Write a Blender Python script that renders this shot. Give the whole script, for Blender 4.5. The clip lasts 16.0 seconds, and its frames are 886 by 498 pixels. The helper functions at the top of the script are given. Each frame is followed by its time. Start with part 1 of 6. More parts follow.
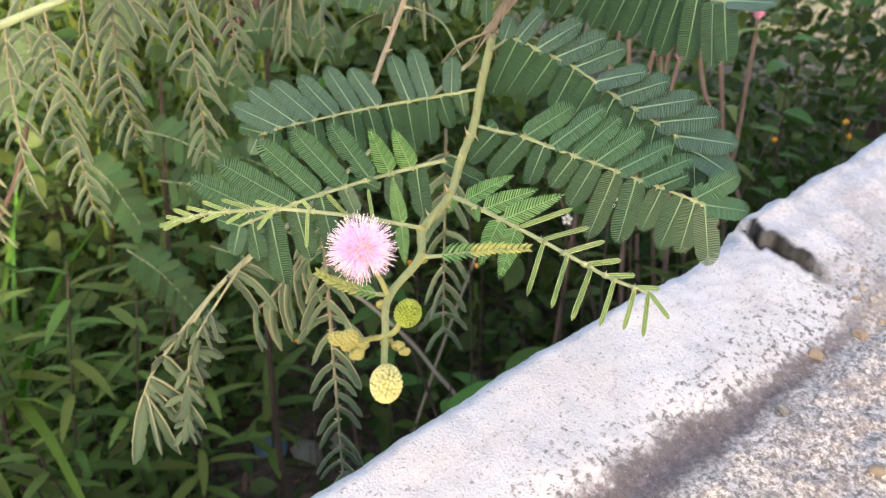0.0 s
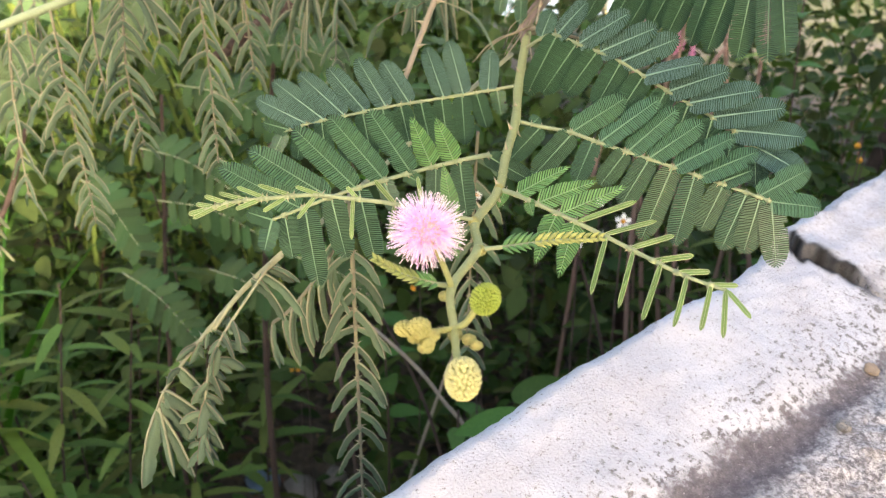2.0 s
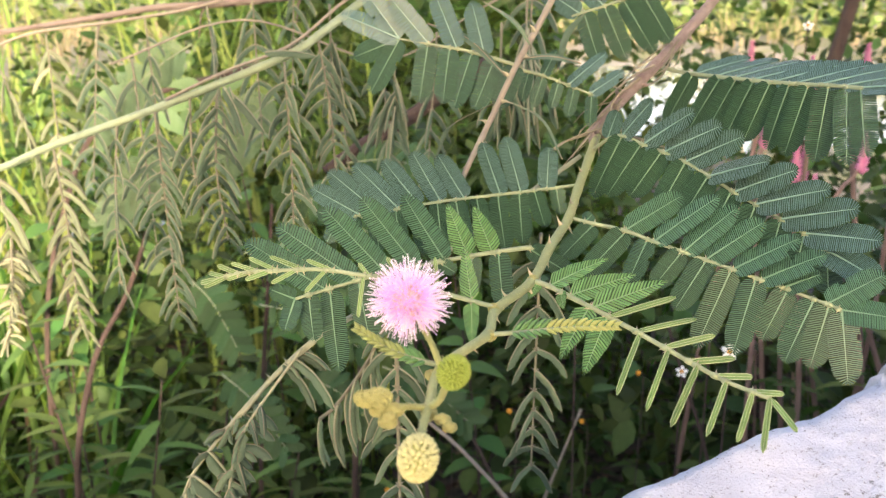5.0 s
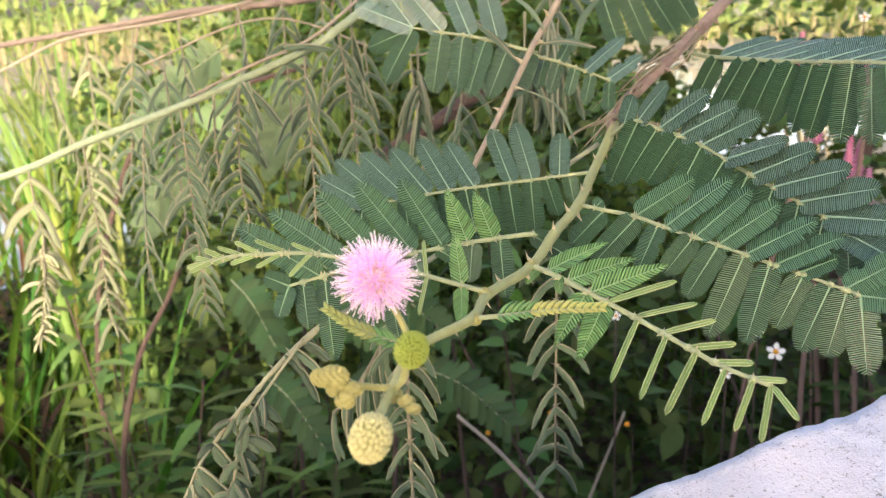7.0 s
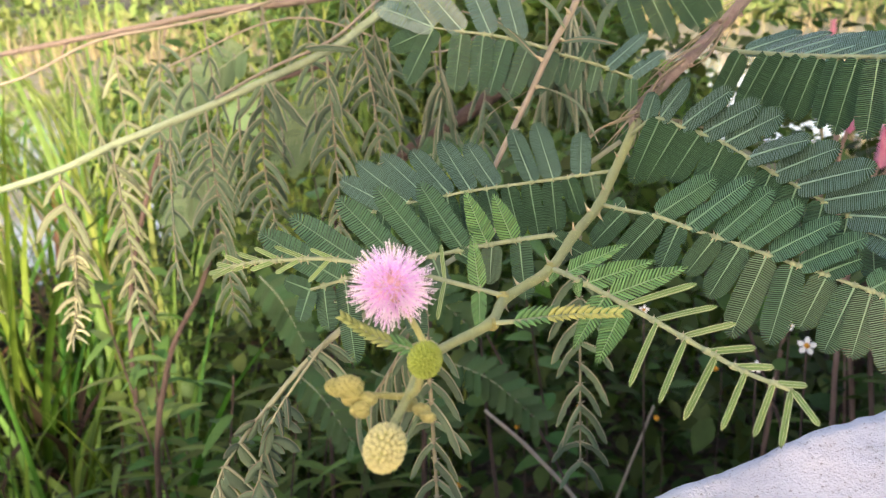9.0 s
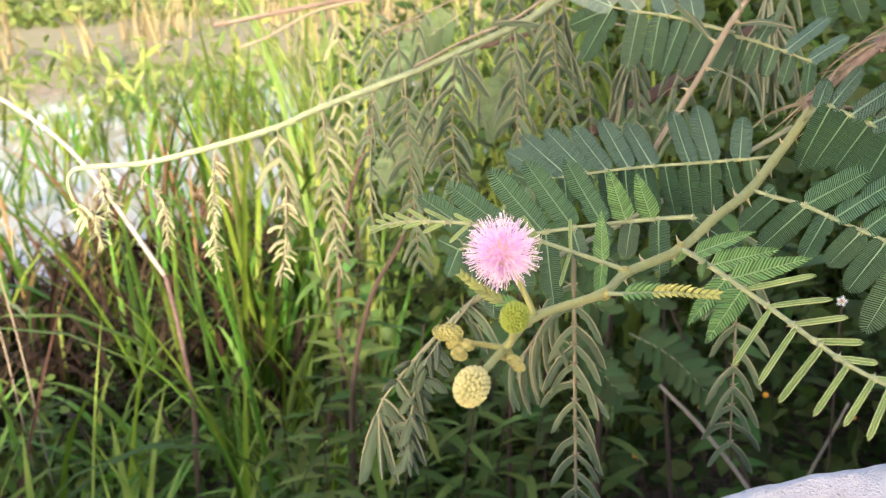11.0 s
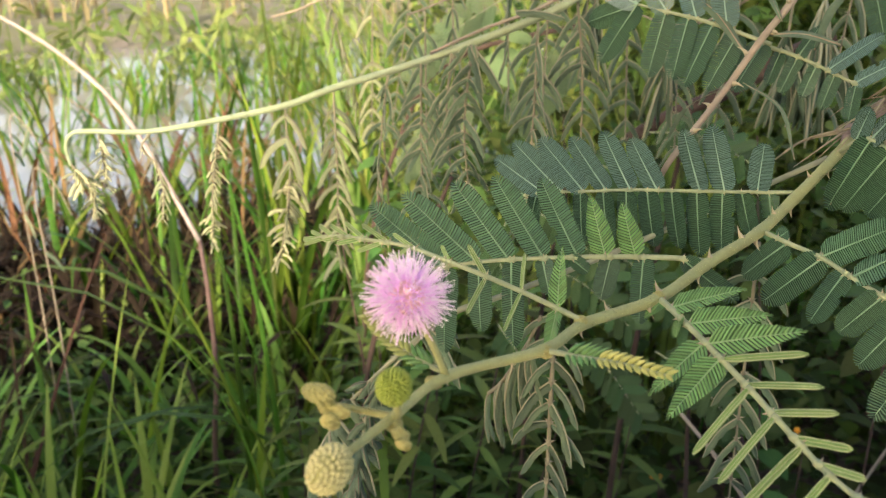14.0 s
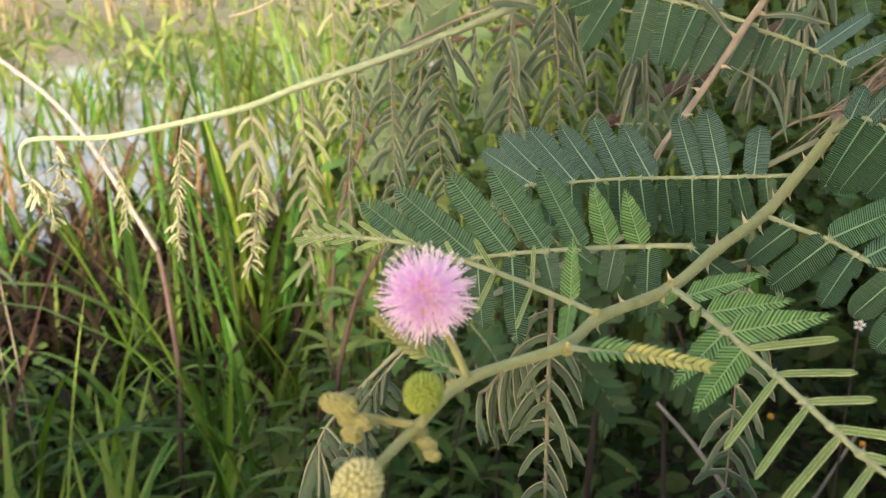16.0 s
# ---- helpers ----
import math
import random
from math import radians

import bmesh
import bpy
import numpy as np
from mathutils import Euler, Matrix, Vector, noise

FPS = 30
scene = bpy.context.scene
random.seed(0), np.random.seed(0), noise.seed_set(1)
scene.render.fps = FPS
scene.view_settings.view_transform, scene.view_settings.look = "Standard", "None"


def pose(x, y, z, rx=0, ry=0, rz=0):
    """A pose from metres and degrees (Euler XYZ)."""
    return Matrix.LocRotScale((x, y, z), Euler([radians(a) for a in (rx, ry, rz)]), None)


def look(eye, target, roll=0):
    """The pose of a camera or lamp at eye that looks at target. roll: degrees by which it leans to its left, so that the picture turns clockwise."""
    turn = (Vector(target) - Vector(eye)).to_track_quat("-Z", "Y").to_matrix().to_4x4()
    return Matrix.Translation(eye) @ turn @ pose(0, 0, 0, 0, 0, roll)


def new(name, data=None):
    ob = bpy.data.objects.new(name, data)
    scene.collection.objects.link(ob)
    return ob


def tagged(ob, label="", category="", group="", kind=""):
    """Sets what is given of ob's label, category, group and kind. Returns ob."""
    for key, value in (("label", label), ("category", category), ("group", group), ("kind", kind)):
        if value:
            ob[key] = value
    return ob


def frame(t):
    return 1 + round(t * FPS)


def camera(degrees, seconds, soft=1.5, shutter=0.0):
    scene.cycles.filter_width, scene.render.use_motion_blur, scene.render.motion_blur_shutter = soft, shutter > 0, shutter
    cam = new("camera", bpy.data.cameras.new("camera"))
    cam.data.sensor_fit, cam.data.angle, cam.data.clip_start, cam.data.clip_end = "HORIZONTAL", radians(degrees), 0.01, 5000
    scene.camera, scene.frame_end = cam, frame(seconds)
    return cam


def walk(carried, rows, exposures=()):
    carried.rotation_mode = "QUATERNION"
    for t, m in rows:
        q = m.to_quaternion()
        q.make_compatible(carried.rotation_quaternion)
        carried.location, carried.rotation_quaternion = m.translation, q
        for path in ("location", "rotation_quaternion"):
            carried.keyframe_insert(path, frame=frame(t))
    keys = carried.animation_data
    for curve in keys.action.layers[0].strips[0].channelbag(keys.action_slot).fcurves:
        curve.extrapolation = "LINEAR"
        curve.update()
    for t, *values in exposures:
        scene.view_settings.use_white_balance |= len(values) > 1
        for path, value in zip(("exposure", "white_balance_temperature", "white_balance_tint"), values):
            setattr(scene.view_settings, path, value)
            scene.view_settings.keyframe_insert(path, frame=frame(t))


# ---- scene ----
cam = camera(55.83, 16.0, soft=1.2)
EXPOSURES = [(0.0, 2.24, 7500, 14), (3.5, 2.23, 7420, 17), (6.0, 2.14, 7150, 22), (8.0, 2.04, 7100, 22), (10.4, 1.77, 7300, 20), (11.0, 2.10, 7300, 20), (11.5, 2.06, 7350, 20), (12.5, 1.86, 7450, 18), (13.0, 1.83, 7450, 18), (14.0, 1.70, 7450, 17), (16.0, 1.68, 7400, 17)]
ROWS = [
    (0.0, 0.00041, 0.00164, 0.99920, 62.019, 0.082, 0.110),
    (0.5, -0.01283, 0.00539, 0.99249, 62.180, 0.076, -0.021),
    (1.0, -0.02284, 0.00637, 0.98255, 63.635, -0.145, -0.270),
    (1.5, -0.02660, 0.01354, 0.97380, 64.048, -0.325, -0.440),
    (2.0, -0.02455, 0.02088, 0.97163, 64.496, -0.476, -0.629),
    (2.5, -0.02330, 0.02197, 0.97182, 65.177, -0.582, -0.656),
    (3.0, -0.02808, 0.01887, 0.97074, 67.416, -1.866, 0.366),
    (3.5, -0.01822, 0.02260, 0.96526, 70.696, -1.405, 2.294),
    (3.7, -0.01615, 0.02175, 0.96129, 71.553, -1.217, 3.710),
    (5.8, 0.02995, 0.03641, 0.95028, 73.773, 0.713, 10.085),
    (6.0, 0.03098, 0.03282, 0.95004, 73.896, 0.887, 10.542),
    (6.5, 0.03163, 0.03543, 0.93768, 73.886, 1.010, 11.481),
    (7.0, 0.03532, 0.04160, 0.94098, 73.817, 1.298, 12.294),
    (7.5, 0.03640, 0.04442, 0.94241, 73.761, 1.687, 12.874),
    (8.0, 0.03564, 0.04318, 0.94197, 73.729, 1.883, 13.444),
    (8.2, 0.03668, 0.04445, 0.94544, 73.661, 2.044, 13.645),
    (10.3, 0.04349, 0.03954, 0.94483, 72.425, 2.968, 17.214),
    (10.5, 0.05315, 0.03966, 0.95846, 72.305, 3.408, 19.183),
    (11.0, 0.07590, 0.02522, 0.95486, 71.443, 2.405, 29.249),
    (11.5, 0.10310, 0.05822, 0.95047, 70.820, 0.952, 30.735),
    (12.0, 0.10590, 0.06481, 0.94726, 70.270, -0.073, 32.617),
    (12.5, 0.09931, 0.06421, 0.94372, 69.733, -1.299, 34.245),
    (13.0, 0.09131, 0.06654, 0.94746, 69.872, -1.841, 35.304),
    (13.5, 0.08105, 0.07387, 0.94740, 69.976, -1.601, 35.164),
    (14.0, 0.08556, 0.08671, 0.95424, 70.219, -1.262, 34.648),
    (14.5, 0.07229, 0.08561, 0.95387, 70.339, -0.821, 34.174),
    (15.0, 0.06160, 0.08515, 0.95179, 70.470, -0.679, 33.666),
    (15.5, 0.06261, 0.09079, 0.94982, 70.404, -0.372, 32.628),
    (16.0, 0.06675, 0.08981, 0.94778, 70.323, -0.266, 31.209),
]
walk(cam, [(t, pose(x, y, z, rx, ry, rz)) for t, x, y, z, rx, ry, rz in ROWS], EXPOSURES)
cam.data.dof.use_dof, cam.data.dof.focus_distance, cam.data.dof.aperture_fstop = True, 0.32, 22.0

# ---- light ----
SUN_DIR = Vector((0.28, -0.92, 0.32)).normalized()
world = bpy.data.worlds.new("sky")
scene.world = world
world.use_nodes = True
wn = world.node_tree
sky = wn.nodes.new("ShaderNodeTexSky")
sky.sky_type, sky.sun_disc = "NISHITA", False
sky.sun_elevation = math.asin(SUN_DIR.z)
sky.sun_rotation = math.atan2(SUN_DIR.x, SUN_DIR.y)
sky.air_density, sky.dust_density, sky.ozone_density = 1.0, 4.0, 1.0
wn.links.new(sky.outputs[0], wn.nodes["Background"].inputs[0])
wn.nodes["Background"].inputs[1].default_value = 0.15
sun = new("sun", bpy.data.lights.new("sun", "SUN"))
sun.data.energy, sun.data.angle, sun.data.color = 3.0, radians(3.0), (1.0, 0.90, 0.72)
sun.matrix_world = look(SUN_DIR * 30, (0, 0, 0))


# ---- materials ----
def material(name, base, other=None, rough=0.6, scale=200.0, bump=0.0, through_light=0.0, vary=0.0, metal=0.0, spec=0.4, island=False, glow_tint=None, detail=6.0, sheen=0.0):
    """A surface with two scales of colour noise, a little relief, and light passing through thin leaves."""
    m = bpy.data.materials.new(name)
    m.use_nodes = True
    t = m.node_tree
    n, link = t.nodes, t.links
    p = n["Principled BSDF"]
    p.inputs["Roughness"].default_value, p.inputs["Metallic"].default_value = rough, metal
    p.inputs["Specular IOR Level"].default_value = spec
    if sheen:
        p.inputs["Sheen Weight"].default_value, p.inputs["Sheen Roughness"].default_value = sheen, 0.45
    co = n.new("ShaderNodeTexCoord")
    noise_a, noise_b = n.new("ShaderNodeTexNoise"), n.new("ShaderNodeTexNoise")
    for nz, s in ((noise_a, scale), (noise_b, scale * 7.3)):
        nz.inputs["Scale"].default_value, nz.inputs["Detail"].default_value = s, detail
        link.new(co.outputs["Object"], nz.inputs["Vector"])
    add = n.new("ShaderNodeMath")
    add.operation = "MULTIPLY_ADD"
    link.new(noise_b.outputs["Fac"], add.inputs[0])
    add.inputs[1].default_value = 0.45
    link.new(noise_a.outputs["Fac"], add.inputs[2])
    ramp = n.new("ShaderNodeMapRange")
    ramp.inputs[1].default_value, ramp.inputs[2].default_value = 0.45, 1.0
    link.new(add.outputs[0], ramp.inputs[0])
    mix = n.new("ShaderNodeMix")
    mix.data_type = "RGBA"
    link.new(ramp.outputs[0], mix.inputs[0])
    mix.inputs[6].default_value = (*base, 1)
    mix.inputs[7].default_value = (*(other or [c * 0.75 for c in base]), 1)
    colour = mix.outputs[2]
    if vary:
        hsv = n.new("ShaderNodeHueSaturation")
        if island:
            rnd = n.new("ShaderNodeNewGeometry").outputs["Random Per Island"]
        else:
            rnd = n.new("ShaderNodeObjectInfo").outputs["Random"]
        val, hue = n.new("ShaderNodeMapRange"), n.new("ShaderNodeMapRange")
        val.inputs[3].default_value, val.inputs[4].default_value = 1 - vary, 1 + vary
        mul = n.new("ShaderNodeMath")
        mul.operation = "FRACT"
        by = n.new("ShaderNodeMath")
        by.operation = "MULTIPLY"
        by.inputs[1].default_value = 7.13
        link.new(rnd, by.inputs[0]), link.new(by.outputs[0], mul.inputs[0])
        hue.inputs[3].default_value, hue.inputs[4].default_value = 0.5 - vary * 0.07, 0.5 + vary * 0.07
        link.new(rnd, val.inputs[0]), link.new(mul.outputs[0], hue.inputs[0])
        link.new(val.outputs[0], hsv.inputs["Value"]), link.new(hue.outputs[0], hsv.inputs["Hue"])
        link.new(colour, hsv.inputs["Color"])
        colour = hsv.outputs[0]
    link.new(colour, p.inputs["Base Color"])
    if bump:
        b = n.new("ShaderNodeBump")
        b.inputs["Strength"].default_value, b.inputs["Distance"].default_value = bump, 0.6 / scale
        link.new(noise_b.outputs["Fac"], b.inputs["Height"])
        link.new(b.outputs[0], p.inputs["Normal"])
    if through_light:
        tr, ms = n.new("ShaderNodeBsdfTranslucent"), n.new("ShaderNodeMixShader")
        ms.inputs[0].default_value = through_light
        tint = n.new("ShaderNodeMix")
        tint.data_type, tint.blend_type = "RGBA", "MULTIPLY"
        tint.inputs[0].default_value = 1.0
        link.new(colour, tint.inputs[6])
        tint.inputs[7].default_value = (*(glow_tint or (1.5, 1.5, 0.7)), 1)
        link.new(tint.outputs[2], tr.inputs["Color"])
        link.new(p.outputs[0], ms.inputs[1]), link.new(tr.outputs[0], ms.inputs[2])
        link.new(ms.outputs[0], n["Material Output"].inputs["Surface"])
    return m


# skylight is put into the upper rows' greens, shade into M_LEAF_SIDE
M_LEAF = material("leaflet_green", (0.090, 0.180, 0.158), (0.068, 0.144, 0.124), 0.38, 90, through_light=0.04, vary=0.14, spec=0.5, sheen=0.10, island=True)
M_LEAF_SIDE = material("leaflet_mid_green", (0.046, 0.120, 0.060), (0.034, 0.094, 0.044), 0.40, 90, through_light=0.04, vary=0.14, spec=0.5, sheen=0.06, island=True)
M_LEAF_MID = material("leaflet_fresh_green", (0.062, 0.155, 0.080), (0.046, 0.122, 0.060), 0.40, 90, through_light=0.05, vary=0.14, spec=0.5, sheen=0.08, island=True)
# dark green for the strips between leaflets, standing in for shade there
M_LEAF_GAP = material("leaflet_gap_shade", (0.030, 0.070, 0.036), (0.022, 0.054, 0.026), 0.6, 90, through_light=0.05, spec=0.25)
M_RIB = material("leaf_midrib", (0.24, 0.39, 0.30), (0.18, 0.31, 0.22), 0.55, 300)
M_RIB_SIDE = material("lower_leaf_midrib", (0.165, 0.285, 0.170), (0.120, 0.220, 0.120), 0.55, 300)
M_YOUNG = material("young_leaf", (0.140, 0.290, 0.105), (0.100, 0.230, 0.075), 0.45, 120, through_light=0.22, vary=0.2, island=True)
M_YOUNG_RIB = material("young_leaf_midrib", (0.22, 0.37, 0.17), (0.17, 0.30, 0.12), 0.5, 300)
M_YOUNG_GAP = material("young_leaf_gap_shade", (0.075, 0.165, 0.055), (0.055, 0.130, 0.040), 0.55, 120, through_light=0.1)
M_SLIM = material("folded_leaflet", (0.165, 0.27, 0.092), (0.11, 0.20, 0.062), 0.5, 160, through_light=0.15, vary=0.14)
M_SLIM_RIB = material("folded_leaflet_edge", (0.37, 0.45, 0.235), (0.29, 0.36, 0.175), 0.6, 300)
M_YELLOW = material("opening_leaf", (0.36, 0.39, 0.135), (0.25, 0.30, 0.085), 0.55, 250, through_light=0.1, vary=0.2)
M_RACHIS = material("leaf_stalk", (0.30, 0.35, 0.20), (0.22, 0.26, 0.14), 0.6, 300, bump=0.2)
M_STEM = material("green_stem", (0.34, 0.385, 0.165), (0.285, 0.315, 0.135), 0.6, 160, bump=0.6)
M_STEM_TIP = material("young_stem", (0.38, 0.41, 0.17), (0.30, 0.32, 0.125), 0.6, 220, bump=0.4)
M_HAIR = material("stem_hair", (0.62, 0.60, 0.38), None, 0.7, 300, through_light=0.3)
M_WOOD = material("woody_stem", (0.25, 0.17, 0.145), (0.38, 0.30, 0.25), 0.75, 130, bump=0.8)
M_DEAD_BARK = material("dead_bark", (0.235, 0.190, 0.155), (0.16, 0.120, 0.098), 0.8, 60, bump=0.6)
M_DRY = material("dry_fibre", (0.33, 0.295, 0.20), (0.22, 0.185, 0.12), 0.8, 200, bump=0.5, through_light=0.1, vary=0.15)
M_STICK = material("dry_tan_stem", (0.33, 0.29, 0.22), (0.24, 0.20, 0.15), 0.7, 180, bump=0.5)
M_THORN = material("thorn", (0.42, 0.39, 0.24), (0.34, 0.28, 0.18), 0.5, 400)
M_WILT = material("withered_leaflet", (0.128, 0.196, 0.130), (0.090, 0.142, 0.090), 0.7, 140, bump=0.4, through_light=0.34, vary=0.28, glow_tint=(1.15, 1.35, 0.9))
M_WILT_RIB = material("withered_midrib", (0.21, 0.205, 0.135), (0.15, 0.145, 0.095), 0.7, 300)
M_WILT_EDGE = material("withered_leaflet_edge", (0.265, 0.285, 0.185), (0.195, 0.21, 0.13), 0.7, 300)
# bleached and fading tones, lightened further for the sun on these leaves
M_WILT_PALE = material("bleached_sunlit_leaflet", (0.60, 0.62, 0.43), (0.44, 0.47, 0.295), 0.7, 140, bump=0.5, through_light=0.34, vary=0.2, glow_tint=(1.3, 1.3, 0.9))
M_WILT_MID = material("fading_leaflet", (0.33, 0.37, 0.24), (0.24, 0.285, 0.165), 0.7, 140, bump=0.4, through_light=0.32, vary=0.25, glow_tint=(1.3, 1.4, 0.8))
M_BRANCH = material("grey_green_stem", (0.31, 0.40, 0.255), (0.235, 0.29, 0.175), 0.6, 110, bump=0.5)
M_PINK = material("pink_filament", (0.93, 0.68, 0.95), (0.95, 0.79, 0.97), 0.6, 60, through_light=0.6, glow_tint=(1.12, 1.05, 1.12))
M_PINK_DEEP = material("floret_tube", (0.84, 0.60, 0.76), (0.80, 0.68, 0.60), 0.6, 60, through_light=0.3)
M_PALE_PINK = material("pale_filament", (0.99, 0.95, 0.97), (0.97, 0.90, 0.95), 0.6, 60, through_light=0.4, glow_tint=(1.1, 1.05, 1.05))
M_BUD_GREEN = material("green_bud", (0.33, 0.42, 0.085), (0.25, 0.33, 0.055), 0.55, 400, through_light=0.15)
M_BUD_YELLOW = material("yellow_bud", (0.58, 0.57, 0.30), (0.49, 0.475, 0.215), 0.6, 400, through_light=0.15)
M_BUD_BROWN = material("bud_bract", (0.37, 0.37, 0.145), (0.27, 0.265, 0.085), 0.65, 300, bump=0.3)
M_GRASS = material("grass_blade", (0.088, 0.180, 0.026), (0.044, 0.096, 0.014), 0.45, 6, through_light=0.26, vary=0.65, island=True, glow_tint=(1.5, 1.6, 0.5), spec=0.16)
M_STRAW = material("dry_grass", (0.36, 0.31, 0.19), (0.25, 0.20, 0.12), 0.7, 12, through_light=0.25, vary=0.45, island=True)
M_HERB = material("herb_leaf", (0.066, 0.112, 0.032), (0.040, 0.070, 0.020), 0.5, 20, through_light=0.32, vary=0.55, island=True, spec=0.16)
M_HERB_PALE = material("pale_herb_leaf", (0.125, 0.195, 0.052), (0.085, 0.140, 0.038), 0.55, 30, through_light=0.35, vary=0.45, spec=0.16)
M_BROAD = material("broad_leaf", (0.095, 0.210, 0.055), (0.062, 0.155, 0.038), 0.5, 25, through_light=0.4, vary=0.25, spec=0.16)
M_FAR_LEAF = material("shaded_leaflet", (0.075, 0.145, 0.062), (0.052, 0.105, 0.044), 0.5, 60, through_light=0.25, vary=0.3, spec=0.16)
M_BARK = material("brown_stem", (0.058, 0.038, 0.030), (0.090, 0.060, 0.046), 0.8, 40, bump=0.6)
M_RED = material("cane_shaded_red", (0.095, 0.055, 0.050), (0.15, 0.100, 0.090), 0.65, 60, bump=0.5)
M_MAGENTA = material("magenta_spike", (0.42, 0.10, 0.20), (0.50, 0.24, 0.30), 0.7, 80, vary=0.2)
M_PETAL = material("white_petal", (0.82, 0.82, 0.80), (0.74, 0.74, 0.70), 0.6, 100, through_light=0.2)
M_YOLK = material("yellow_floret", (0.75, 0.36, 0.03), (0.62, 0.26, 0.02), 0.7, 300)
M_STONE = material("grey_stone", (0.38, 0.36, 0.34), (0.26, 0.24, 0.22), 0.85, 60, bump=0.8)
M_RAG = material("blue_cloth", (0.16, 0.25, 0.36), (0.10, 0.17, 0.25), 0.85, 50, bump=0.5)
M_LITTER = material("leaf_litter", (0.17, 0.10, 0.06), (0.09, 0.06, 0.04), 0.8, 40, vary=0.5, island=True)
M_CHIP = material("mortar_chip", (0.56, 0.53, 0.51), (0.36, 0.33, 0.31), 0.9, 300, bump=0.8)
M_ORANGE = material("orange_pebble", (0.40, 0.315, 0.24), (0.30, 0.23, 0.17), 0.85, 200, bump=0.6)


def ground_material():
    m = bpy.data.materials.new("soil")
    m.use_nodes = True
    n, link = m.node_tree.nodes, m.node_tree.links
    p = n["Principled BSDF"]
    p.inputs["Roughness"].default_value = 0.9
    co = n.new("ShaderNodeTexCoord")
    a, b = n.new("ShaderNodeTexNoise"), n.new("ShaderNodeTexNoise")
    for nz, s in ((a, 2.2), (b, 34.0)):
        nz.inputs["Scale"].default_value, nz.inputs["Detail"].default_value = s, 8
        link.new(co.outputs["Object"], nz.inputs["Vector"])
    soil = n.new("ShaderNodeValToRGB")
    soil.color_ramp.elements[0].color, soil.color_ramp.elements[0].position = (0.030, 0.023, 0.017, 1), 0.35
    soil.color_ramp.elements[1].color, soil.color_ramp.elements[1].position = (0.125, 0.098, 0.074, 1), 0.70
    link.new(b.outputs["Fac"], soil.inputs[0])
    straw = n.new("ShaderNodeValToRGB")
    straw.color_ramp.elements[0].color, straw.color_ramp.elements[0].position = (0.13, 0.15, 0.05, 1), 0.35
    straw.color_ramp.elements[1].color, straw.color_ramp.elements[1].position = (0.195, 0.175, 0.14, 1), 0.62
    link.new(a.outputs["Fac"], straw.inputs[0])
    # dry grass on the far bank, bare soil nearby
    far = n.new("ShaderNodeVectorMath")
    far.operation = "LENGTH"
    link.new(co.outputs["Object"], far.inputs[0])
    fade = n.new("ShaderNodeMapRange")
    fade.inputs[1].default_value, fade.inputs[2].default_value = 4.0, 7.0
    link.new(far.outputs["Value"], fade.inputs[0])
    mix = n.new("ShaderNodeMix")
    mix.data_type = "RGBA"
    link.new(fade.outputs[0], mix.inputs[0]), link.new(soil.outputs[0], mix.inputs[6]), link.new(straw.outputs[0], mix.inputs[7])
    link.new(mix.outputs[2], p.inputs["Base Color"])
    bump = n.new("ShaderNodeBump")
    bump.inputs["Strength"].default_value, bump.inputs["Distance"].default_value = 0.8, 0.02
    link.new(b.outputs["Fac"], bump.inputs["Height"]), link.new(bump.outputs[0], p.inputs["Normal"])
    return m


def water_material():
    m = bpy.data.materials.new("pond_water")
    m.use_nodes = True
    n, link = m.node_tree.nodes, m.node_tree.links
    p = n["Principled BSDF"]
    p.inputs["Base Color"].default_value, p.inputs["Roughness"].default_value = (0.30, 0.29, 0.26, 1), 0.08
    p.inputs["Specular IOR Level"].default_value = 0.9
    nz, bump = n.new("ShaderNodeTexNoise"), n.new("ShaderNodeBump")
    nz.inputs["Scale"].default_value = 9.0
    bump.inputs["Strength"].default_value, bump.inputs["Distance"].default_value = 0.15, 0.01
    link.new(nz.outputs["Fac"], bump.inputs["Height"]), link.new(bump.outputs[0], p.inputs["Normal"])
    return m


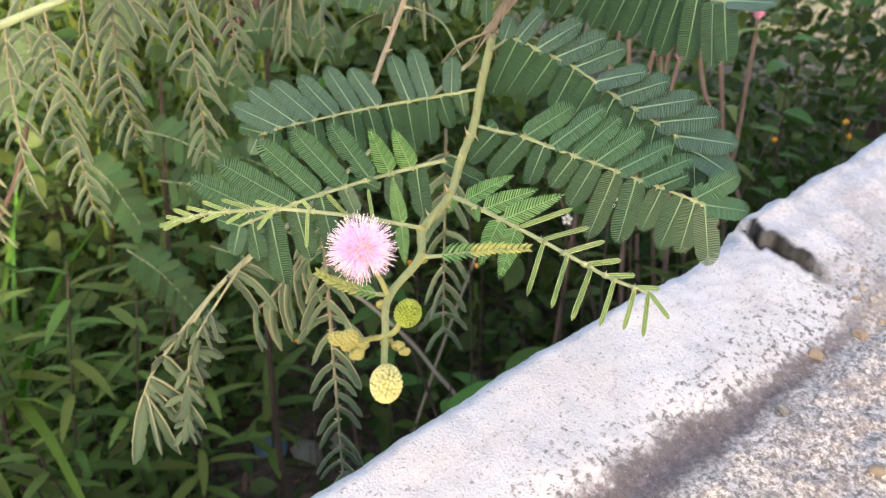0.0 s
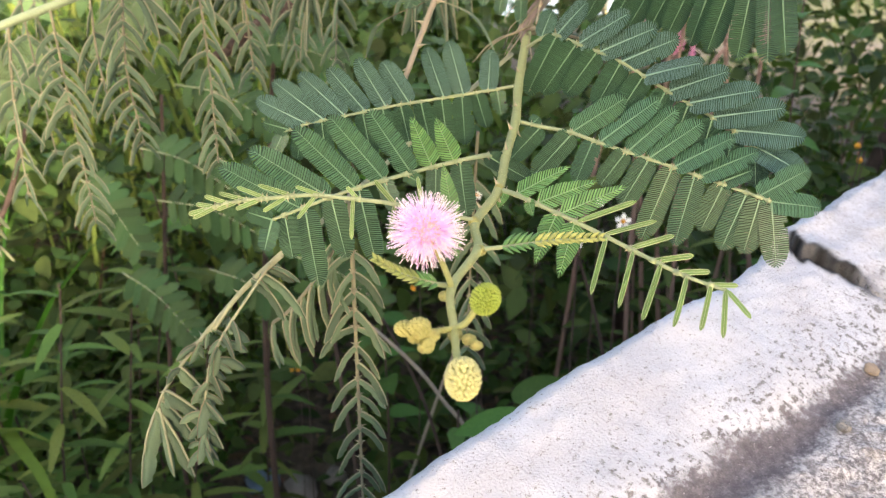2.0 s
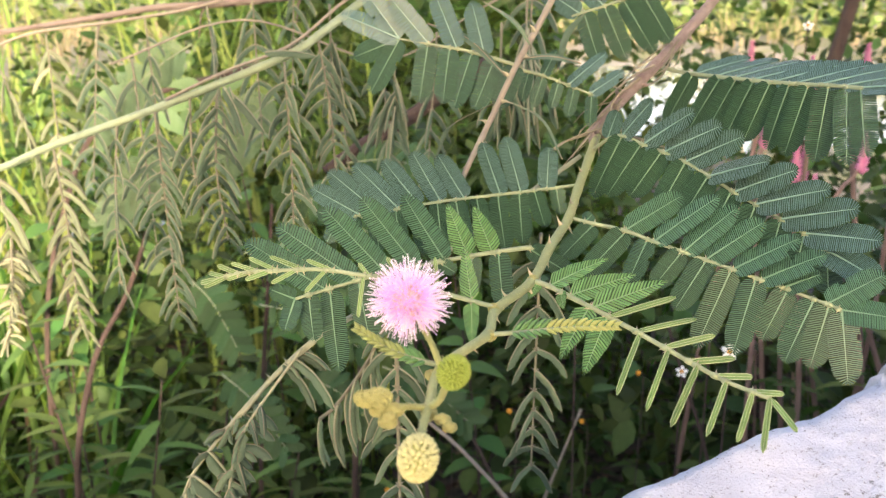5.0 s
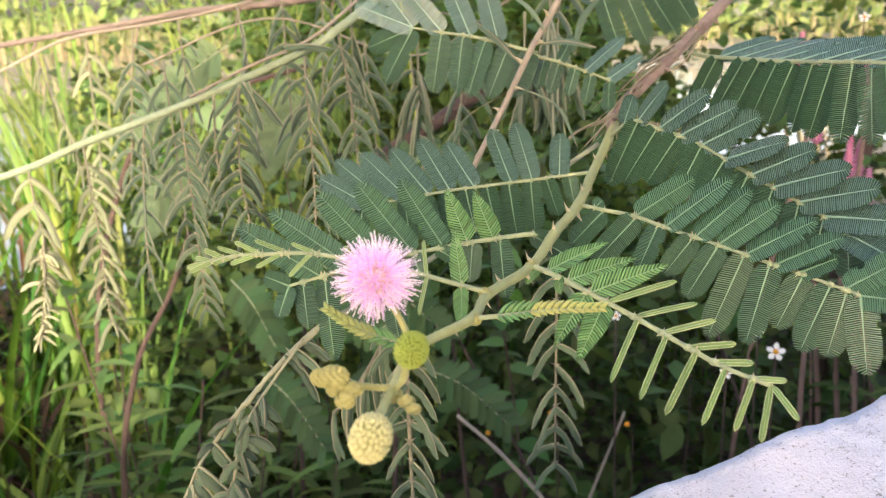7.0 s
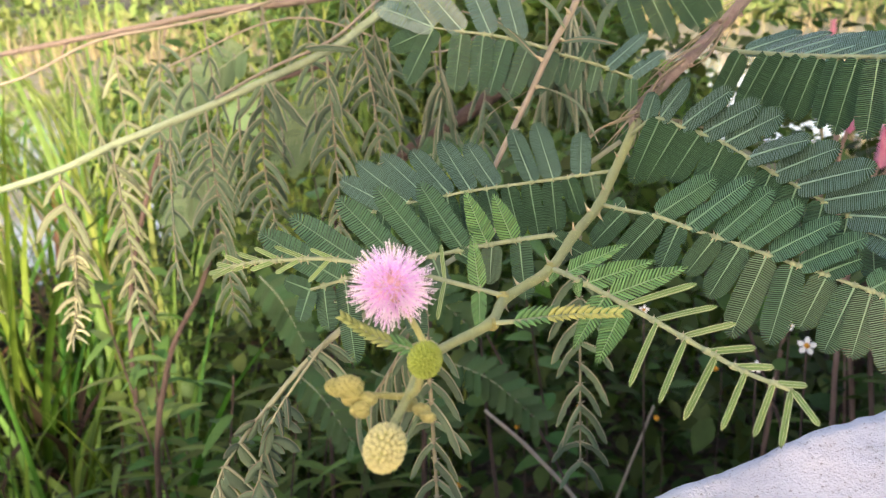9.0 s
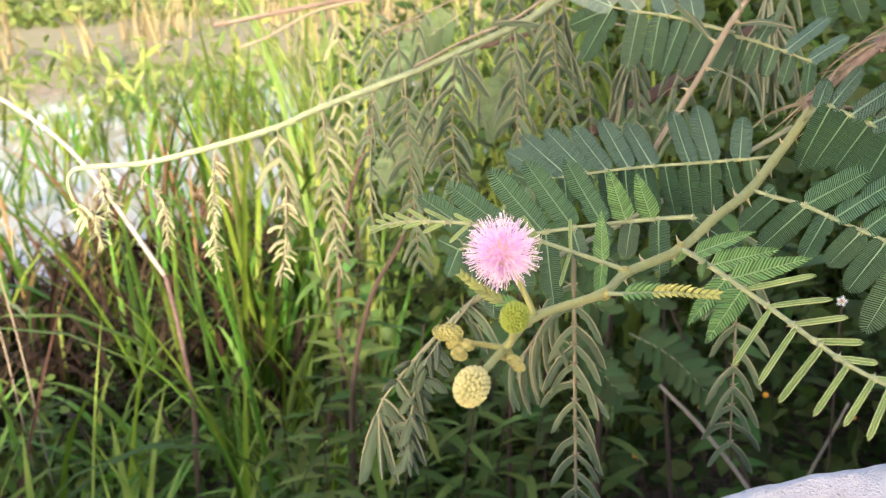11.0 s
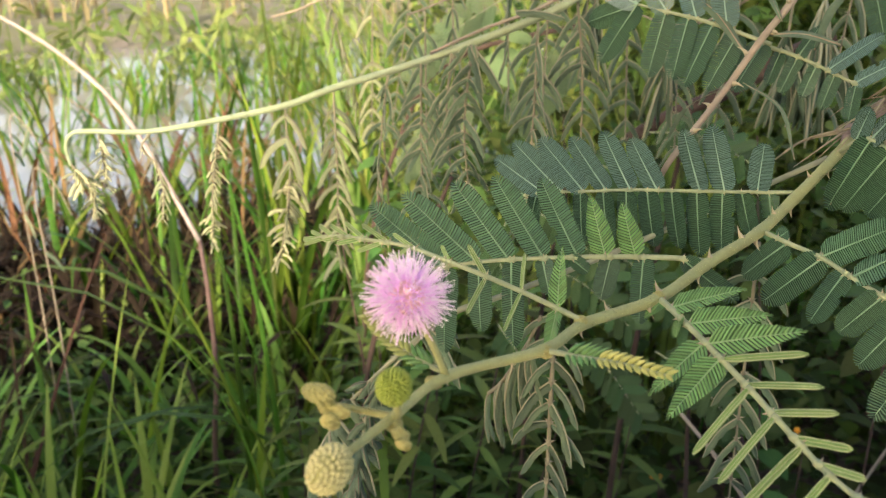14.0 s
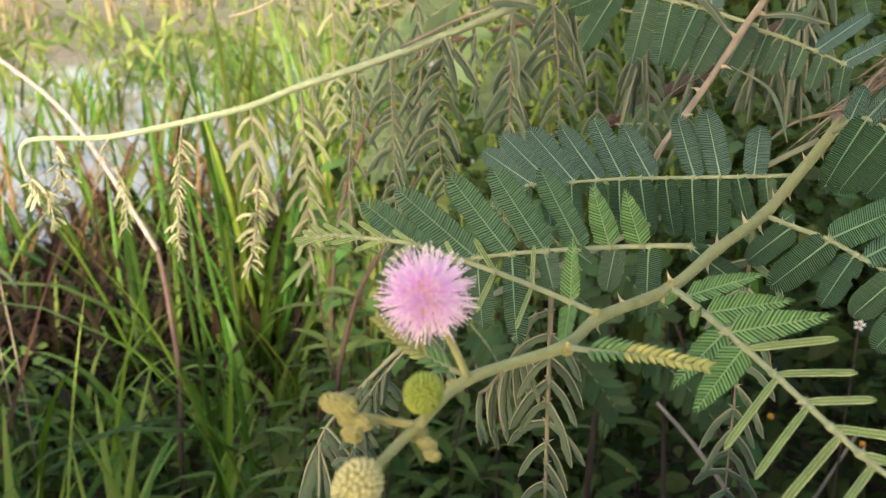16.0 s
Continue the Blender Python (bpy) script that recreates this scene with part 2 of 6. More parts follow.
def wall_material():
    """Old whitewash over concrete: hairline cracks, flaked specks, a damp grey gutter and coarse rubble mortar behind it."""
    m = bpy.data.materials.new("whitewashed_concrete")
    m.use_nodes = True
    n, link = m.node_tree.nodes, m.node_tree.links
    p = n["Principled BSDF"]
    p.inputs["Roughness"].default_value, p.inputs["Specular IOR Level"].default_value = 0.85, 0.25
    co = n.new("ShaderNodeTexCoord")
    xyz = n.new("ShaderNodeSeparateXYZ")
    link.new(co.outputs["Object"], xyz.inputs[0])

    def tex(scale, detail=6.0, rough=0.6):
        nz = n.new("ShaderNodeTexNoise")
        nz.inputs["Scale"].default_value, nz.inputs["Detail"].default_value, nz.inputs["Roughness"].default_value = scale, detail, rough
        link.new(co.outputs["Object"], nz.inputs["Vector"])
        return nz.outputs["Fac"]

    def math_node(op, a, b, c=None):
        k = n.new("ShaderNodeMath")
        k.operation = op
        for i, v in enumerate((a, b, c)):
            if v is None:
                continue
            if isinstance(v, (int, float)):
                k.inputs[i].default_value = v
            else:
                link.new(v, k.inputs[i])
        return k.outputs[0]

    def band(v, lo, hi):
        k = n.new("ShaderNodeMapRange")
        k.interpolation_type = "SMOOTHSTEP"
        k.inputs[1].default_value, k.inputs[2].default_value = lo, hi
        link.new(v, k.inputs[0])
        return k.outputs[0]

    def blend(fac, a, b):
        k = n.new("ShaderNodeMix")
        k.data_type = "RGBA"
        link.new(fac, k.inputs[0])
        for i, v in ((6, a), (7, b)):
            if isinstance(v, tuple):
                k.inputs[i].default_value = (*v, 1)
            else:
                link.new(v, k.inputs[i])
        return k.outputs[2]

    big, mid, fine, grit = tex(14), tex(60, 8, 0.7), tex(260, 6, 0.7), tex(700, 3)
    white = blend(band(big, 0.35, 0.65), (0.625, 0.635, 0.69), (0.525, 0.53, 0.58))
    # hairline cracks
    vor = n.new("ShaderNodeTexVoronoi")
    vor.feature = "DISTANCE_TO_EDGE"
    vor.inputs["Scale"].default_value = 75.0
    warp = n.new("ShaderNodeVectorMath")
    warp.operation = "MULTIPLY_ADD"
    nzc = n.new("ShaderNodeTexNoise")
    nzc.inputs["Scale"].default_value, nzc.inputs["Detail"].default_value = 40.0, 6
    link.new(co.outputs["Object"], nzc.inputs["Vector"])
    link.new(nzc.outputs["Color"], warp.inputs[0])
    warp.inputs[1].default_value = (0.035, 0.035, 0.035)
    link.new(co.outputs["Object"], warp.inputs[2])
    link.new(warp.outputs[0], vor.inputs["Vector"])
    hair = math_node("MULTIPLY", math_node("SUBTRACT", 1.0, band(vor.outputs["Distance"], 0.0, 0.035)), band(mid, 0.44, 0.58))
    # flaked specks, growing denser away from the outer edge
    away = band(xyz.outputs["Y"], 0.015, 0.085)
    fleck = band(math_node("MULTIPLY_ADD", away, 0.085, fine), 0.605, 0.66)
    flake = math_node("MULTIPLY", fleck, band(math_node("MULTIPLY_ADD", away, 0.14, mid), 0.45, 0.62))
    pits = math_node("MULTIPLY", band(tex(430, 4, 0.6), 0.615, 0.665), 0.75)
    worn = math_node("MAXIMUM", math_node("MAXIMUM", math_node("MULTIPLY", hair, 0.22), pits), flake)
    colour = blend(worn, white, (0.24, 0.23, 0.23))
    # damp gutter, broad at one end and breaking up along the wall
    y = math_node("MULTIPLY_ADD", math_node("SUBTRACT", big, 0.5), 0.022, xyz.outputs["Y"])
    y = math_node("MULTIPLY_ADD", math_node("SUBTRACT", mid, 0.5), 0.030, y)
    y = math_node("MULTIPLY_ADD", math_node("SUBTRACT", fine, 0.5), 0.022, y)
    start = math_node("MULTIPLY", band(xyz.outputs["X"], -0.08, 0.06), 0.016)
    inner = math_node("SUBTRACT", y, start)
    gutter = math_node("MULTIPLY", band(inner, 0.064, 0.077), math_node("SUBTRACT", 1.0, band(y, 0.095, 0.106)))
    gutter = math_node("MULTIPLY", gutter, math_node("SUBTRACT", 1.0, math_node("MULTIPLY", band(xyz.outputs["X"], 0.07, 0.16), 0.6)))
    damp = blend(band(fine, 0.35, 0.75), (0.125, 0.108, 0.118), (0.25, 0.225, 0.24))
    damp = blend(band(grit, 0.66, 0.74), damp, (0.58, 0.55, 0.56))
    colour = blend(gutter, colour, damp)
    # coarse mortar: pale grains with dark hollows between
    grain = tex(330, 5, 0.75)
    mortar = blend(band(grain, 0.40, 0.60), (0.23, 0.205, 0.20), (0.74, 0.70, 0.69))
    mortar = blend(math_node("MULTIPLY", band(mid, 0.50, 0.66), 0.75), mortar, (0.32, 0.285, 0.28))
    rubble = band(y, 0.092, 0.106)
    colour = blend(rubble, colour, mortar)
    # the block beyond the joint is greyer and dirtier
    beyond = math_node("MULTIPLY", band(xyz.outputs["X"], 0.136, 0.146), band(math_node("MULTIPLY_ADD", grain, 0.6, math_node("MULTIPLY", big, 0.6)), 0.50, 0.72))
    colour = blend(math_node("MULTIPLY", beyond, 0.6), colour, (0.31, 0.295, 0.305))
    # joint coloured near black; the shade inside the gap is in the colour
    tone = n.new("ShaderNodeAttribute")
    tone.attribute_name = "joint"
    colour = blend(tone.outputs["Fac"], colour, (0.012, 0.011, 0.010))
    link.new(colour, p.inputs["Base Color"])
    bump = n.new("ShaderNodeBump")
    bump.inputs["Strength"].default_value, bump.inputs["Distance"].default_value = 0.7, 0.002
    link.new(math_node("MULTIPLY_ADD", worn, -0.6, math_node("MULTIPLY_ADD", math_node("MULTIPLY", rubble, tex(190, 4, 0.7)), 2.2, math_node("MULTIPLY_ADD", mid, 0.8, grit))), bump.inputs["Height"])
    link.new(bump.outputs[0], p.inputs["Normal"])
    return m


# ---- mesh helpers ----
class Geo:
    """Vertices, faces and material slots of one mesh."""

    def __init__(self):
        self.v, self.f, self.m = [], [], []

    def add(self, verts, faces, slot=0):
        k = len(self.v)
        self.v.extend(tuple(p) for p in verts)
        self.f.extend(tuple(i + k for i in face) for face in faces)
        self.m.extend([slot] * len(faces))

    def tube(self, pts, radii, sides=8, slot=0, cap=True):
        pts = [Vector(p) for p in pts]
        rings, up = [], None
        for i, p in enumerate(pts):
            d = (pts[min(i + 1, len(pts) - 1)] - pts[max(i - 1, 0)]).normalized()
            if up is None:
                up = d.orthogonal().normalized()
            up = (up - d * up.dot(d)).normalized()
            side = d.cross(up)
            r = radii[i] if hasattr(radii, "__len__") else radii
            rings.append([p + r * (math.cos(a) * up + math.sin(a) * side) for a in [2 * math.pi * j / sides for j in range(sides)]])
        verts = [q for ring in rings for q in ring]
        faces = [(i * sides + j, i * sides + (j + 1) % sides, (i + 1) * sides + (j + 1) % sides, (i + 1) * sides + j) for i in range(len(pts) - 1) for j in range(sides)]
        if cap:
            faces += [tuple(range(sides))[::-1], tuple(range((len(pts) - 1) * sides, len(pts) * sides))]
        self.add(verts, faces, slot)

    def cone(self, base, tip, radius, slot=0, sides=5):
        base, tip = Vector(base), Vector(tip)
        d = (tip - base).normalized()
        u = d.orthogonal().normalized()
        w = d.cross(u)
        ring = [base + radius * (math.cos(a) * u + math.sin(a) * w) for a in [2 * math.pi * j / sides for j in range(sides)]]
        self.add(ring + [tip], [(j, (j + 1) % sides, sides) for j in range(sides)], slot)

    def mesh(self, name, mats, smooth=True):
        me = bpy.data.meshes.new(name)
        me.from_pydata(self.v, [], self.f)
        for mat in mats:
            me.materials.append(mat)
        me.polygons.foreach_set("material_index", self.m)
        me.polygons.foreach_set("use_smooth", [smooth] * len(self.f))
        me.update()
        return me


def part(name, geo, mats, parent=None, label="", smooth=True):
    """One mesh object, under a thing or under a part."""
    me = geo if isinstance(geo, bpy.types.Mesh) else geo.mesh(name, mats if isinstance(mats, (list, tuple)) else [mats], smooth)
    ob = new(name, me)
    ob.parent = parent
    return tagged(ob, label)


def thing(name, label, category, group="", at=(0, 0, 0)):
    ob = new(name)
    ob.empty_display_size = 0.02
    ob.location = at
    return tagged(ob, label, category, group)


def spline(pts, n):
    """n points along a smooth curve through pts."""
    p = [Vector(q) for q in pts]
    if len(p) == 2:
        return [p[0].lerp(p[1], i / (n - 1)) for i in range(n)]
    p = [p[0] * 2 - p[1]] + p + [p[-1] * 2 - p[-2]]
    seg, out = len(p) - 3, []
    for i in range(n):
        x = i / (n - 1) * seg
        k = min(int(x), seg - 1)
        t = x - k
        a, b, c, d = p[k : k + 4]
        out.append(0.5 * (2 * b + (c - a) * t + (2 * a - 5 * b + 4 * c - d) * t * t + (3 * b - a - 3 * c + d) * t**3))
    return out


def along(pts, s):
    """The point and the tangent at the share s of a polyline's length."""
    steps = [(pts[i + 1] - pts[i]).length for i in range(len(pts) - 1)]
    left = s * sum(steps)
    for i, w in enumerate(steps):
        if left <= w or i == len(steps) - 1:
            return pts[i].lerp(pts[i + 1], min(left / w, 1.0)), (pts[min(i + 2, len(pts) - 1)] - pts[max(i - 1, 0)]).normalized()
        left -= w


def frame_matrix(base, x_axis, normal, length, width):
    """Local x along x_axis, local z near normal; x and z scaled by length, y by width."""
    x = Vector(x_axis).normalized()
    z = Vector(normal)
    z = (z - x * z.dot(x)).normalized()
    y = z.cross(x)
    m = Matrix(((x.x * length, y.x * width, z.x * length, 0), (x.y * length, y.y * width, z.y * length, 0), (x.z * length, y.z * width, z.z * length, 0), (0, 0, 0, 1)))
    m.translation = base
    return m




# ---- leaflets ----
def fresh_pinna(pairs, half, slant, mats, fold=-0.08, rib=0.012, bend=0.06, name="pinna", notch=(), loose=0.0, flat=0.22, taper=0.0, flip=1):
    """One pinna of unit length along x: a midrib with many narrow leaflets laid like shingles on both sides, round at its tip."""
    g, r = Geo(), random.Random(pairs * 31 + int(slant) + len(notch))
    curve = lambda u: -bend * u * u

    def wide(u):
        w = 1.12 * (1 - taper * max(0.0, u - 0.40) / 0.60)
        if u < 0.20:
            w *= math.sqrt(max(0.0, 1 - 0.80 * ((0.20 - u) / 0.20) ** 2))
        if u > 0.66:
            w *= math.sqrt(max(0.0, 1 - ((u - 0.64) / 0.345) ** 2))
        return half * w

    step = 0.95 / pairs
    for i in range(pairs):
        u = 0.022 + step * i
        for side in (1, -1):
            a = math.radians(slant - 52 * max(0, u - 0.84) / 0.14 + r.uniform(-1.5, 1.5) * (1 + 4 * loose))
            lo, hi = 0.0, half * 2.2
            for _ in range(14):
                w = (lo + hi) / 2
                x = u + math.cos(a) * w
                if x < 1 and math.sin(a) * w < wide(x):
                    lo = w
                else:
                    hi = w
            w = lo * r.uniform(0.97 - loose, 1.02)
            for k, u0, u1, share in notch:
                if k == side and u0 < u < u1:
                    w *= share
            dx, dy = math.cos(a) * w, math.sin(a) * w * side
            hw = step * 0.5
            lift = fold + r.uniform(-0.02, 0.02)
            pts = []
            for k, s in ((0.0, 0.85), (0.5, 1.0), (0.95, 0.92)):
                x, y = u + dx * k, dy * k
                z = curve(x) + abs(y) * lift - 0.25 * abs(y) * k * k * lift
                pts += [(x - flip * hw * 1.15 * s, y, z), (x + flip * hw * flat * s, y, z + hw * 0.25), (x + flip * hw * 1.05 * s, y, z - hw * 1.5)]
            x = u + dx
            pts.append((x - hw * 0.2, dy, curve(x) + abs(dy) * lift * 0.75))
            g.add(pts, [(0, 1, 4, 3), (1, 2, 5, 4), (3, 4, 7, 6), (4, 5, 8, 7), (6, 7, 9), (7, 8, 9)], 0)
            # slot 2, the sunk strip, is where gap shade is coloured in
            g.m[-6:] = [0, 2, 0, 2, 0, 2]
    line = [(0.93 * u / 8, 0, curve(0.93 * u / 8) + rib * 0.7) for u in range(9)]
    g.tube(line, [rib * (1.2 - 0.9 * u / 8) for u in range(9)], 4, 1)
    return g.mesh(name, mats, False)


def slim_pinna(mats, half=0.055, bend=0.03):
    """A pinna still folded shut: two long halves pressed together with pale edges and a groove."""
    g = Geo()
    n = 12
    for side in (1, -1):
        rows = []
        for i in range(n + 1):
            u = i / n
            w = half * (0.35 + 0.65 * min(1, u / 0.18)) * (1 if u < 0.8 else math.sqrt(max(0.02, 1 - ((u - 0.8) / 0.2) ** 2)))
            z = -bend * u * u
            rows += [(u, side * w * 0.06, z + 0.010), (u, side * w * 0.55, z + 0.045), (u, side * w, z + 0.015), (u, side * w * 0.9, z - 0.02)]
        g.add(rows, [(i * 4 + k, i * 4 + k + 1, i * 4 + k + 5, i * 4 + k + 4)[:: side] for i in range(n) for k in range(3)], 0)
        g.tube([(rows[i * 4 + 2][0], rows[i * 4 + 2][1], rows[i * 4 + 2][2] + 0.004) for i in range(n + 1)], [0.013] * n + [0.006], 4, 1)
        # tips of the tiny leaflets along the edge
        for i in range(22):
            u = 0.06 + 0.9 * i / 22
            w = half * (1 if u < 0.8 else math.sqrt(max(0.05, 1 - ((u - 0.8) / 0.2) ** 2)))
            g.cone((u, side * w * 0.9, 0.012 - bend * u * u), (u + 0.05, side * (w + 0.012), 0.014 - bend * u * u), 0.012, 1, 3)
    g.tube([(i / 8, 0, 0.012 - bend * (i / 8) ** 2) for i in range(9)], 0.010, 4, 1)
    return g.mesh("pinna", mats)


def wilted_pinna(mats, seed, arch=62, half=0.068):
    """A withered pinna of unit length: folded to a narrow curved strip that leaves at an angle in x and sags along -z."""
    r, g = random.Random(seed), Geo()
    n, p, a = 11, Vector((0, 0, 0)), math.radians(arch + r.uniform(-6, 6))
    line = []
    for i in range(n + 1):
        line.append(p.copy())
        ang = a * (1 - 0.86 * (i / n) ** 0.9) + math.radians(r.uniform(-3, 4))
        p = p + Vector((math.sin(ang), r.uniform(-0.012, 0.012), -math.cos(ang))) / n
    rows = []
    for i, q in enumerate(line):
        u = i / n
        d = (line[min(i + 1, n)] - line[max(i - 1, 0)]).normalized()
        inner = Vector((d.z, 0, -d.x)).normalized()
        w = half * min(1, 0.40 + u / 0.16) * (1 if u < 0.72 else math.sqrt(max(0.03, 1 - ((u - 0.72) / 0.28) ** 2)))
        ruff = 0.22 * math.sin(i * 2.1 + seed)
        deep = Vector((0, w, 0))
        rows += [q + inner * w * (1.75 + ruff) - deep * 0.30, q + inner * w * 0.85 - deep * 0.55, q, q + inner * w * 0.85 + deep * 0.55, q + inner * w * (1.75 - ruff) + deep * 0.30]
    g.add(rows, [(i * 5 + k, i * 5 + k + 1, i * 5 + k + 6, i * 5 + k + 5) for i in range(n) for k in range(4)], 0)
    g.tube(line, [0.018 - 0.009 * i / n for i in range(n + 1)], 5, 1)
    return g.mesh("pinna", mats)


TORN = ((1, 0.46, 0.53, 0.60), (-1, 0.74, 0.80, 0.60))
FULL = [fresh_pinna(n, 0.135, 80, [M_LEAF, M_RIB, M_LEAF_GAP], rib=0.011, notch=c) for n, c in ((39, ()), (37, ((-1, 0.55, 0.63, 0.75),)), (35, ()), (36, ()), (40, ()), (38, TORN))]
FULL_B = [fresh_pinna(n, 0.135, 76, [M_LEAF_MID, M_RIB_SIDE, M_LEAF_GAP], rib=0.011, notch=c, flat=0.36) for n, c in ((38, ()), (36, ()), (34, ((1, 0.30, 0.40, 0.7),)), (35, ()), (39, ()), (37, TORN))]
# lower rows: darker leaflet copy, the shade they hang in is coloured in
FULL_C = [fresh_pinna(n, 0.135, 77, [M_LEAF_SIDE, M_RIB_SIDE, M_LEAF_GAP], rib=0.011, notch=c, flat=-0.10, flip=-1) for n, c in ((38, ()), (36, ()), (34, ((1, 0.30, 0.36, 0.75),)), (35, ()), (39, ()))]
SHORT = [fresh_pinna(n, 0.135, 66, [M_LEAF_SIDE, M_RIB_SIDE, M_LEAF_GAP], rib=0.018, loose=0.10, notch=c) for n, c in ((20, ()), (18, TORN))]
YOUNG = [fresh_pinna(n, 0.135, 46, [M_YOUNG, M_YOUNG_RIB, M_YOUNG_GAP], fold=0.30, rib=0.010, loose=0.03, taper=0.7) for n in (20, 17)]
SLIM = [slim_pinna([M_SLIM, M_SLIM_RIB], 0.080), slim_pinna([M_SLIM, M_SLIM_RIB], 0.070, 0.06)]
WILT = [wilted_pinna([M_WILT, M_WILT_EDGE], s, arch, 0.062) for s, arch in ((1, 60), (2, 70), (3, 34), (4, 54))]
HANGING = [WILT[0], WILT[1], WILT[3]]
PALE = [wilted_pinna([M_WILT_MID, M_WILT_RIB], s, arch, 0.064) for s, arch in ((5, 58), (6, 68), (7, 48))]
CRUMPLED = [wilted_pinna([M_WILT_PALE, M_WILT_RIB], s, arch, 0.080) for s, arch in ((8, 25), (9, 70), (10, 45), (12, 110), (13, 88))]
WIDE = [wilted_pinna([M_WILT, M_WILT_EDGE], s, arch, 0.046) for s, arch in ((21, 26), (22, 40), (23, 52))]
PLUMP = [wilted_pinna([M_WILT, M_WILT_EDGE], s, arch, 0.078) for s, arch in ((27, 24), (28, 44), (29, 58))]
CURLED = [wilted_pinna([M_WILT, M_WILT_RIB], s, arch, 0.13) for s, arch in ((24, 60), (25, 100), (26, 30))]
# paler copy of the shaded leaflet; direct sun is in its colour
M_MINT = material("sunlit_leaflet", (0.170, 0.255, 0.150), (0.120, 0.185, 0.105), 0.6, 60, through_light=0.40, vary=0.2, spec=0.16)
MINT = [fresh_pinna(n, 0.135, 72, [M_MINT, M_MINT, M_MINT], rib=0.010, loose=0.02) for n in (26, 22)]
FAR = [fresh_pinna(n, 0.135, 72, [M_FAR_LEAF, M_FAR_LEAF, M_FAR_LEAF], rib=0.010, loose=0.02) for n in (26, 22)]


def rachis_mesh(pts, r0, r1, thorns, normal, mats, name="leaf", seed=0, thorn=0.0022):
    """A leaf's main stalk with small paired prickles at the given shares of its length."""
    g, r = Geo(), random.Random(seed)
    n = len(pts)
    g.tube(pts, [r0 + (r1 - r0) * i / (n - 1) for i in range(n)], 7, 0)
    for s in thorns:
        p, t = along(pts, s)
        per = Vector(normal).cross(t).normalized()
        g.tube([p - t * r0 * 1.1, p, p + t * r0 * 1.1], [r0 * 0.95, r0 * 1.15, r0 * 0.95], 6, 0)
        for k in (1, -1):
            d = (per * k + Vector(normal) * r.uniform(0.1, 0.6) - t * r.uniform(0.0, 0.5)).normalized()
            g.cone(p, p + d * thorn * r.uniform(0.7, 1.25), r0 * 0.55, 1)
    return g.mesh(name, mats)


def fresh_leaf(parent, label, stalk, normal, side_a, side_b, half, sets, r0=0.0011, r1=0.0006, thorns=(), seed=0, mats=None, droop=0.0):
    """A compound leaf: a stalk through the points stalk, and pinnae given as (share of the stalk, degrees off it, length in mm)."""
    normal = Vector(normal).normalized()
    pts = spline(stalk, 26)
    r = random.Random(seed)
    nodes = sorted({round(s, 2) for s, *_ in list(side_a) + list(side_b)})
    leaf = part("leaf", rachis_mesh(pts, r0, r1, thorns or nodes[:-1], normal, mats or [M_RACHIS, M_THORN], seed=seed), None, parent, label)
    for k, side in enumerate((side_a, side_b)):
        for s, degrees, mm, *kind in side:
            base, t = along(pts, s)
            per = normal.cross(t)
            a = math.radians(degrees + r.uniform(-1.5, 1.5))
            d = math.cos(a) * t + math.sin(a) * per
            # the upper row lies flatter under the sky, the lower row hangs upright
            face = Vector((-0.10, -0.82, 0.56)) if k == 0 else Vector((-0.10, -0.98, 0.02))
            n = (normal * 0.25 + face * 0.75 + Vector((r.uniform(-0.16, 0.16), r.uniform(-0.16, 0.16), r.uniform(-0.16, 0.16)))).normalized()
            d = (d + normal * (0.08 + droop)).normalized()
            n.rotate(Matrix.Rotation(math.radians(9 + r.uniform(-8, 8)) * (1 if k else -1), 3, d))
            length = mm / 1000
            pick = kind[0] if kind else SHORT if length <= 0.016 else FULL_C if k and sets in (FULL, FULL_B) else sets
            w = half * min(1.0, 0.55 + 0.45 * length / 0.026)
            if pick is SLIM:
                w = 0.00098 if half > 0.004 else 0.00074
            elif pick is YOUNG:
                w = half * 0.92 * min(1.0, 0.3 + length / 0.03)
            m = frame_matrix(base, d, n, length, w / (0.080 if pick is SLIM else 0.135))
            part("pinna", pick[r.randrange(len(pick))], None, leaf).matrix_basis = m
    return leaf


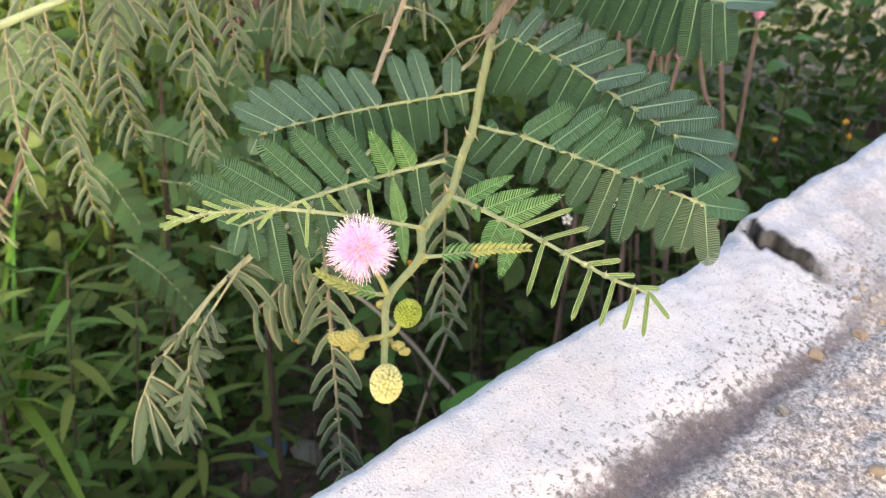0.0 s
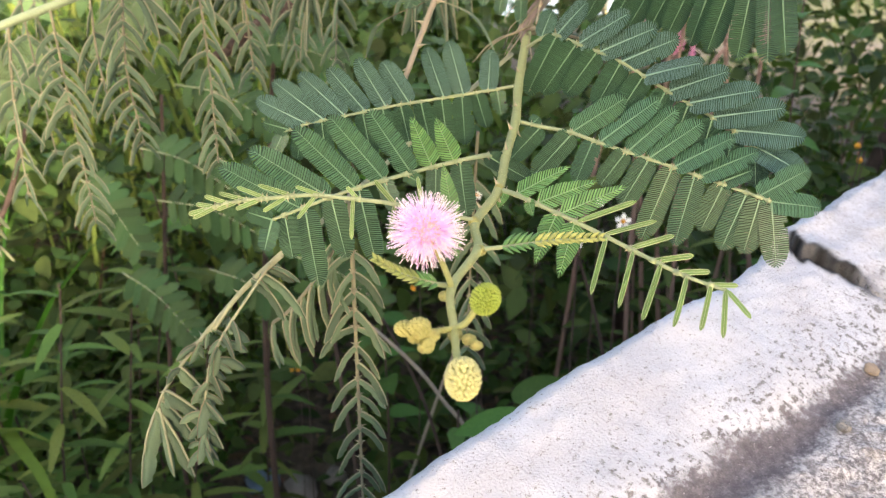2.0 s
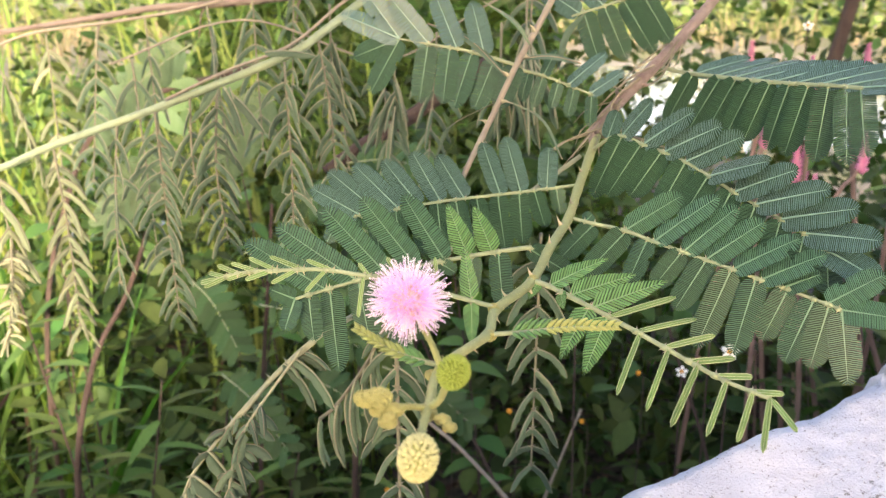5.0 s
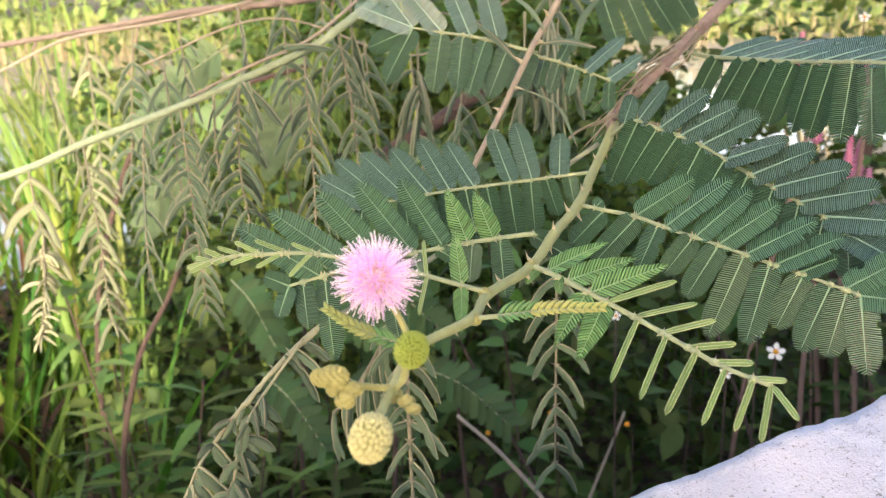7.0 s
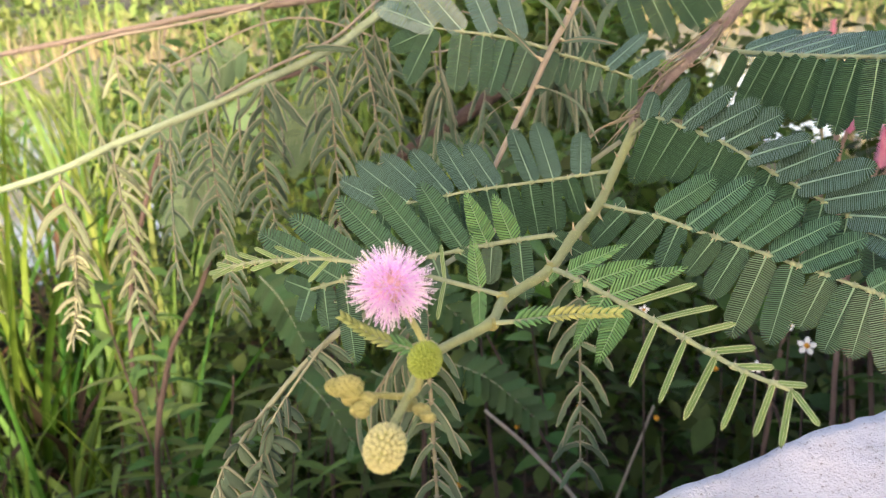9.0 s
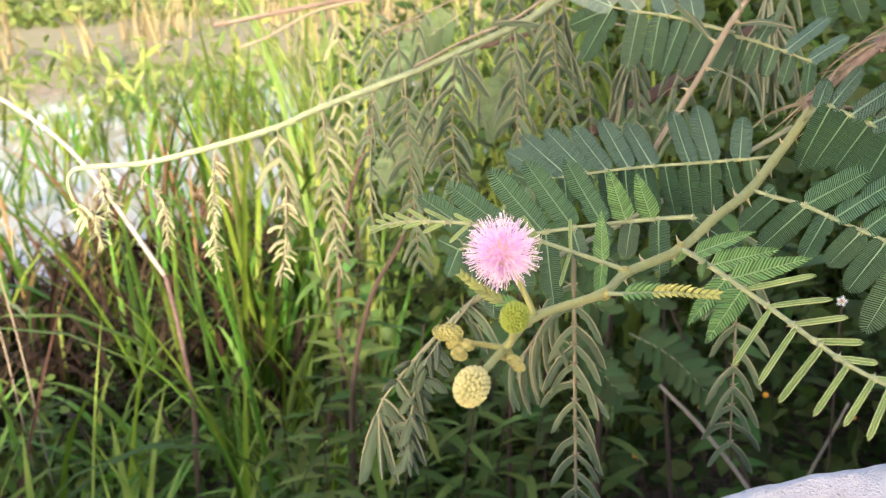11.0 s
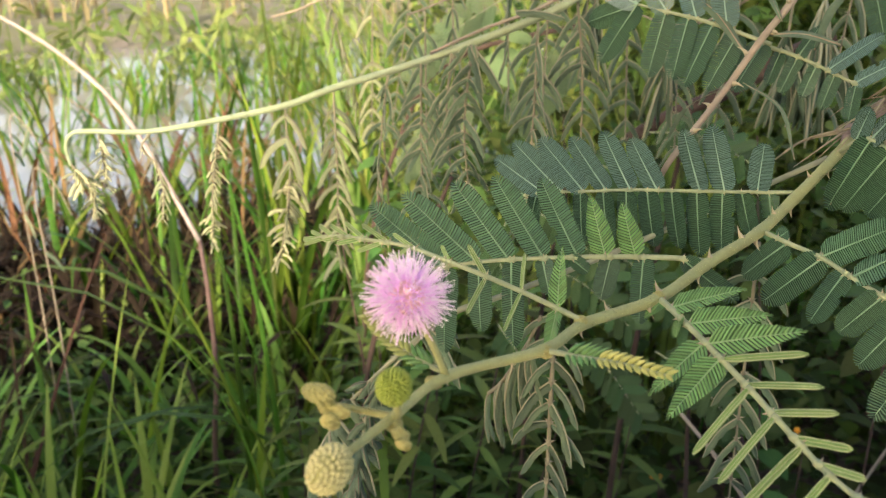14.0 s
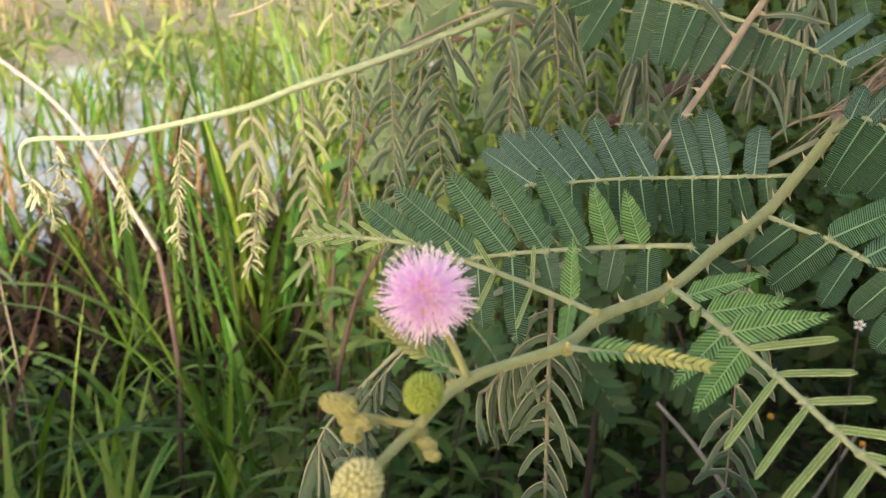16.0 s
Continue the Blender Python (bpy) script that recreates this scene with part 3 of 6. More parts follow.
def hanging_leaf(parent, top, length, pairs, span, azimuth, label, sets=None, lean=(0, 0), seed=0, r0=0.0010, bend=0.0, taper=0.5, mats=None, mess=0.0):
    """A withered compound leaf hanging from top, its folded pinnae sagging in pairs."""
    r = random.Random(seed)
    sets = HANGING if sets is None or sets is WILT else sets
    top = Vector(top)
    low = top + Vector((lean[0], lean[1], -length))
    side = Vector((math.cos(math.radians(azimuth)), math.sin(math.radians(azimuth)), 0))
    pts = spline([top, top.lerp(low, 0.5) + side * bend, low], 18)
    nodes = [0.10 + 0.88 * i / (pairs - 1) for i in range(pairs)]
    fwd = Vector((-side.y, side.x, 0))
    leaf = part("withered_leaf", rachis_mesh(pts, r0, r0 * 0.55, nodes, fwd, mats or [M_WILT_RIB, M_THORN], "withered_leaf", seed, 0.0032), None, parent, label)
    for i, s in enumerate(nodes):
        p, t = along(pts, s)
        for k in (1, -1):
            if r.random() < 0.05:
                continue
            a = math.radians(azimuth + (0 if k > 0 else 180) + r.uniform(-28, 28) * (1 + 2.5 * mess))
            x = Vector((math.cos(a), math.sin(a), 0))
            L = span * (1 - taper * abs(s - 0.35) ** 1.2) * r.uniform(0.82 - 0.4 * mess, 1.12 + 0.2 * mess)
            m = frame_matrix(p, x, Vector((0, 0, 1)) + (0.15 + 0.75 * mess) * Vector((r.uniform(-1, 1), r.uniform(-1, 1), 0)), L, L * r.uniform(0.85, 1.15))
            part("pinna", sets[r.randrange(len(sets))], None, leaf).matrix_basis = m
    return leaf


# ---- leaf and grass scatter, built as arrays ----
def leaf_cloud(name, centres, sizes, shape, mat, label, category, seed, flat=0.5, bottom=-0.2):
    """Many small folded leaves, each an island of nine points, in one mesh of kind stuff."""
    r = np.random.RandomState(seed)
    n = len(centres)
    prof = np.array(shape)
    k = len(prof)
    loc = np.zeros((k * 3, 3))
    for i, (u, w) in enumerate(prof):
        loc[i * 3 + 0] = (u, -w, 0.28 * w - 0.12 * u * u)
        loc[i * 3 + 1] = (u, 0, -0.12 * u * u)
        loc[i * 3 + 2] = (u, w, 0.28 * w - 0.12 * u * u)
    yaw = r.uniform(0, 2 * np.pi, n)
    pitch = r.normal(-0.15, flat, n)
    roll = r.normal(0, flat, n)
    cx, sx, cy, sy, cz, sz = np.cos(roll), np.sin(roll), np.cos(-pitch), np.sin(-pitch), np.cos(yaw), np.sin(yaw)
    rot = np.empty((n, 3, 3))
    rot[:, 0] = np.stack([cz * cy, cz * sy * sx - sz * cx, cz * sy * cx + sz * sx], 1)
    rot[:, 1] = np.stack([sz * cy, sz * sy * sx + cz * cx, sz * sy * cx - cz * sx], 1)
    rot[:, 2] = np.stack([-sy, cy * sx, cy * cx], 1)
    v = np.einsum("nij,kj->nki", rot, loc) * np.asarray(sizes)[:, None, None] + np.asarray(centres)[:, None]
    quad = [(i * 3 + j, i * 3 + j + 1, i * 3 + j + 4, i * 3 + j + 3) for i in range(k - 1) for j in range(2)]
    faces = (np.array(quad)[None] + (np.arange(n) * k * 3)[:, None, None]).reshape(-1, 4)
    me = bpy.data.meshes.new(name)
    me.from_pydata(v.reshape(-1, 3).tolist(), [], faces.tolist())
    me.materials.append(mat)
    me.polygons.foreach_set("use_smooth", [True] * len(faces))
    return tagged(new(name, me), label, category, kind="stuff")


OVATE = [(0, 0.02), (0.18, 0.22), (0.45, 0.30), (0.75, 0.18), (1.0, 0.01)]
LANCE = [(0, 0.02), (0.2, 0.10), (0.5, 0.13), (0.8, 0.07), (1.0, 0.004)]


def blades(name, roots, heights, widths, lean, mat, label, seed, sag=0.5, segs=8, category="grass"):
    """Long arching grass blades, one island each, in one mesh of kind stuff."""
    r = np.random.RandomState(seed)
    n = len(roots)
    roots = np.asarray(roots, float)
    yaw = r.uniform(0, 2 * np.pi, n)
    out = np.stack([np.cos(yaw), np.sin(yaw), np.zeros(n)], 1)
    wide = np.stack([-np.sin(yaw), np.cos(yaw), np.zeros(n)], 1)
    lean_a = np.abs(r.normal(lean, lean * 0.5, n))
    bow = np.abs(r.normal(sag, sag * 0.6, n))
    v = np.empty((n, segs + 1, 3, 3))
    p = roots.copy()
    for i in range(segs + 1):
        u = i / segs
        ang = lean_a + bow * u**2.2 * 2.2
        if i:
            p = p + (np.sin(ang)[:, None] * out + np.cos(ang)[:, None] * np.array([0, 0, 1.0])) * (np.asarray(heights) / segs)[:, None]
        w = np.asarray(widths) * (0.6 + 0.4 * min(1, u * 4)) * (1 - u**2.5) + 0.0004
        v[:, i, 0], v[:, i, 2] = p - wide * w[:, None] * 0.5, p + wide * w[:, None] * 0.5
        v[:, i, 1] = p - out * (w * 0.18)[:, None]
    quad = [(i * 3 + j, i * 3 + j + 1, i * 3 + j + 4, i * 3 + j + 3) for i in range(segs) for j in range(2)]
    faces = (np.array(quad)[None] + (np.arange(n) * (segs + 1) * 3)[:, None, None]).reshape(-1, 4)
    me = bpy.data.meshes.new(name)
    me.from_pydata(v.reshape(-1, 3).tolist(), [], faces.tolist())
    me.materials.append(mat)
    me.polygons.foreach_set("use_smooth", [True] * len(faces))
    return tagged(new(name, me), label, category, kind="stuff")


# ---- ground, pond, far bank ----
POND = [(-3.6, 1.1), (-2.75, 1.75), (-3.0, 3.0), (-1.8, 6.0), (4.5, 9.0), (9.0, 20.0), (-5.0, 19.0), (-9.5, 8.0), (-9.0, 2.6)]


def pond_depth(x, y):
    """How far inside the pond's outline a place lies, in metres (negative: on land)."""
    d, inside, n = 1e9, False, len(POND)
    for i in range(n):
        (ax, ay), (bx, by) = POND[i], POND[(i + 1) % n]
        ex, ey = bx - ax, by - ay
        k = min(1.0, max(0.0, ((x - ax) * ex + (y - ay) * ey) / (ex * ex + ey * ey)))
        d = min(d, math.hypot(x - ax - k * ex, y - ay - k * ey))
        if (ay > y) != (by > y) and x < (bx - ax) * (y - ay) / (by - ay) + ax:
            inside = not inside
    return d if inside else -d


def ground_height(x, y):
    p = pond_depth(x, y)
    z = -0.20 + 0.05 * noise.noise((x * 1.3, y * 1.3, 0.0)) + 0.018 * noise.noise((x * 6, y * 6, 3.0))
    far = math.hypot(x, y)
    z += 0.12 * min(1, max(0, (far - 9) / 6))
    return z - 0.45 * min(1.0, max(0.0, (p + 0.25) / 0.6))


g = Geo()
rings, sectors = 74, 110
centre = Vector((-0.3, 1.2, 0))
verts = [(centre.x, centre.y, ground_height(centre.x, centre.y))]
for i in range(rings):
    rad = 0.03 * (1.0 + i) if i < 24 else 0.75 * 1.145 ** (i - 24)
    for j in range(sectors):
        a = 2 * math.pi * j / sectors
        x, y = centre.x + rad * math.cos(a), centre.y + rad * math.sin(a)
        verts.append((x, y, ground_height(x, y)))
faces = [(0, 1 + j, 1 + (j + 1) % sectors) for j in range(sectors)]
for i in range(rings - 1):
    for j in range(sectors):
        a, b = 1 + i * sectors + j, 1 + i * sectors + (j + 1) % sectors
        faces.append((a, a + sectors, b + sectors, b))
g.add(verts, faces)
ground = tagged(part("ground", g, ground_material()), "dark bare soil with litter and dry grass beyond", "ground", kind="structure")

g = Geo()
g.add([(-16, -1, -0.33), (16, -1, -0.33), (16, 26, -0.33), (-16, 26, -0.33)], [(0, 1, 2, 3)])
tagged(part("water", g, water_material()), "still pond water reflecting a white sky", "water", kind="structure")

# ---- parapet ----
EDGE, ACROSS = Vector((0.741, 0.671, 0)), Vector((0.671, -0.741, 0))
WALL = Matrix(((EDGE.x, ACROSS.x, 0, 0.100), (EDGE.y, ACROSS.y, 0, 0.4215), (0, 0, 1, 0.738), (0, 0, 0, 1)))


def joint_at(d):
    """Where the open joint runs along the parapet, d metres in from its outer edge."""
    return 0.1385 + 0.0050 * noise.noise((d * 75, 1.5, 0)) + 0.0036 * noise.noise((d * 190, 4.5, 0)) + 0.0018 * noise.noise((d * 480, 2.5, 0))


def wall_top(s, d):
    """Height of the parapet's top and how dark its joint is coloured."""
    z = 0.045 * s - 0.20 * d + 0.0030 * noise.noise((s * 22, d * 22, 0)) + 0.0012 * noise.noise((s * 90, d * 90, 4))
    z += (0.0032 * noise.noise((s * 110, d * 110, 9)) + 0.0022 * noise.noise((s * 260, d * 260, 9))) * min(1, max(0, (d - 0.095) / 0.02))
    z -= 0.005 * math.exp(-((d - 0.091 - 0.1 * s) / 0.014) ** 2)
    off = abs(s - joint_at(d))
    wide = 0.0003 + 0.0024 * math.exp(-((d / 0.016) ** 2)) + 0.0010 * noise.noise((d * 90, 7.1, 0))
    fade = min(1.0, max(0.0, (0.078 - d) / 0.030))
    cut = 1.0 if off < wide else math.exp(-(((off - wide) / 0.0011) ** 2))
    cut *= fade
    if s > joint_at(d):
        z += 0.0045 * math.exp(-((s - joint_at(d)) / 0.07) ** 2) * fade + 0.004 * noise.noise((s * 45, d * 45, 2))
    z -= 0.013 * cut
    gap_dark = fade * (1.0 if off < wide + 0.003 else math.exp(-(((off - wide - 0.003) / 0.004) ** 2)))
    return z, gap_dark * (0.95 + 0.2 * noise.noise((s * 120, d * 120, 1)))


g = Geo()
ss = [-7.0, -4.0, -2.4, -1.6, -1.2, -0.8, -0.5, -0.35] + [-0.28 + 0.0028 * i for i in range(143)] + [0.1200 + 0.0010 * i for i in range(40)] + [0.1604 + 0.0028 * i for i in range(98)] + [0.46, 0.52, 0.6, 0.75, 1.0, 1.5, 2.2]
dd = [0.004 + 0.0018 * i for i in range(45)] + [0.0850 + 0.0028 * i for i in range(66)] + [0.29, 0.34, 0.40, 0.45]
rows, joint = [], []
for s in ss:
    wob = 0.0018 * noise.noise((s * 14, 0, 5)) + 0.0013 * noise.noise((s * 60, 0, 6)) + 0.0008 * noise.noise((s * 190, 0, 2))
    wob += 0.0095 * min(1, max(0, (s + 0.02) / 0.09)) * (1.0 if s < joint_at(0) - 0.012 else max(0.0, 1 - (s - joint_at(0) + 0.012) / 0.008))
    z0 = wall_top(s, dd[0])[0]
    line = [(s, -0.012 + wob, -1.0), (s, -0.012 + wob, z0 - 0.10), (s, -0.011 + wob, z0 - 0.020), (s, -0.007 + wob, z0 - 0.007), (s, -0.001 + wob * 0.6, z0 - 0.0018)]
    tone = [0, 0, 0, 0, 0]
    for d in dd:
        z, c = wall_top(s, d)
        line.append((s, d + max(0.0, wob) * max(0.0, 1 - d / 0.05), z - 0.35 * max(0.0, wob) * max(0.0, 1 - d / 0.03))), tone.append(c)
    line.append((s, 0.45, -1.0)), tone.append(0)
    rows += line
    joint += tone
w = len(dd) + 6
g.add(rows, [(i * w + j, i * w + j + 1, (i + 1) * w + j + 1, (i + 1) * w + j) for i in range(len(ss) - 1) for j in range(w - 1)] + [tuple(range(w))[::-1], tuple(range((len(ss) - 1) * w, len(ss) * w))])
M_WALL = wall_material()
wall = tagged(part("parapet", g, M_WALL), "old whitewashed concrete parapet, cracked, flaking, with a damp gutter", "wall", kind="structure")
att = wall.data.attributes.new("joint", "FLOAT", "POINT")
att.data.foreach_set("value", [max(0.0, min(1.0, c)) for c in joint])
wall.matrix_world = WALL


def pebble(name, size, mat, label, category, place, seed, squash=0.7, group=""):
    bm, r = bmesh.new(), random.Random(seed)
    bmesh.ops.create_icosphere(bm, subdivisions=3, radius=1.0)
    o = Vector((r.uniform(-9, 9), r.uniform(-9, 9), r.uniform(-9, 9)))
    for v in bm.verts:
        v.co *= 1 + 0.28 * noise.noise(v.co * 1.3 + o) + 0.10 * noise.noise(v.co * 4 + o)
        v.co = Vector((v.co.x * 1.15, v.co.y, v.co.z * squash)) * size
    me = bpy.data.meshes.new(name)
    bm.to_mesh(me), bm.free()
    me.materials.append(mat)
    me.polygons.foreach_set("use_smooth", [True] * len(me.polygons))
    ob = tagged(new(name, me), label, category, group)
    ob.location = place
    ob.rotation_euler = (0, 0, r.uniform(0, 6))
    return ob


for k, (s, d, size, mat) in enumerate(((0.068, 0.0936, 0.0040, M_ORANGE), (0.1097, 0.1008, 0.0040, M_ORANGE), (0.0127, 0.1034, 0.0036, M_STONE), (0.0113, 0.1554, 0.0034, M_ORANGE))):
    z, _ = wall_top(s, d)
    pebble("pebble", size, mat, "small orange-brown pebble loose on the parapet" if mat is M_ORANGE else "small grey mortar chip loose on the parapet", "pebble", WALL @ Vector((s, d, z + size * 0.4)), 40 + k, group="chips on the parapet")

rc = random.Random(91)
for k in range(14):
    s, d = rc.gauss(0.146, 0.014), rc.gauss(0.088, 0.012)
    size = rc.uniform(0.0010, 0.0026)
    pebble("chip", size, M_CHIP if rc.random() < 0.8 else M_ORANGE, "small broken mortar chip beside the parapet's joint", "chip", WALL @ Vector((s, d, wall_top(s, d)[0] + size * 0.35)), 60 + k, group="chips on the parapet")

# ---- flowering mimosa branch ----
mimosa = thing("mimosa_branch", "prickly green mimosa branch with feathery leaves and pink flower", "branch", at=(0, 0, 0))
STEM = [(0.0285, 0.4950, 0.8795), (0.0232, 0.4650, 0.8690), (0.0190, 0.4380, 0.8617), (0.0150, 0.4048, 0.8555), (0.0078, 0.3674, 0.8520), (0.0022, 0.3342, 0.8483), (-0.0085, 0.3030, 0.8480), (-0.0090, 0.2768, 0.8493), (-0.0185, 0.2435, 0.8525), (-0.0183, 0.2206, 0.8518), (-0.0178, 0.2050, 0.8512)]
stem_line = spline(STEM, 90)


def stem_radius(s):
    return 0.0024 - 0.0011 * s if s < 0.50 else 0.00185 - 0.0018 * (s - 0.50)


g = Geo()
radii = []
for i in range(90):
    s = i / 89
    radii.append(stem_radius(s) * (1 + 0.05 * noise.noise((s * 40, 0, 0)) + 0.14 * sum(math.exp(-((s - c) / 0.012) ** 2) for c in (0.2, 0.3, 0.4, 0.5, 0.6, 0.7, 0.8, 0.9))))
g.tube(stem_line, radii, 14, 0)
g.m = [0 if i // 14 < 62 else 1 for i in range(len(g.m))]
r = random.Random(3)
for i in range(900):
    s = r.random() ** 0.8
    p, t = along(stem_line, s)
    u = t.orthogonal().normalized()
    u.rotate(Matrix.Rotation(r.uniform(0, 6.283), 3, t))
    rad = stem_radius(s)
    g.cone(p + u * rad * 0.9, p + u * (rad + r.uniform(0.0003, 0.0009)) + t * r.uniform(-0.0003, 0.0004), 0.00007, 2, 3)
part("stem", g, [M_STEM, M_STEM_TIP, M_HAIR], mimosa, "hairy yellow-green stem")


def thorn_mesh():
    g = Geo()
    pts = [(0, 0, -0.05), (0.30, 0, 0.0), (0.62, 0, -0.05), (1.0, 0, -0.20)]
    g.tube(spline(pts, 7), [0.26, 0.20, 0.15, 0.11, 0.075, 0.04, 0.008], 6, 0)
    return g.mesh("thorn", [M_THORN])


THORN = thorn_mesh()


def thorn(parent, line, s, turn, size, radius):
    p, t = along(line, s)
    u = t.orthogonal().normalized()
    u.rotate(Matrix.Rotation(math.radians(turn), 3, t))
    part("thorn", THORN, None, parent).matrix_basis = frame_matrix(p + u * radius * 0.8, u + t * 0.25, t, size, size)


for s, turn, size in ((0.10, 70, 0.004), (0.145, 250, 0.004), (0.22, 60, 0.0045), (0.27, 240, 0.004), (0.335, 80, 0.0045), (0.36, 250, 0.005), (0.44, 230, 0.0045), (0.47, 60, 0.004), (0.55, 250, 0.0045), (0.575, 90, 0.004), (0.63, 260, 0.0035), (0.68, 80, 0.003), (0.80, 100, 0.002), (0.86, 250, 0.0018)):
    thorn(mimosa, stem_line, s, turn, size, stem_radius(s))

# woody stem that carries it
WOODY = [(0.0262, 0.4880, 0.8765), (0.0290, 0.5020, 0.8850), (0.0527, 0.5341, 0.9061), (0.0900, 0.5800, 0.9420), (0.1400, 0.6350, 1.0000), (0.2200, 0.7200, 1.0600)]
g = Geo()
line = spline(WOODY, 40)
g.tube(line, [0.0020 + 0.0013 * min(1, i / 7) + 0.0006 * noise.noise((i * 0.7, 0, 2)) for i in range(40)], 12, 0)
for i in range(14):
    p, t = along(line, 0.02 + 0.05 * i)
    u = t.orthogonal().normalized()
    u.rotate(Matrix.Rotation(i * 2.4, 3, t))
    g.tube([p + u * 0.0022, p + u * 0.0052, p + u * 0.0060 + t * 0.001], [0.0015, 0.0011, 0.0003], 6, 0)
part("woody_stem", g, M_WOOD, mimosa, "reddish-brown knotty woody stem")
# frayed fibres and curled dry stalks at the fork
for k, (a, b, c, w) in enumerate((
    ((0.0330, 0.4960, 0.8830), (0.0100, 0.4900, 0.8760), (-0.0020, 0.4860, 0.8650), 0.0009),
    ((0.0310, 0.4900, 0.8850), (0.0120, 0.4830, 0.8780), (0.0020, 0.4800, 0.8690), 0.0007),
    ((0.0300, 0.4870, 0.8830), (0.0420, 0.4800, 0.8850), (0.0440, 0.4760, 0.8740), 0.0016),
    ((0.0520, 0.5300, 0.9080), (0.0380, 0.5100, 0.8980), (0.0330, 0.4920, 0.8850), 0.0011),
    ((0.0600, 0.5350, 0.9150), (0.0450, 0.5200, 0.9080), (0.0300, 0.5080, 0.8950), 0.0009),
    ((0.0270, 0.4990, 0.8790), (0.0480, 0.4900, 0.8800), (0.0640, 0.4860, 0.8760), 0.0014),
)):
    g = Geo()
    pts = spline([a, b, c], 14)
    g.tube(pts, [w * (1.0 - 0.55 * i / 13) for i in range(14)], 5, 0)
    part("dry_fibre", g, M_DRY, mimosa, "frayed dry leaf stalk")
rr = random.Random(77)
for k in range(34):
    p, t = along(line, rr.uniform(0.0, 0.34))
    u = t.orthogonal().normalized()
    u.rotate(Matrix.Rotation(rr.uniform(0, 6.283), 3, t))
    L = rr.uniform(0.014, 0.040)
    e = p - t * L + u * rr.uniform(0.002, 0.012) + Vector((rr.uniform(-0.006, 0.002), 0, rr.uniform(-0.007, 0.002)))
    g = Geo()
    pts = spline([p + u * 0.0032, p.lerp(e, 0.5) + u * rr.uniform(0.003, 0.006), e], 9)
    g.tube(pts, [rr.uniform(0.0003, 0.0007) * (1.1 - 0.8 * i / 8) for i in range(9)], 4, 0)
    part("dry_fibre", g, M_DRY, mimosa)

# the leaves, each stalk with its pinnae
fresh_leaf(mimosa, "lower leaf with narrow dark green pinnae", [(0.0060, 0.3682, 0.8522), (-0.0042, 0.3633, 0.8525), (-0.0221, 0.3541, 0.8515), (-0.0417, 0.3438, 0.8496), (-0.0594, 0.3344, 0.8473), (-0.0743, 0.3261, 0.8442), (-0.0865, 0.3193, 0.8416)], (0.425, -0.863, 0.274),
    [(0.883, -47, 36.3), (0.765, -49, 38.0), (0.654, -57, 35.7), (0.534, -62, 35.7), (0.417, -63, 32.1), (0.325, -75, 23.6, YOUNG), (0.224, -73, 21.0, YOUNG)],
    [(0.071, 145, 24.6), (0.198, 86, 24.5), (0.307, 76, 16.1), (0.443, 136, 8.6), (0.538, 96, 14.4), (0.644, 86, 32.5), (0.760, 84, 26.0), (0.868, 79, 32.8), (0.949, 80, 17.9), (1.0, 53, 13.0), (1.0, -38, 10.5)], 0.0047, FULL_B, seed=11)
fresh_leaf(mimosa, "upper leaf with dark blue-green pinnae", [(0.0175, 0.4421, 0.8630), (-0.0005, 0.4388, 0.8607), (-0.0239, 0.4339, 0.8581), (-0.0469, 0.4291, 0.8555), (-0.0667, 0.4250, 0.8522), (-0.0864, 0.4210, 0.8490), (-0.0977, 0.4188, 0.8455)], (0.212, -0.975, -0.073),
    [(0.117, -96, 21.8), (0.226, -79, 29.9), (0.31, -75, 28.8), (0.461, -65, 26.6), (0.56, -67, 29.8), (0.649, -63, 29.8), (0.737, -57, 32.1), (0.824, -51, 32.4), (0.898, -44, 28.1), (0.974, -41, 13.9)],
    [(0.078, 94, 14.6), (0.169, 102, 20.5), (0.233, 90, 27.7), (0.322, 92, 30.2), (0.411, 96, 27.5), (0.499, 95, 27.0), (0.575, 89, 26.6), (0.662, 89, 26.5), (0.749, 87, 24.8), (0.836, 83, 20.7), (0.924, 65, 18.5), (1.0, 42, 12.3)], 0.0049, FULL, seed=12, r0=0.0009, r1=0.0005)
fresh_leaf(mimosa, "long leaf with dark green pinnae", [(0.0164, 0.4051, 0.8556), (0.0267, 0.3992, 0.8549), (0.0397, 0.3920, 0.8544), (0.0518, 0.3843, 0.8520), (0.0716, 0.3720, 0.8487), (0.0912, 0.3598, 0.8451), (0.1126, 0.3463, 0.8412), (0.1173, 0.3431, 0.8399)], (-0.441, -0.813, 0.38),
    [(0.06, 60, 5.0), (0.224, 47, 29.6), (0.345, 55, 33.2), (0.459, 59, 28.8), (0.542, 53, 28.2), (0.639, 46, 29.0), (0.737, 45, 26.5), (0.812, 43, 15.0), (0.952, 52, 23.2), (0.993, 22, 20.5)],
    [(0.099, -122, 21.9), (0.23, -115, 27.7), (0.318, -92, 21.1), (0.453, -106, 19.4), (0.544, -99, 24.5), (0.634, -90, 35.2), (0.721, -83, 32.1), (0.827, -94, 22.3), (0.912, -93, 26.9), (0.959, -84, 25.2), (1.0, -55, 27.8)], 0.0052, FULL_B, r0=0.0010, r1=0.0006, seed=13)
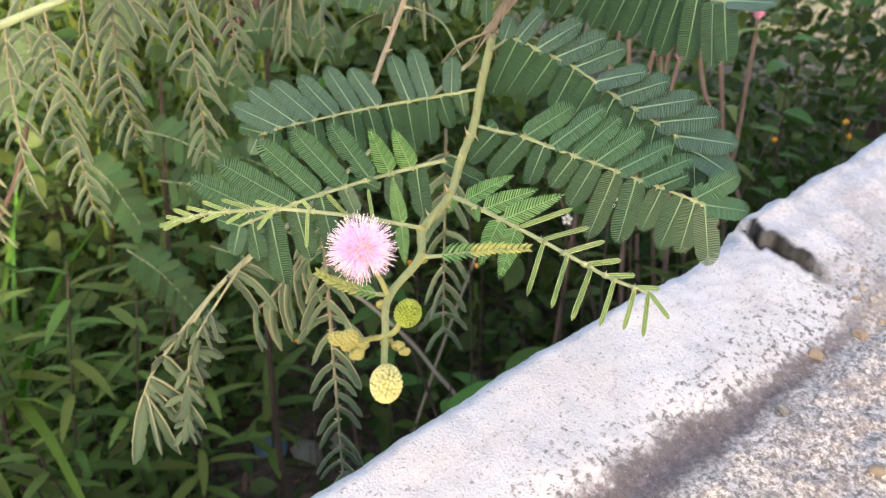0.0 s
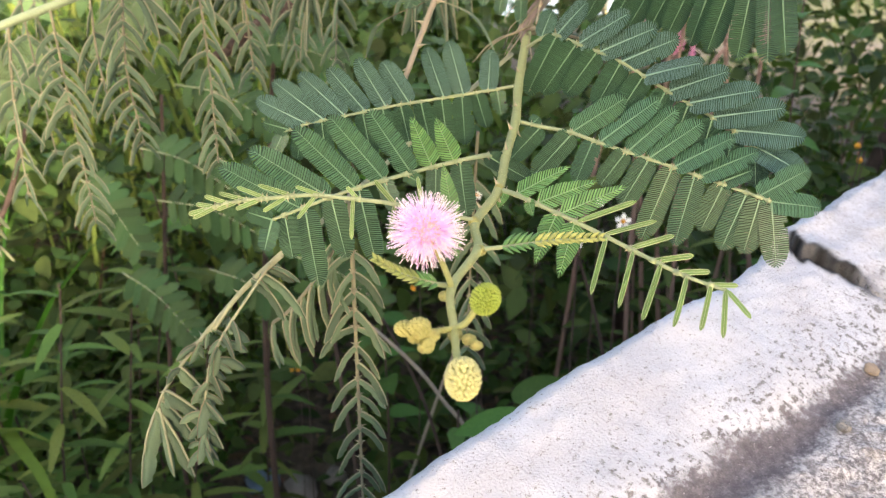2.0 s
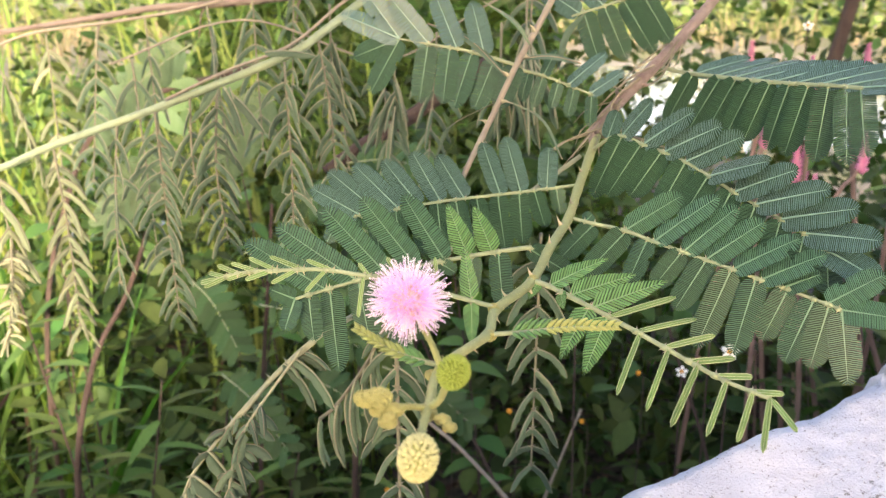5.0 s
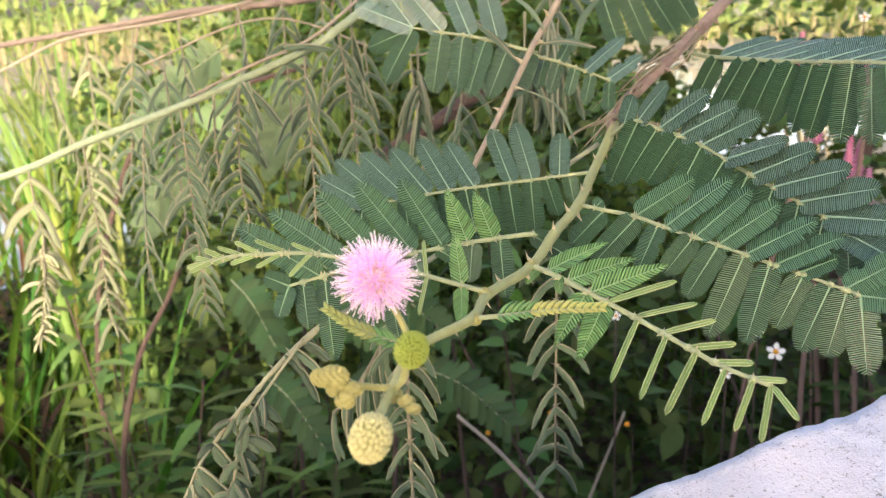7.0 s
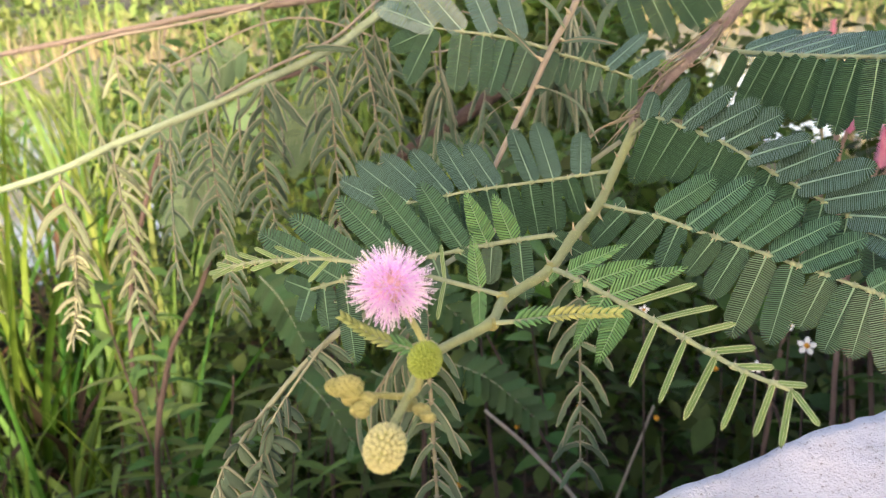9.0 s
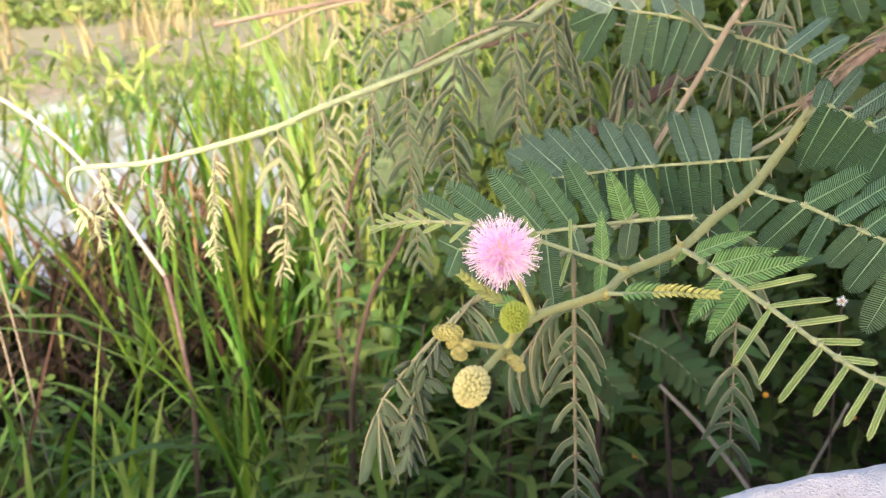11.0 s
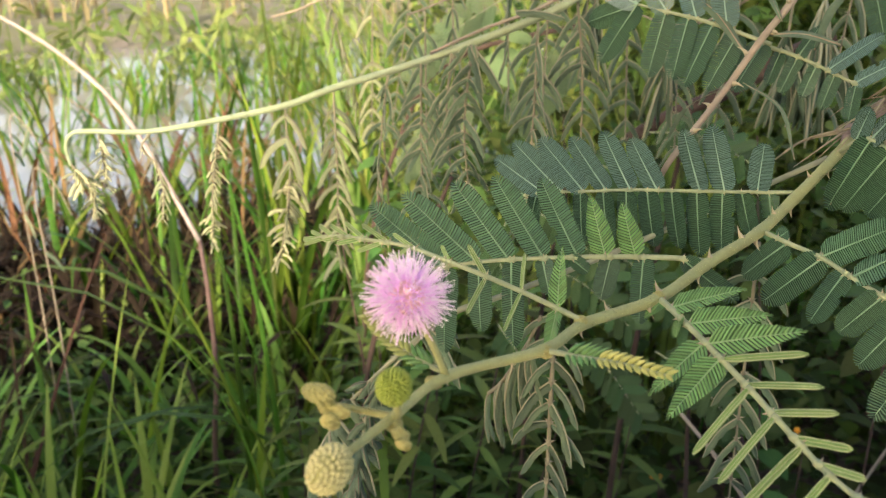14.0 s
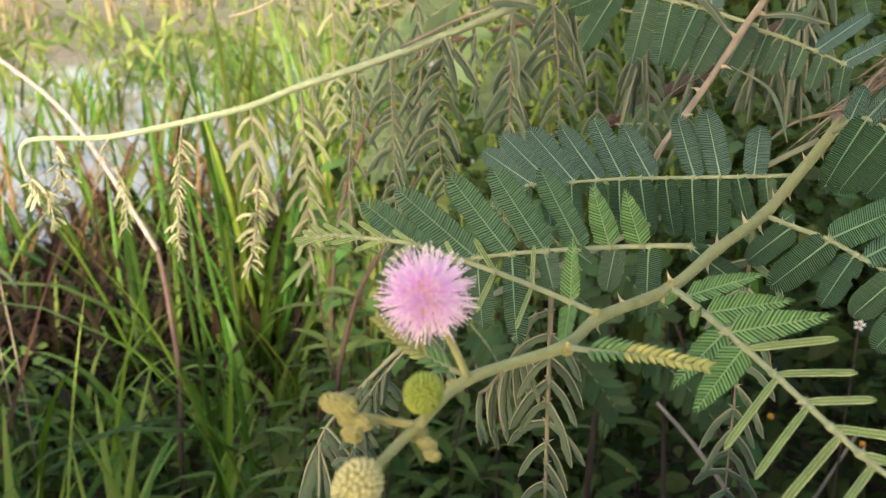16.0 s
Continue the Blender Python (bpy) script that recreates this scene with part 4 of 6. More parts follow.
fresh_leaf(mimosa, "long leaf with blue-green pinnae", [(0.0255, 0.4790, 0.8740), (0.0375, 0.4630, 0.8850), (0.0491, 0.4494, 0.8833), (0.0674, 0.4291, 0.8790), (0.0828, 0.4113, 0.8716), (0.0975, 0.3945, 0.8653), (0.1117, 0.3782, 0.8590), (0.1186, 0.3700, 0.8543)], (-0.726, -0.678, 0.117),
    [(0.10, 42, 17.0), (0.18, 47, 26.4), (0.28, 43, 34.4), (0.37, 39, 35.4), (0.46, 42, 34.0), (0.56, 40, 32.6), (0.66, 43, 32.6), (0.74, 37, 35.8), (0.83, 37, 35.1), (0.91, 29, 33.1), (0.985, 15, 25.2)],
    [(0.18, -114, 37.9), (0.27, -111, 34.4), (0.36, -111, 29.6), (0.46, -98, 27.1), (0.556, -96, 25.1), (0.65, -90, 23.9), (0.74, -85, 22.7), (0.83, -76, 20.4), (0.91, -69, 20.8), (0.99, -48, 18.2)], 0.0058, FULL, r0=0.0010, r1=0.0006, seed=14)
fresh_leaf(mimosa, "bright young leaf with half-open narrow pinnae", [(0.0028, 0.3344, 0.8486), (0.0102, 0.3272, 0.8486), (0.0256, 0.3164, 0.8450), (0.0406, 0.3054, 0.8413), (0.0567, 0.2932, 0.8369), (0.0670, 0.2857, 0.8344), (0.0792, 0.2787, 0.8327)], (-0.215, -0.567, 0.795),
    [(0.088, 56, 24.4, YOUNG), (0.186, 51, 25.6, YOUNG), (0.292, 53, 28.7, YOUNG), (0.374, 48, 23.7, SLIM), (0.494, 46, 20.2, SLIM), (0.612, 48, 16.7, SLIM), (0.713, 37, 14.3, SLIM), (0.813, 29, 11.3, SLIM), (0.94, 20, 9.3, SLIM), (1.0, -33, 12.9, SLIM)],
    [(0.027, -72, 8.8, YOUNG), (0.148, -46, 8.2, YOUNG), (0.283, -79, 23.8, YOUNG), (0.364, -72, 25.1, YOUNG), (0.508, -72, 24.7, SLIM), (0.628, -72, 23.9, SLIM), (0.743, -75, 23.9, SLIM), (0.85, -78, 20.4, SLIM), (0.94, -81, 18.1, SLIM), (0.996, -74, 18.5, SLIM)], 0.0045, YOUNG, r0=0.0011, r1=0.0007, seed=15)
fresh_leaf(mimosa, "pale young leaf just unfolding", [(-0.0085, 0.3010, 0.8495), (-0.0178, 0.3000, 0.8520), (-0.0291, 0.2965, 0.8560), (-0.0396, 0.2911, 0.8604), (-0.0538, 0.2895, 0.8628), (-0.0660, 0.2880, 0.8645), (-0.0788, 0.2865, 0.8640), (-0.0916, 0.2860, 0.8628), (-0.1021, 0.2855, 0.8600)], (0.05, -0.848, 0.528),
    [(0.087, -68, 19.7, YOUNG), (0.209, -71, 12.0, SLIM), (0.329, -40, 11.5, SLIM), (0.462, -41, 6.0, SLIM), (0.588, -14, 9.6, SLIM), (0.689, -23, 12.4, SLIM), (0.78, -25, 10.9, SLIM), (0.848, -20, 9.9, SLIM), (0.917, -30, 8.3, SLIM), (0.965, -25, 6.5, SLIM), (1.0, 0, 5.8, SLIM)],
    [(0.087, 104, 16.6, YOUNG), (0.209, 90, 13.4, SLIM), (0.329, 85, 13.2, SLIM), (0.48, 91, 14.2, SLIM), (0.61, 52, 10.3, SLIM), (0.712, 29, 9.4, SLIM), (0.803, 19, 8.9, SLIM), (0.882, 14, 7.7, SLIM), (0.952, 12, 9.6, SLIM)], 0.0034, YOUNG, r0=0.0009, r1=0.0006, seed=16)
fresh_leaf(mimosa, "high leaf with long drooping blue-green pinnae", [(0.0673, 0.5560, 0.9119), (0.0776, 0.5348, 0.9108), (0.0978, 0.4931, 0.9115), (0.1141, 0.4595, 0.9126), (0.1290, 0.4289, 0.9144), (0.1364, 0.4137, 0.9149)], (-0.9, -0.437, 0.05),
    [], [(0.201, -122, 38.9), (0.365, -125, 41.2), (0.45, -122, 37.0), (0.54, -118, 35.2), (0.62, -112, 33.9), (0.709, -105, 34.4), (0.789, -104, 35.8), (0.87, -88, 35.0), (0.94, -76, 34.3), (0.99, -68, 30.0)], 0.0055, FULL, r0=0.0010, r1=0.0006, seed=17)
fresh_leaf(mimosa, "high leaf's far row of pinnae", [(0.0673, 0.5562, 0.9124), (0.0776, 0.5350, 0.9113), (0.0978, 0.4933, 0.9120), (0.1141, 0.4597, 0.9131), (0.1290, 0.4291, 0.9149), (0.1364, 0.4139, 0.9154)], (-0.25, -0.30, 0.92),
    [(0.22, 50, 30.0), (0.34, 46, 33.0), (0.44, 45, 34.0), (0.54, 43, 34.0), (0.64, 42, 33.0), (0.74, 40, 33.0), (0.84, 36, 33.0), (0.93, 30, 30.0), (1.0, 12, 28.0)], [], 0.0050, FULL, r0=0.0010, r1=0.0006, seed=18)
fresh_leaf(mimosa, "high leaf with spreading blue-green pinnae", [(-0.0130, 0.4960, 0.9160), (-0.0436, 0.4950, 0.9242), (-0.0658, 0.4987, 0.9275), (-0.0820, 0.5022, 0.9299)], (0.15, -0.98, 0.10),
    [(0.30, -60, 30.0), (0.52, -55, 34.0), (0.75, -40, 36.0), (1.0, -14, 40.0), (1.0, -42, 36.0)],
    [(0.05, 80, 26.0), (0.22, 84, 30.0), (0.40, 86, 32.0), (0.58, 92, 31.0), (0.76, 90, 33.0), (1.0, 70, 35.0), (1.0, 30, 30.0)], 0.0058, FULL, seed=19)
fresh_leaf(mimosa, "small leaf behind the fork", [(-0.0152, 0.5030, 0.9141), (0.0008, 0.5021, 0.9100), (0.0282, 0.4995, 0.9002)], (0.0, -0.98, 0.15),
    [(0.30, 80, 16.0), (0.62, 62, 27.0), (0.90, 58, 22.0)], [(0.12, -92, 17.0), (0.30, -90, 18.0), (0.50, -85, 16.0), (0.70, -80, 17.0), (0.92, -70, 18.0)], 0.0040, FULL, seed=20)
fresh_leaf(mimosa, "leaf hanging above the fork", [(0.0560, 0.5550, 0.9560), (0.0380, 0.5450, 0.9500), (0.0120, 0.5350, 0.9420)], (0.1, -0.97, 0.1),
    [(0.3, -60, 30.0), (0.6, -60, 30.0), (0.9, -50, 30.0)], [(0.1, 105, 34.0), (0.35, 102, 36.0), (0.6, 98, 34.0), (0.85, 90, 30.0)], 0.0058, FULL, seed=21)


def opening_leaf(line_pts, count, span, label, seed):
    """An opening leaf: a short stalk with tightly overlapping folded pinnae, greener at its base."""
    g, r = Geo(), random.Random(seed)
    pts = spline(line_pts, 18)
    g.tube(pts, [0.0009 - 0.0005 * i / 17 for i in range(18)], 6, 0)
    up = Vector((-0.2, -0.5, 0.85))
    for i in range(count):
        s = 0.18 + 0.80 * i / (count - 1)
        p, t = along(pts, s)
        per = t.cross(up).normalized()
        for k in (1, -1):
            L = span * (0.98 - 0.48 * s) * r.uniform(0.9, 1.1)
            d = (t * 0.75 + per * k * (0.42 + 0.35 * (1 - s)) + up * 0.22).normalized()
            mid, tip = p + d * L * 0.55 + up * 0.0004, p + d * L
            g.tube([p, p.lerp(mid, 0.5), mid, tip], [0.0003, 0.00075, 0.0007, 0.0001], 6, 1 if s < 0.42 else 2)
    part("leaf", g, [M_RACHIS, M_YOUNG, M_YELLOW], mimosa, label)


opening_leaf([(-0.0075, 0.2768, 0.8495), (0.0020, 0.2740, 0.8520), (0.0160, 0.2700, 0.8560), (0.0300, 0.2672, 0.8580)], 15, 0.0070, "yellow tightly folded leaf tip", 5)
opening_leaf([(-0.0190, 0.2440, 0.8530), (-0.0240, 0.2415, 0.8550), (-0.0330, 0.2395, 0.8590), (-0.0405, 0.2385, 0.8640)], 11, 0.0060, "brownish folded leaf tip", 6)


# flower head and buds
def flower_head(centre, radius, axis):
    r = random.Random(21)
    head = part("flower_head", core_mesh(), None, mimosa, "round pink pompom flower head")
    head.matrix_basis = Matrix.Translation(centre) @ Matrix.Scale(radius * 0.36, 4)
    g = Geo()
    n = 104
    for i in range(n):
        z = 1 - 2 * (i + 0.5) / n
        a = i * 2.39996 + r.uniform(-0.2, 0.2)
        d = Vector((math.sqrt(1 - z * z) * math.cos(a), math.sqrt(1 - z * z) * math.sin(a), z))
        if d.dot(axis) < -0.93:
            continue
        # a small floret tube, and its bundle of stamens
        g.tube([d * 0.30, d * 0.40, d * 0.46], [0.030, 0.036, 0.016], 5, 2, True)
        for _ in range(9):
            e = (d + 0.17 * Vector((r.gauss(0, 1), r.gauss(0, 1), r.gauss(0, 1)))).normalized()
            L = 0.76 + 0.34 * r.random() ** 1.4
            side = e.orthogonal().normalized()
            side.rotate(Matrix.Rotation(r.uniform(0, 6.283), 3, e))
            side *= r.uniform(0.0, 0.10)
            mid, tip = e * 0.66 * L + side * 1.1, e * L + side * 0.4
            g.tube([d * 0.42, mid], [0.0085, 0.0105], 4, 0, False)
            g.tube([mid, tip], [0.0105, 0.0085], 4, 0 if r.random() < 0.45 else 1, False)
            g.tube([tip, e * (L + 0.022) + side * 0.4], [0.017, 0.012], 4, 1, True)
    ob = part("filament_tuft", g, [M_PINK, M_PALE_PINK, M_PINK_DEEP], head, "dense pink thread-like filaments", smooth=True)
    ob.matrix_basis = Matrix.Scale(1 / 0.36, 4)
    return head


def core_mesh():
    bm = bmesh.new()
    bmesh.ops.create_icosphere(bm, subdivisions=3, radius=1.0)
    for v in bm.verts:
        v.co *= 1 + 0.12 * noise.noise(v.co * 5)
    me = bpy.data.meshes.new("flower_head")
    bm.to_mesh(me), bm.free()
    me.materials.append(M_PINK_DEEP)
    return me


def stalk(parent, pts, r0, r1, mat=None, label=""):
    g = Geo()
    line = spline(pts, 12)
    g.tube(line, [r0 + (r1 - r0) * i / 11 for i in range(12)], 9, 0)
    rr = random.Random(len(pts))
    for i in range(50):
        p, t = along(line, rr.random())
        u = t.orthogonal().normalized()
        u.rotate(Matrix.Rotation(rr.uniform(0, 6.283), 3, t))
        g.cone(p + u * r0 * 0.9, p + u * (r0 + rr.uniform(0.0002, 0.0006)), 0.00006, 1, 3)
    return part("stalk", g, [mat or M_STEM_TIP, M_HAIR], parent, label)


def bud_mesh(count, mat_list, bump_size, lumps=0.16):
    """A round head of closed florets: a core with many small domes set in a spiral."""
    g = Geo()
    bm = bmesh.new()
    bmesh.ops.create_icosphere(bm, subdivisions=2, radius=0.90)
    g.add([v.co for v in bm.verts], [tuple(v.index for v in f.verts) for f in bm.faces], 0)
    bm.free()
    for i in range(count):
        z = 1 - 2 * (i + 0.5) / count
        a = i * 2.39996
        d = Vector((math.sqrt(1 - z * z) * math.cos(a), math.sqrt(1 - z * z) * math.sin(a), z))
        d = (d + lumps * 0.5 * noise.noise_vector((i * 1.7, 0.3, count * 0.1))).normalized()
        u = d.orthogonal().normalized()
        w = d.cross(u)
        rings, sides = ((0.88, 1.0), (0.98, 0.92), (1.04, 0.62)), 7
        pts = []
        for h, k in rings:
            pts += [d * h + bump_size * k * (math.cos(b) * u + math.sin(b) * w) for b in [2 * math.pi * j / sides for j in range(sides)]]
        pts.append(d * (1.06 + 0.02 * math.sin(i * 3.7)))
        faces = [(q * sides + j, q * sides + (j + 1) % sides, (q + 1) * sides + (j + 1) % sides, (q + 1) * sides + j) for q in range(2) for j in range(sides)]
        faces += [(2 * sides + j, 2 * sides + (j + 1) % sides, 3 * sides) for j in range(sides)]
        g.add(pts, faces, 1)
    return g.mesh("flower_bud", mat_list)


FL = Vector((-0.0262, 0.2365, 0.8746))
node = Vector((-0.0185, 0.2425, 0.8532))
flower_head(FL, 0.0110, (FL - node).normalized())
stalk(mimosa, [node, node.lerp(FL, 0.4) + Vector((0.0005, 0, 0)), node.lerp(FL, 0.85)], 0.0010, 0.0008)

M_BUD_CORE = material("yellow_bud_pits", (0.33, 0.34, 0.11), (0.26, 0.26, 0.08), 0.6, 400)
bud_yellow = part("flower_bud", bud_mesh(165, [M_BUD_CORE, M_BUD_YELLOW], 0.128, 0.16), None, mimosa, "plump pale yellow flower bud")
bud_yellow.matrix_basis = frame_matrix((-0.0166, 0.1968, 0.8515), (-0.05, -0.74, -0.52), (0, 0.1, 1), 0.0049, 0.0046) @ Matrix.Diagonal((1.14, 1, 0.92, 1))
M_BUD_DARK = material("green_bud_pits", (0.20, 0.27, 0.03), (0.14, 0.20, 0.02), 0.6, 400)
bud_green = part("flower_bud", bud_mesh(230, [M_BUD_DARK, M_BUD_GREEN], 0.100, 0.16), None, mimosa, "round green flower bud")
bud_green.matrix_basis = frame_matrix((-0.0106, 0.2110, 0.8665), (0.4, -0.3, 0.9), (0, -1, 0), 0.0039, 0.0039) @ Matrix.Diagonal((1.18, 1, 1, 1))
stalk(mimosa, [(-0.0183, 0.2206, 0.8518), (-0.0150, 0.2180, 0.8555), (-0.0125, 0.2140, 0.8625)], 0.0009, 0.0010)
stalk(mimosa, [(-0.0183, 0.2206, 0.8518), (-0.0225, 0.2160, 0.8540), (-0.0262, 0.2120, 0.8560)], 0.0009, 0.0007, M_BUD_BROWN)

M_BUD_SEAM = material("small_bud_seam", (0.35, 0.33, 0.120), (0.26, 0.23, 0.080), 0.65, 300)
SMALL_BUD = bud_mesh(18, [M_BUD_SEAM, M_BUD_BROWN], 0.42, 0.40)
PLUMP_BUD = bud_mesh(60, [M_BUD_BROWN, M_BUD_BROWN], 0.21, 0.20)
for place, size, mesh, label in (
    ((-0.0315, 0.2088, 0.8590), 0.0022, PLUMP_BUD, "plump olive-yellow flower bud"), ((-0.0277, 0.2068, 0.8608), 0.0024, PLUMP_BUD, "plump olive-yellow flower bud"),
    ((-0.0288, 0.2097, 0.8556), 0.0016, SMALL_BUD, ""), ((-0.0260, 0.2076, 0.8540), 0.0017, SMALL_BUD, ""), ((-0.0245, 0.2093, 0.8565), 0.0017, SMALL_BUD, ""),
    ((-0.0272, 0.2086, 0.8574), 0.0016, SMALL_BUD, ""), ((-0.0252, 0.2070, 0.8556), 0.0013, SMALL_BUD, ""),
    ((-0.0142, 0.2180, 0.8500), 0.0016, SMALL_BUD, ""), ((-0.0122, 0.2165, 0.8490), 0.0014, SMALL_BUD, ""), ((-0.0205, 0.2400, 0.8515), 0.0016, SMALL_BUD, ""),
):
    part("flower_bud", mesh, None, mimosa, label or "tiny yellow-brown flower bud").matrix_basis = frame_matrix(place, (-0.8, -0.4, 0.3), (0, 0, 1), size * 1.15, size * 0.92) @ Matrix.Diagonal((1.20, 0.98, 0.88, 1))
for p in ((-0.0080, 0.2768, 0.8490), (0.0024, 0.3345, 0.8490), (-0.0092, 0.3012, 0.8490), (-0.0180, 0.2205, 0.8500)):
    part("bract", SMALL_BUD, None, mimosa, "small brown bract at a joint").matrix_basis = frame_matrix(p, (0.5, -0.5, -0.5), (0, 0, 1), 0.0019, 0.0021)

# ---- withered branches in front of the pond ----
old = thing("withered_branch", "grey-green mimosa branch with withered hanging leaves", "branch")
BR = [(-0.5060, 0.4430, 0.7900), (-0.5105, 0.4440, 0.8030), (-0.5070, 0.4465, 0.8130), (-0.4960, 0.4540, 0.8165), (-0.4585, 0.4813, 0.8170), (-0.4162, 0.5139, 0.8266), (-0.3730, 0.5440, 0.8390), (-0.3424, 0.5640, 0.8530), (-0.2726, 0.5813, 0.8777), (-0.1730, 0.5700, 0.9150), (-0.1500, 0.5800, 0.9300), (-0.1160, 0.6220, 0.9610), (-0.02, 0.68, 1.03)]
g = Geo()
br_line = spline(BR, 70)
g.tube(br_line, [0.0012 + 0.0016 * min(1, (i / 40)) + 0.0003 * noise.noise((i * 0.5, 3, 0)) for i in range(70)], 10, 0)
rr = random.Random(9)
for i in range(60):
    p, t = along(br_line, rr.uniform(0.15, 1))
    u = t.orthogonal().normalized()
    u.rotate(Matrix.Rotation(rr.uniform(0, 6.283), 3, t))
    g.cone(p + u * 0.003, p + u * rr.uniform(0.0048, 0.0068), 0.0007, 0, 4)
part("stem", g, M_BRANCH, old, "grey-green stem")
WILTED = "withered grey-green leaf hanging limp"
BLEACHED = "bleached crumpled leaf hanging limp, paled further as sunlit"
for k, (top, length, pairs, span, az, sets, label) in enumerate((
    ((-0.2726, 0.5800, 0.8760), 0.150, 15, 0.033, 10, WILT, WILTED),
    ((-0.1720, 0.5660, 0.9120), 0.132, 14, 0.031, -15, WILT, WILTED),
    ((-0.2180, 0.5620, 0.8930), 0.105, 11, 0.031, 35, WILT, WILTED),
    ((-0.1530, 0.5800, 0.9260), 0.090, 9, 0.030, 20, WILT, WILTED),
    ((-0.3424, 0.5640, 0.8520), 0.132, 15, 0.031, 25, PALE, BLEACHED),
    ((-0.3730, 0.5430, 0.8380), 0.060, 4, 0.036, 5, PALE, BLEACHED),
    ((-0.3690, 0.5420, 0.7900), 0.078, 15, 0.020, 40, CRUMPLED, BLEACHED),
    ((-0.4150, 0.5140, 0.8250), 0.102, 19, 0.015, 20, CRUMPLED, BLEACHED),
    ((-0.4570, 0.4820, 0.8160), 0.022, 2, 0.010, 60, CRUMPLED, BLEACHED),
    ((-0.4530, 0.4810, 0.7960), 0.046, 9, 0.016, 15, PALE, BLEACHED),
    ((-0.4890, 0.4590, 0.8150), 0.046, 10, 0.015, 10, CRUMPLED, BLEACHED),
    ((-0.5060, 0.4430, 0.7915), 0.040, 11, 0.016, 70, CRUMPLED, BLEACHED),
    ((-0.3000, 0.5770, 0.8680), 0.120, 9, 0.030, -30, WILT, WILTED),
    ((-0.2450, 0.5780, 0.8860), 0.085, 6, 0.028, 70, WILT, WILTED),
)):
    hanging_leaf(old, top, length, int(pairs * 1.7) if sets is CRUMPLED else pairs, span, az, label, sets, seed=100 + k, lean=(rr.uniform(-0.012, 0.012), rr.uniform(-0.01, 0.01)), bend=rr.uniform(-0.008, 0.008), mess=0.9 if sets is CRUMPLED else 0.25 if sets is PALE else 0.1)
# side twig with prickles and folded leaflets on the branch
g = Geo()
tw = spline([along(br_line, s)[0] + Vector((0, -0.004, w)) for s, w in ((0.50, 0.003), (0.58, 0.006), (0.66, 0.005), (0.74, 0.008), (0.84, 0.006), (0.95, 0.012))], 24)
g.tube(tw, 0.0011, 6, 0)
for i in range(16):
    p, t = along(tw, 0.05 + 0.06 * i)
    u = t.orthogonal().normalized()
    u.rotate(Matrix.Rotation(i * 2.1, 3, t))
    g.cone(p, p + u * 0.0042, 0.0006, 0, 4)
part("side_twig", g, M_STICK, old, "thin prickly tan side twig")
for p, d, L in (((-0.1990, 0.5300, 0.8980), (0.05, -0.1, -1), 0.032), ((-0.2010, 0.5330, 0.8985), (0.42, -0.1, -0.9), 0.038), ((-0.1960, 0.5310, 0.8990), (-0.25, 0, -1), 0.030), ((-0.1780, 0.5480, 0.9190), (0.9, -0.1, -0.35), 0.034), ((-0.2080, 0.5420, 0.8960), (-0.9, 0, -0.5), 0.030)):
    part("pinna", WILT[2], None, old, "folded withered leaflet").matrix_basis = frame_matrix(p, Vector((0.2, -0.9, 0.1)).cross(Vector(d)), -Vector(d), L, L * 1.2)

far_old = thing("withered_branch", "older tan mimosa stem with rows of withered leaves", "branch")
g = Geo()
g.tube(spline([(-0.60, 0.755, 0.880), (-0.568, 0.766, 0.890), (-0.492, 0.770, 0.919), (-0.390, 0.754, 0.932), (-0.297, 0.748, 0.948), (-0.20, 0.76, 0.985), (-0.05, 0.80, 1.05)], 40), 0.0014, 8, 0)
part("stem", g, M_STICK, far_old, "dry tan stem")
for k, (x, y, z) in enumerate(((-0.53, 0.769, 0.905), (-0.476, 0.775, 0.920), (-0.414, 0.759, 0.929), (-0.363, 0.751, 0.935), (-0.302, 0.746, 0.945), (-0.262, 0.750, 0.957), (-0.225, 0.755, 0.972))):
    hanging_leaf(far_old, (x, y, z), rr.uniform(0.12, 0.19), 9, 0.036, rr.uniform(-60, 60), BLEACHED if k < 2 else WILTED, PALE if k < 2 else WILT, seed=140 + k, lean=(rr.uniform(-0.03, 0.03), rr.uniform(-0.02, 0.02)))
back_old = thing("withered_branch", "thin dark mimosa stem behind, leaves withered", "branch")
g = Geo()
g.tube(spline([(-0.36, 0.68, 0.90), (-0.25, 0.70, 0.935), (-0.15, 0.77, 0.90), (-0.05, 0.72, 0.95), (0.06, 0.74, 1.0)], 30), 0.0009, 7, 0)
part("stem", g, M_STICK, back_old, "thin tan stem")
for k, (x, y, z, n) in enumerate(((-0.336, 0.672, 0.905, 0.16), (-0.188, 0.745, 0.915, 0.11), (-0.154, 0.772, 0.898, 0.10), (-0.10, 0.745, 0.925, 0.12), (-0.02, 0.73, 0.962, 0.11))):
    hanging_leaf(back_old, (x, y, z), n, 7, 0.038, rr.uniform(-50, 50), WILTED, WILT, seed=160 + k, lean=(rr.uniform(-0.01, 0.01), 0.0))



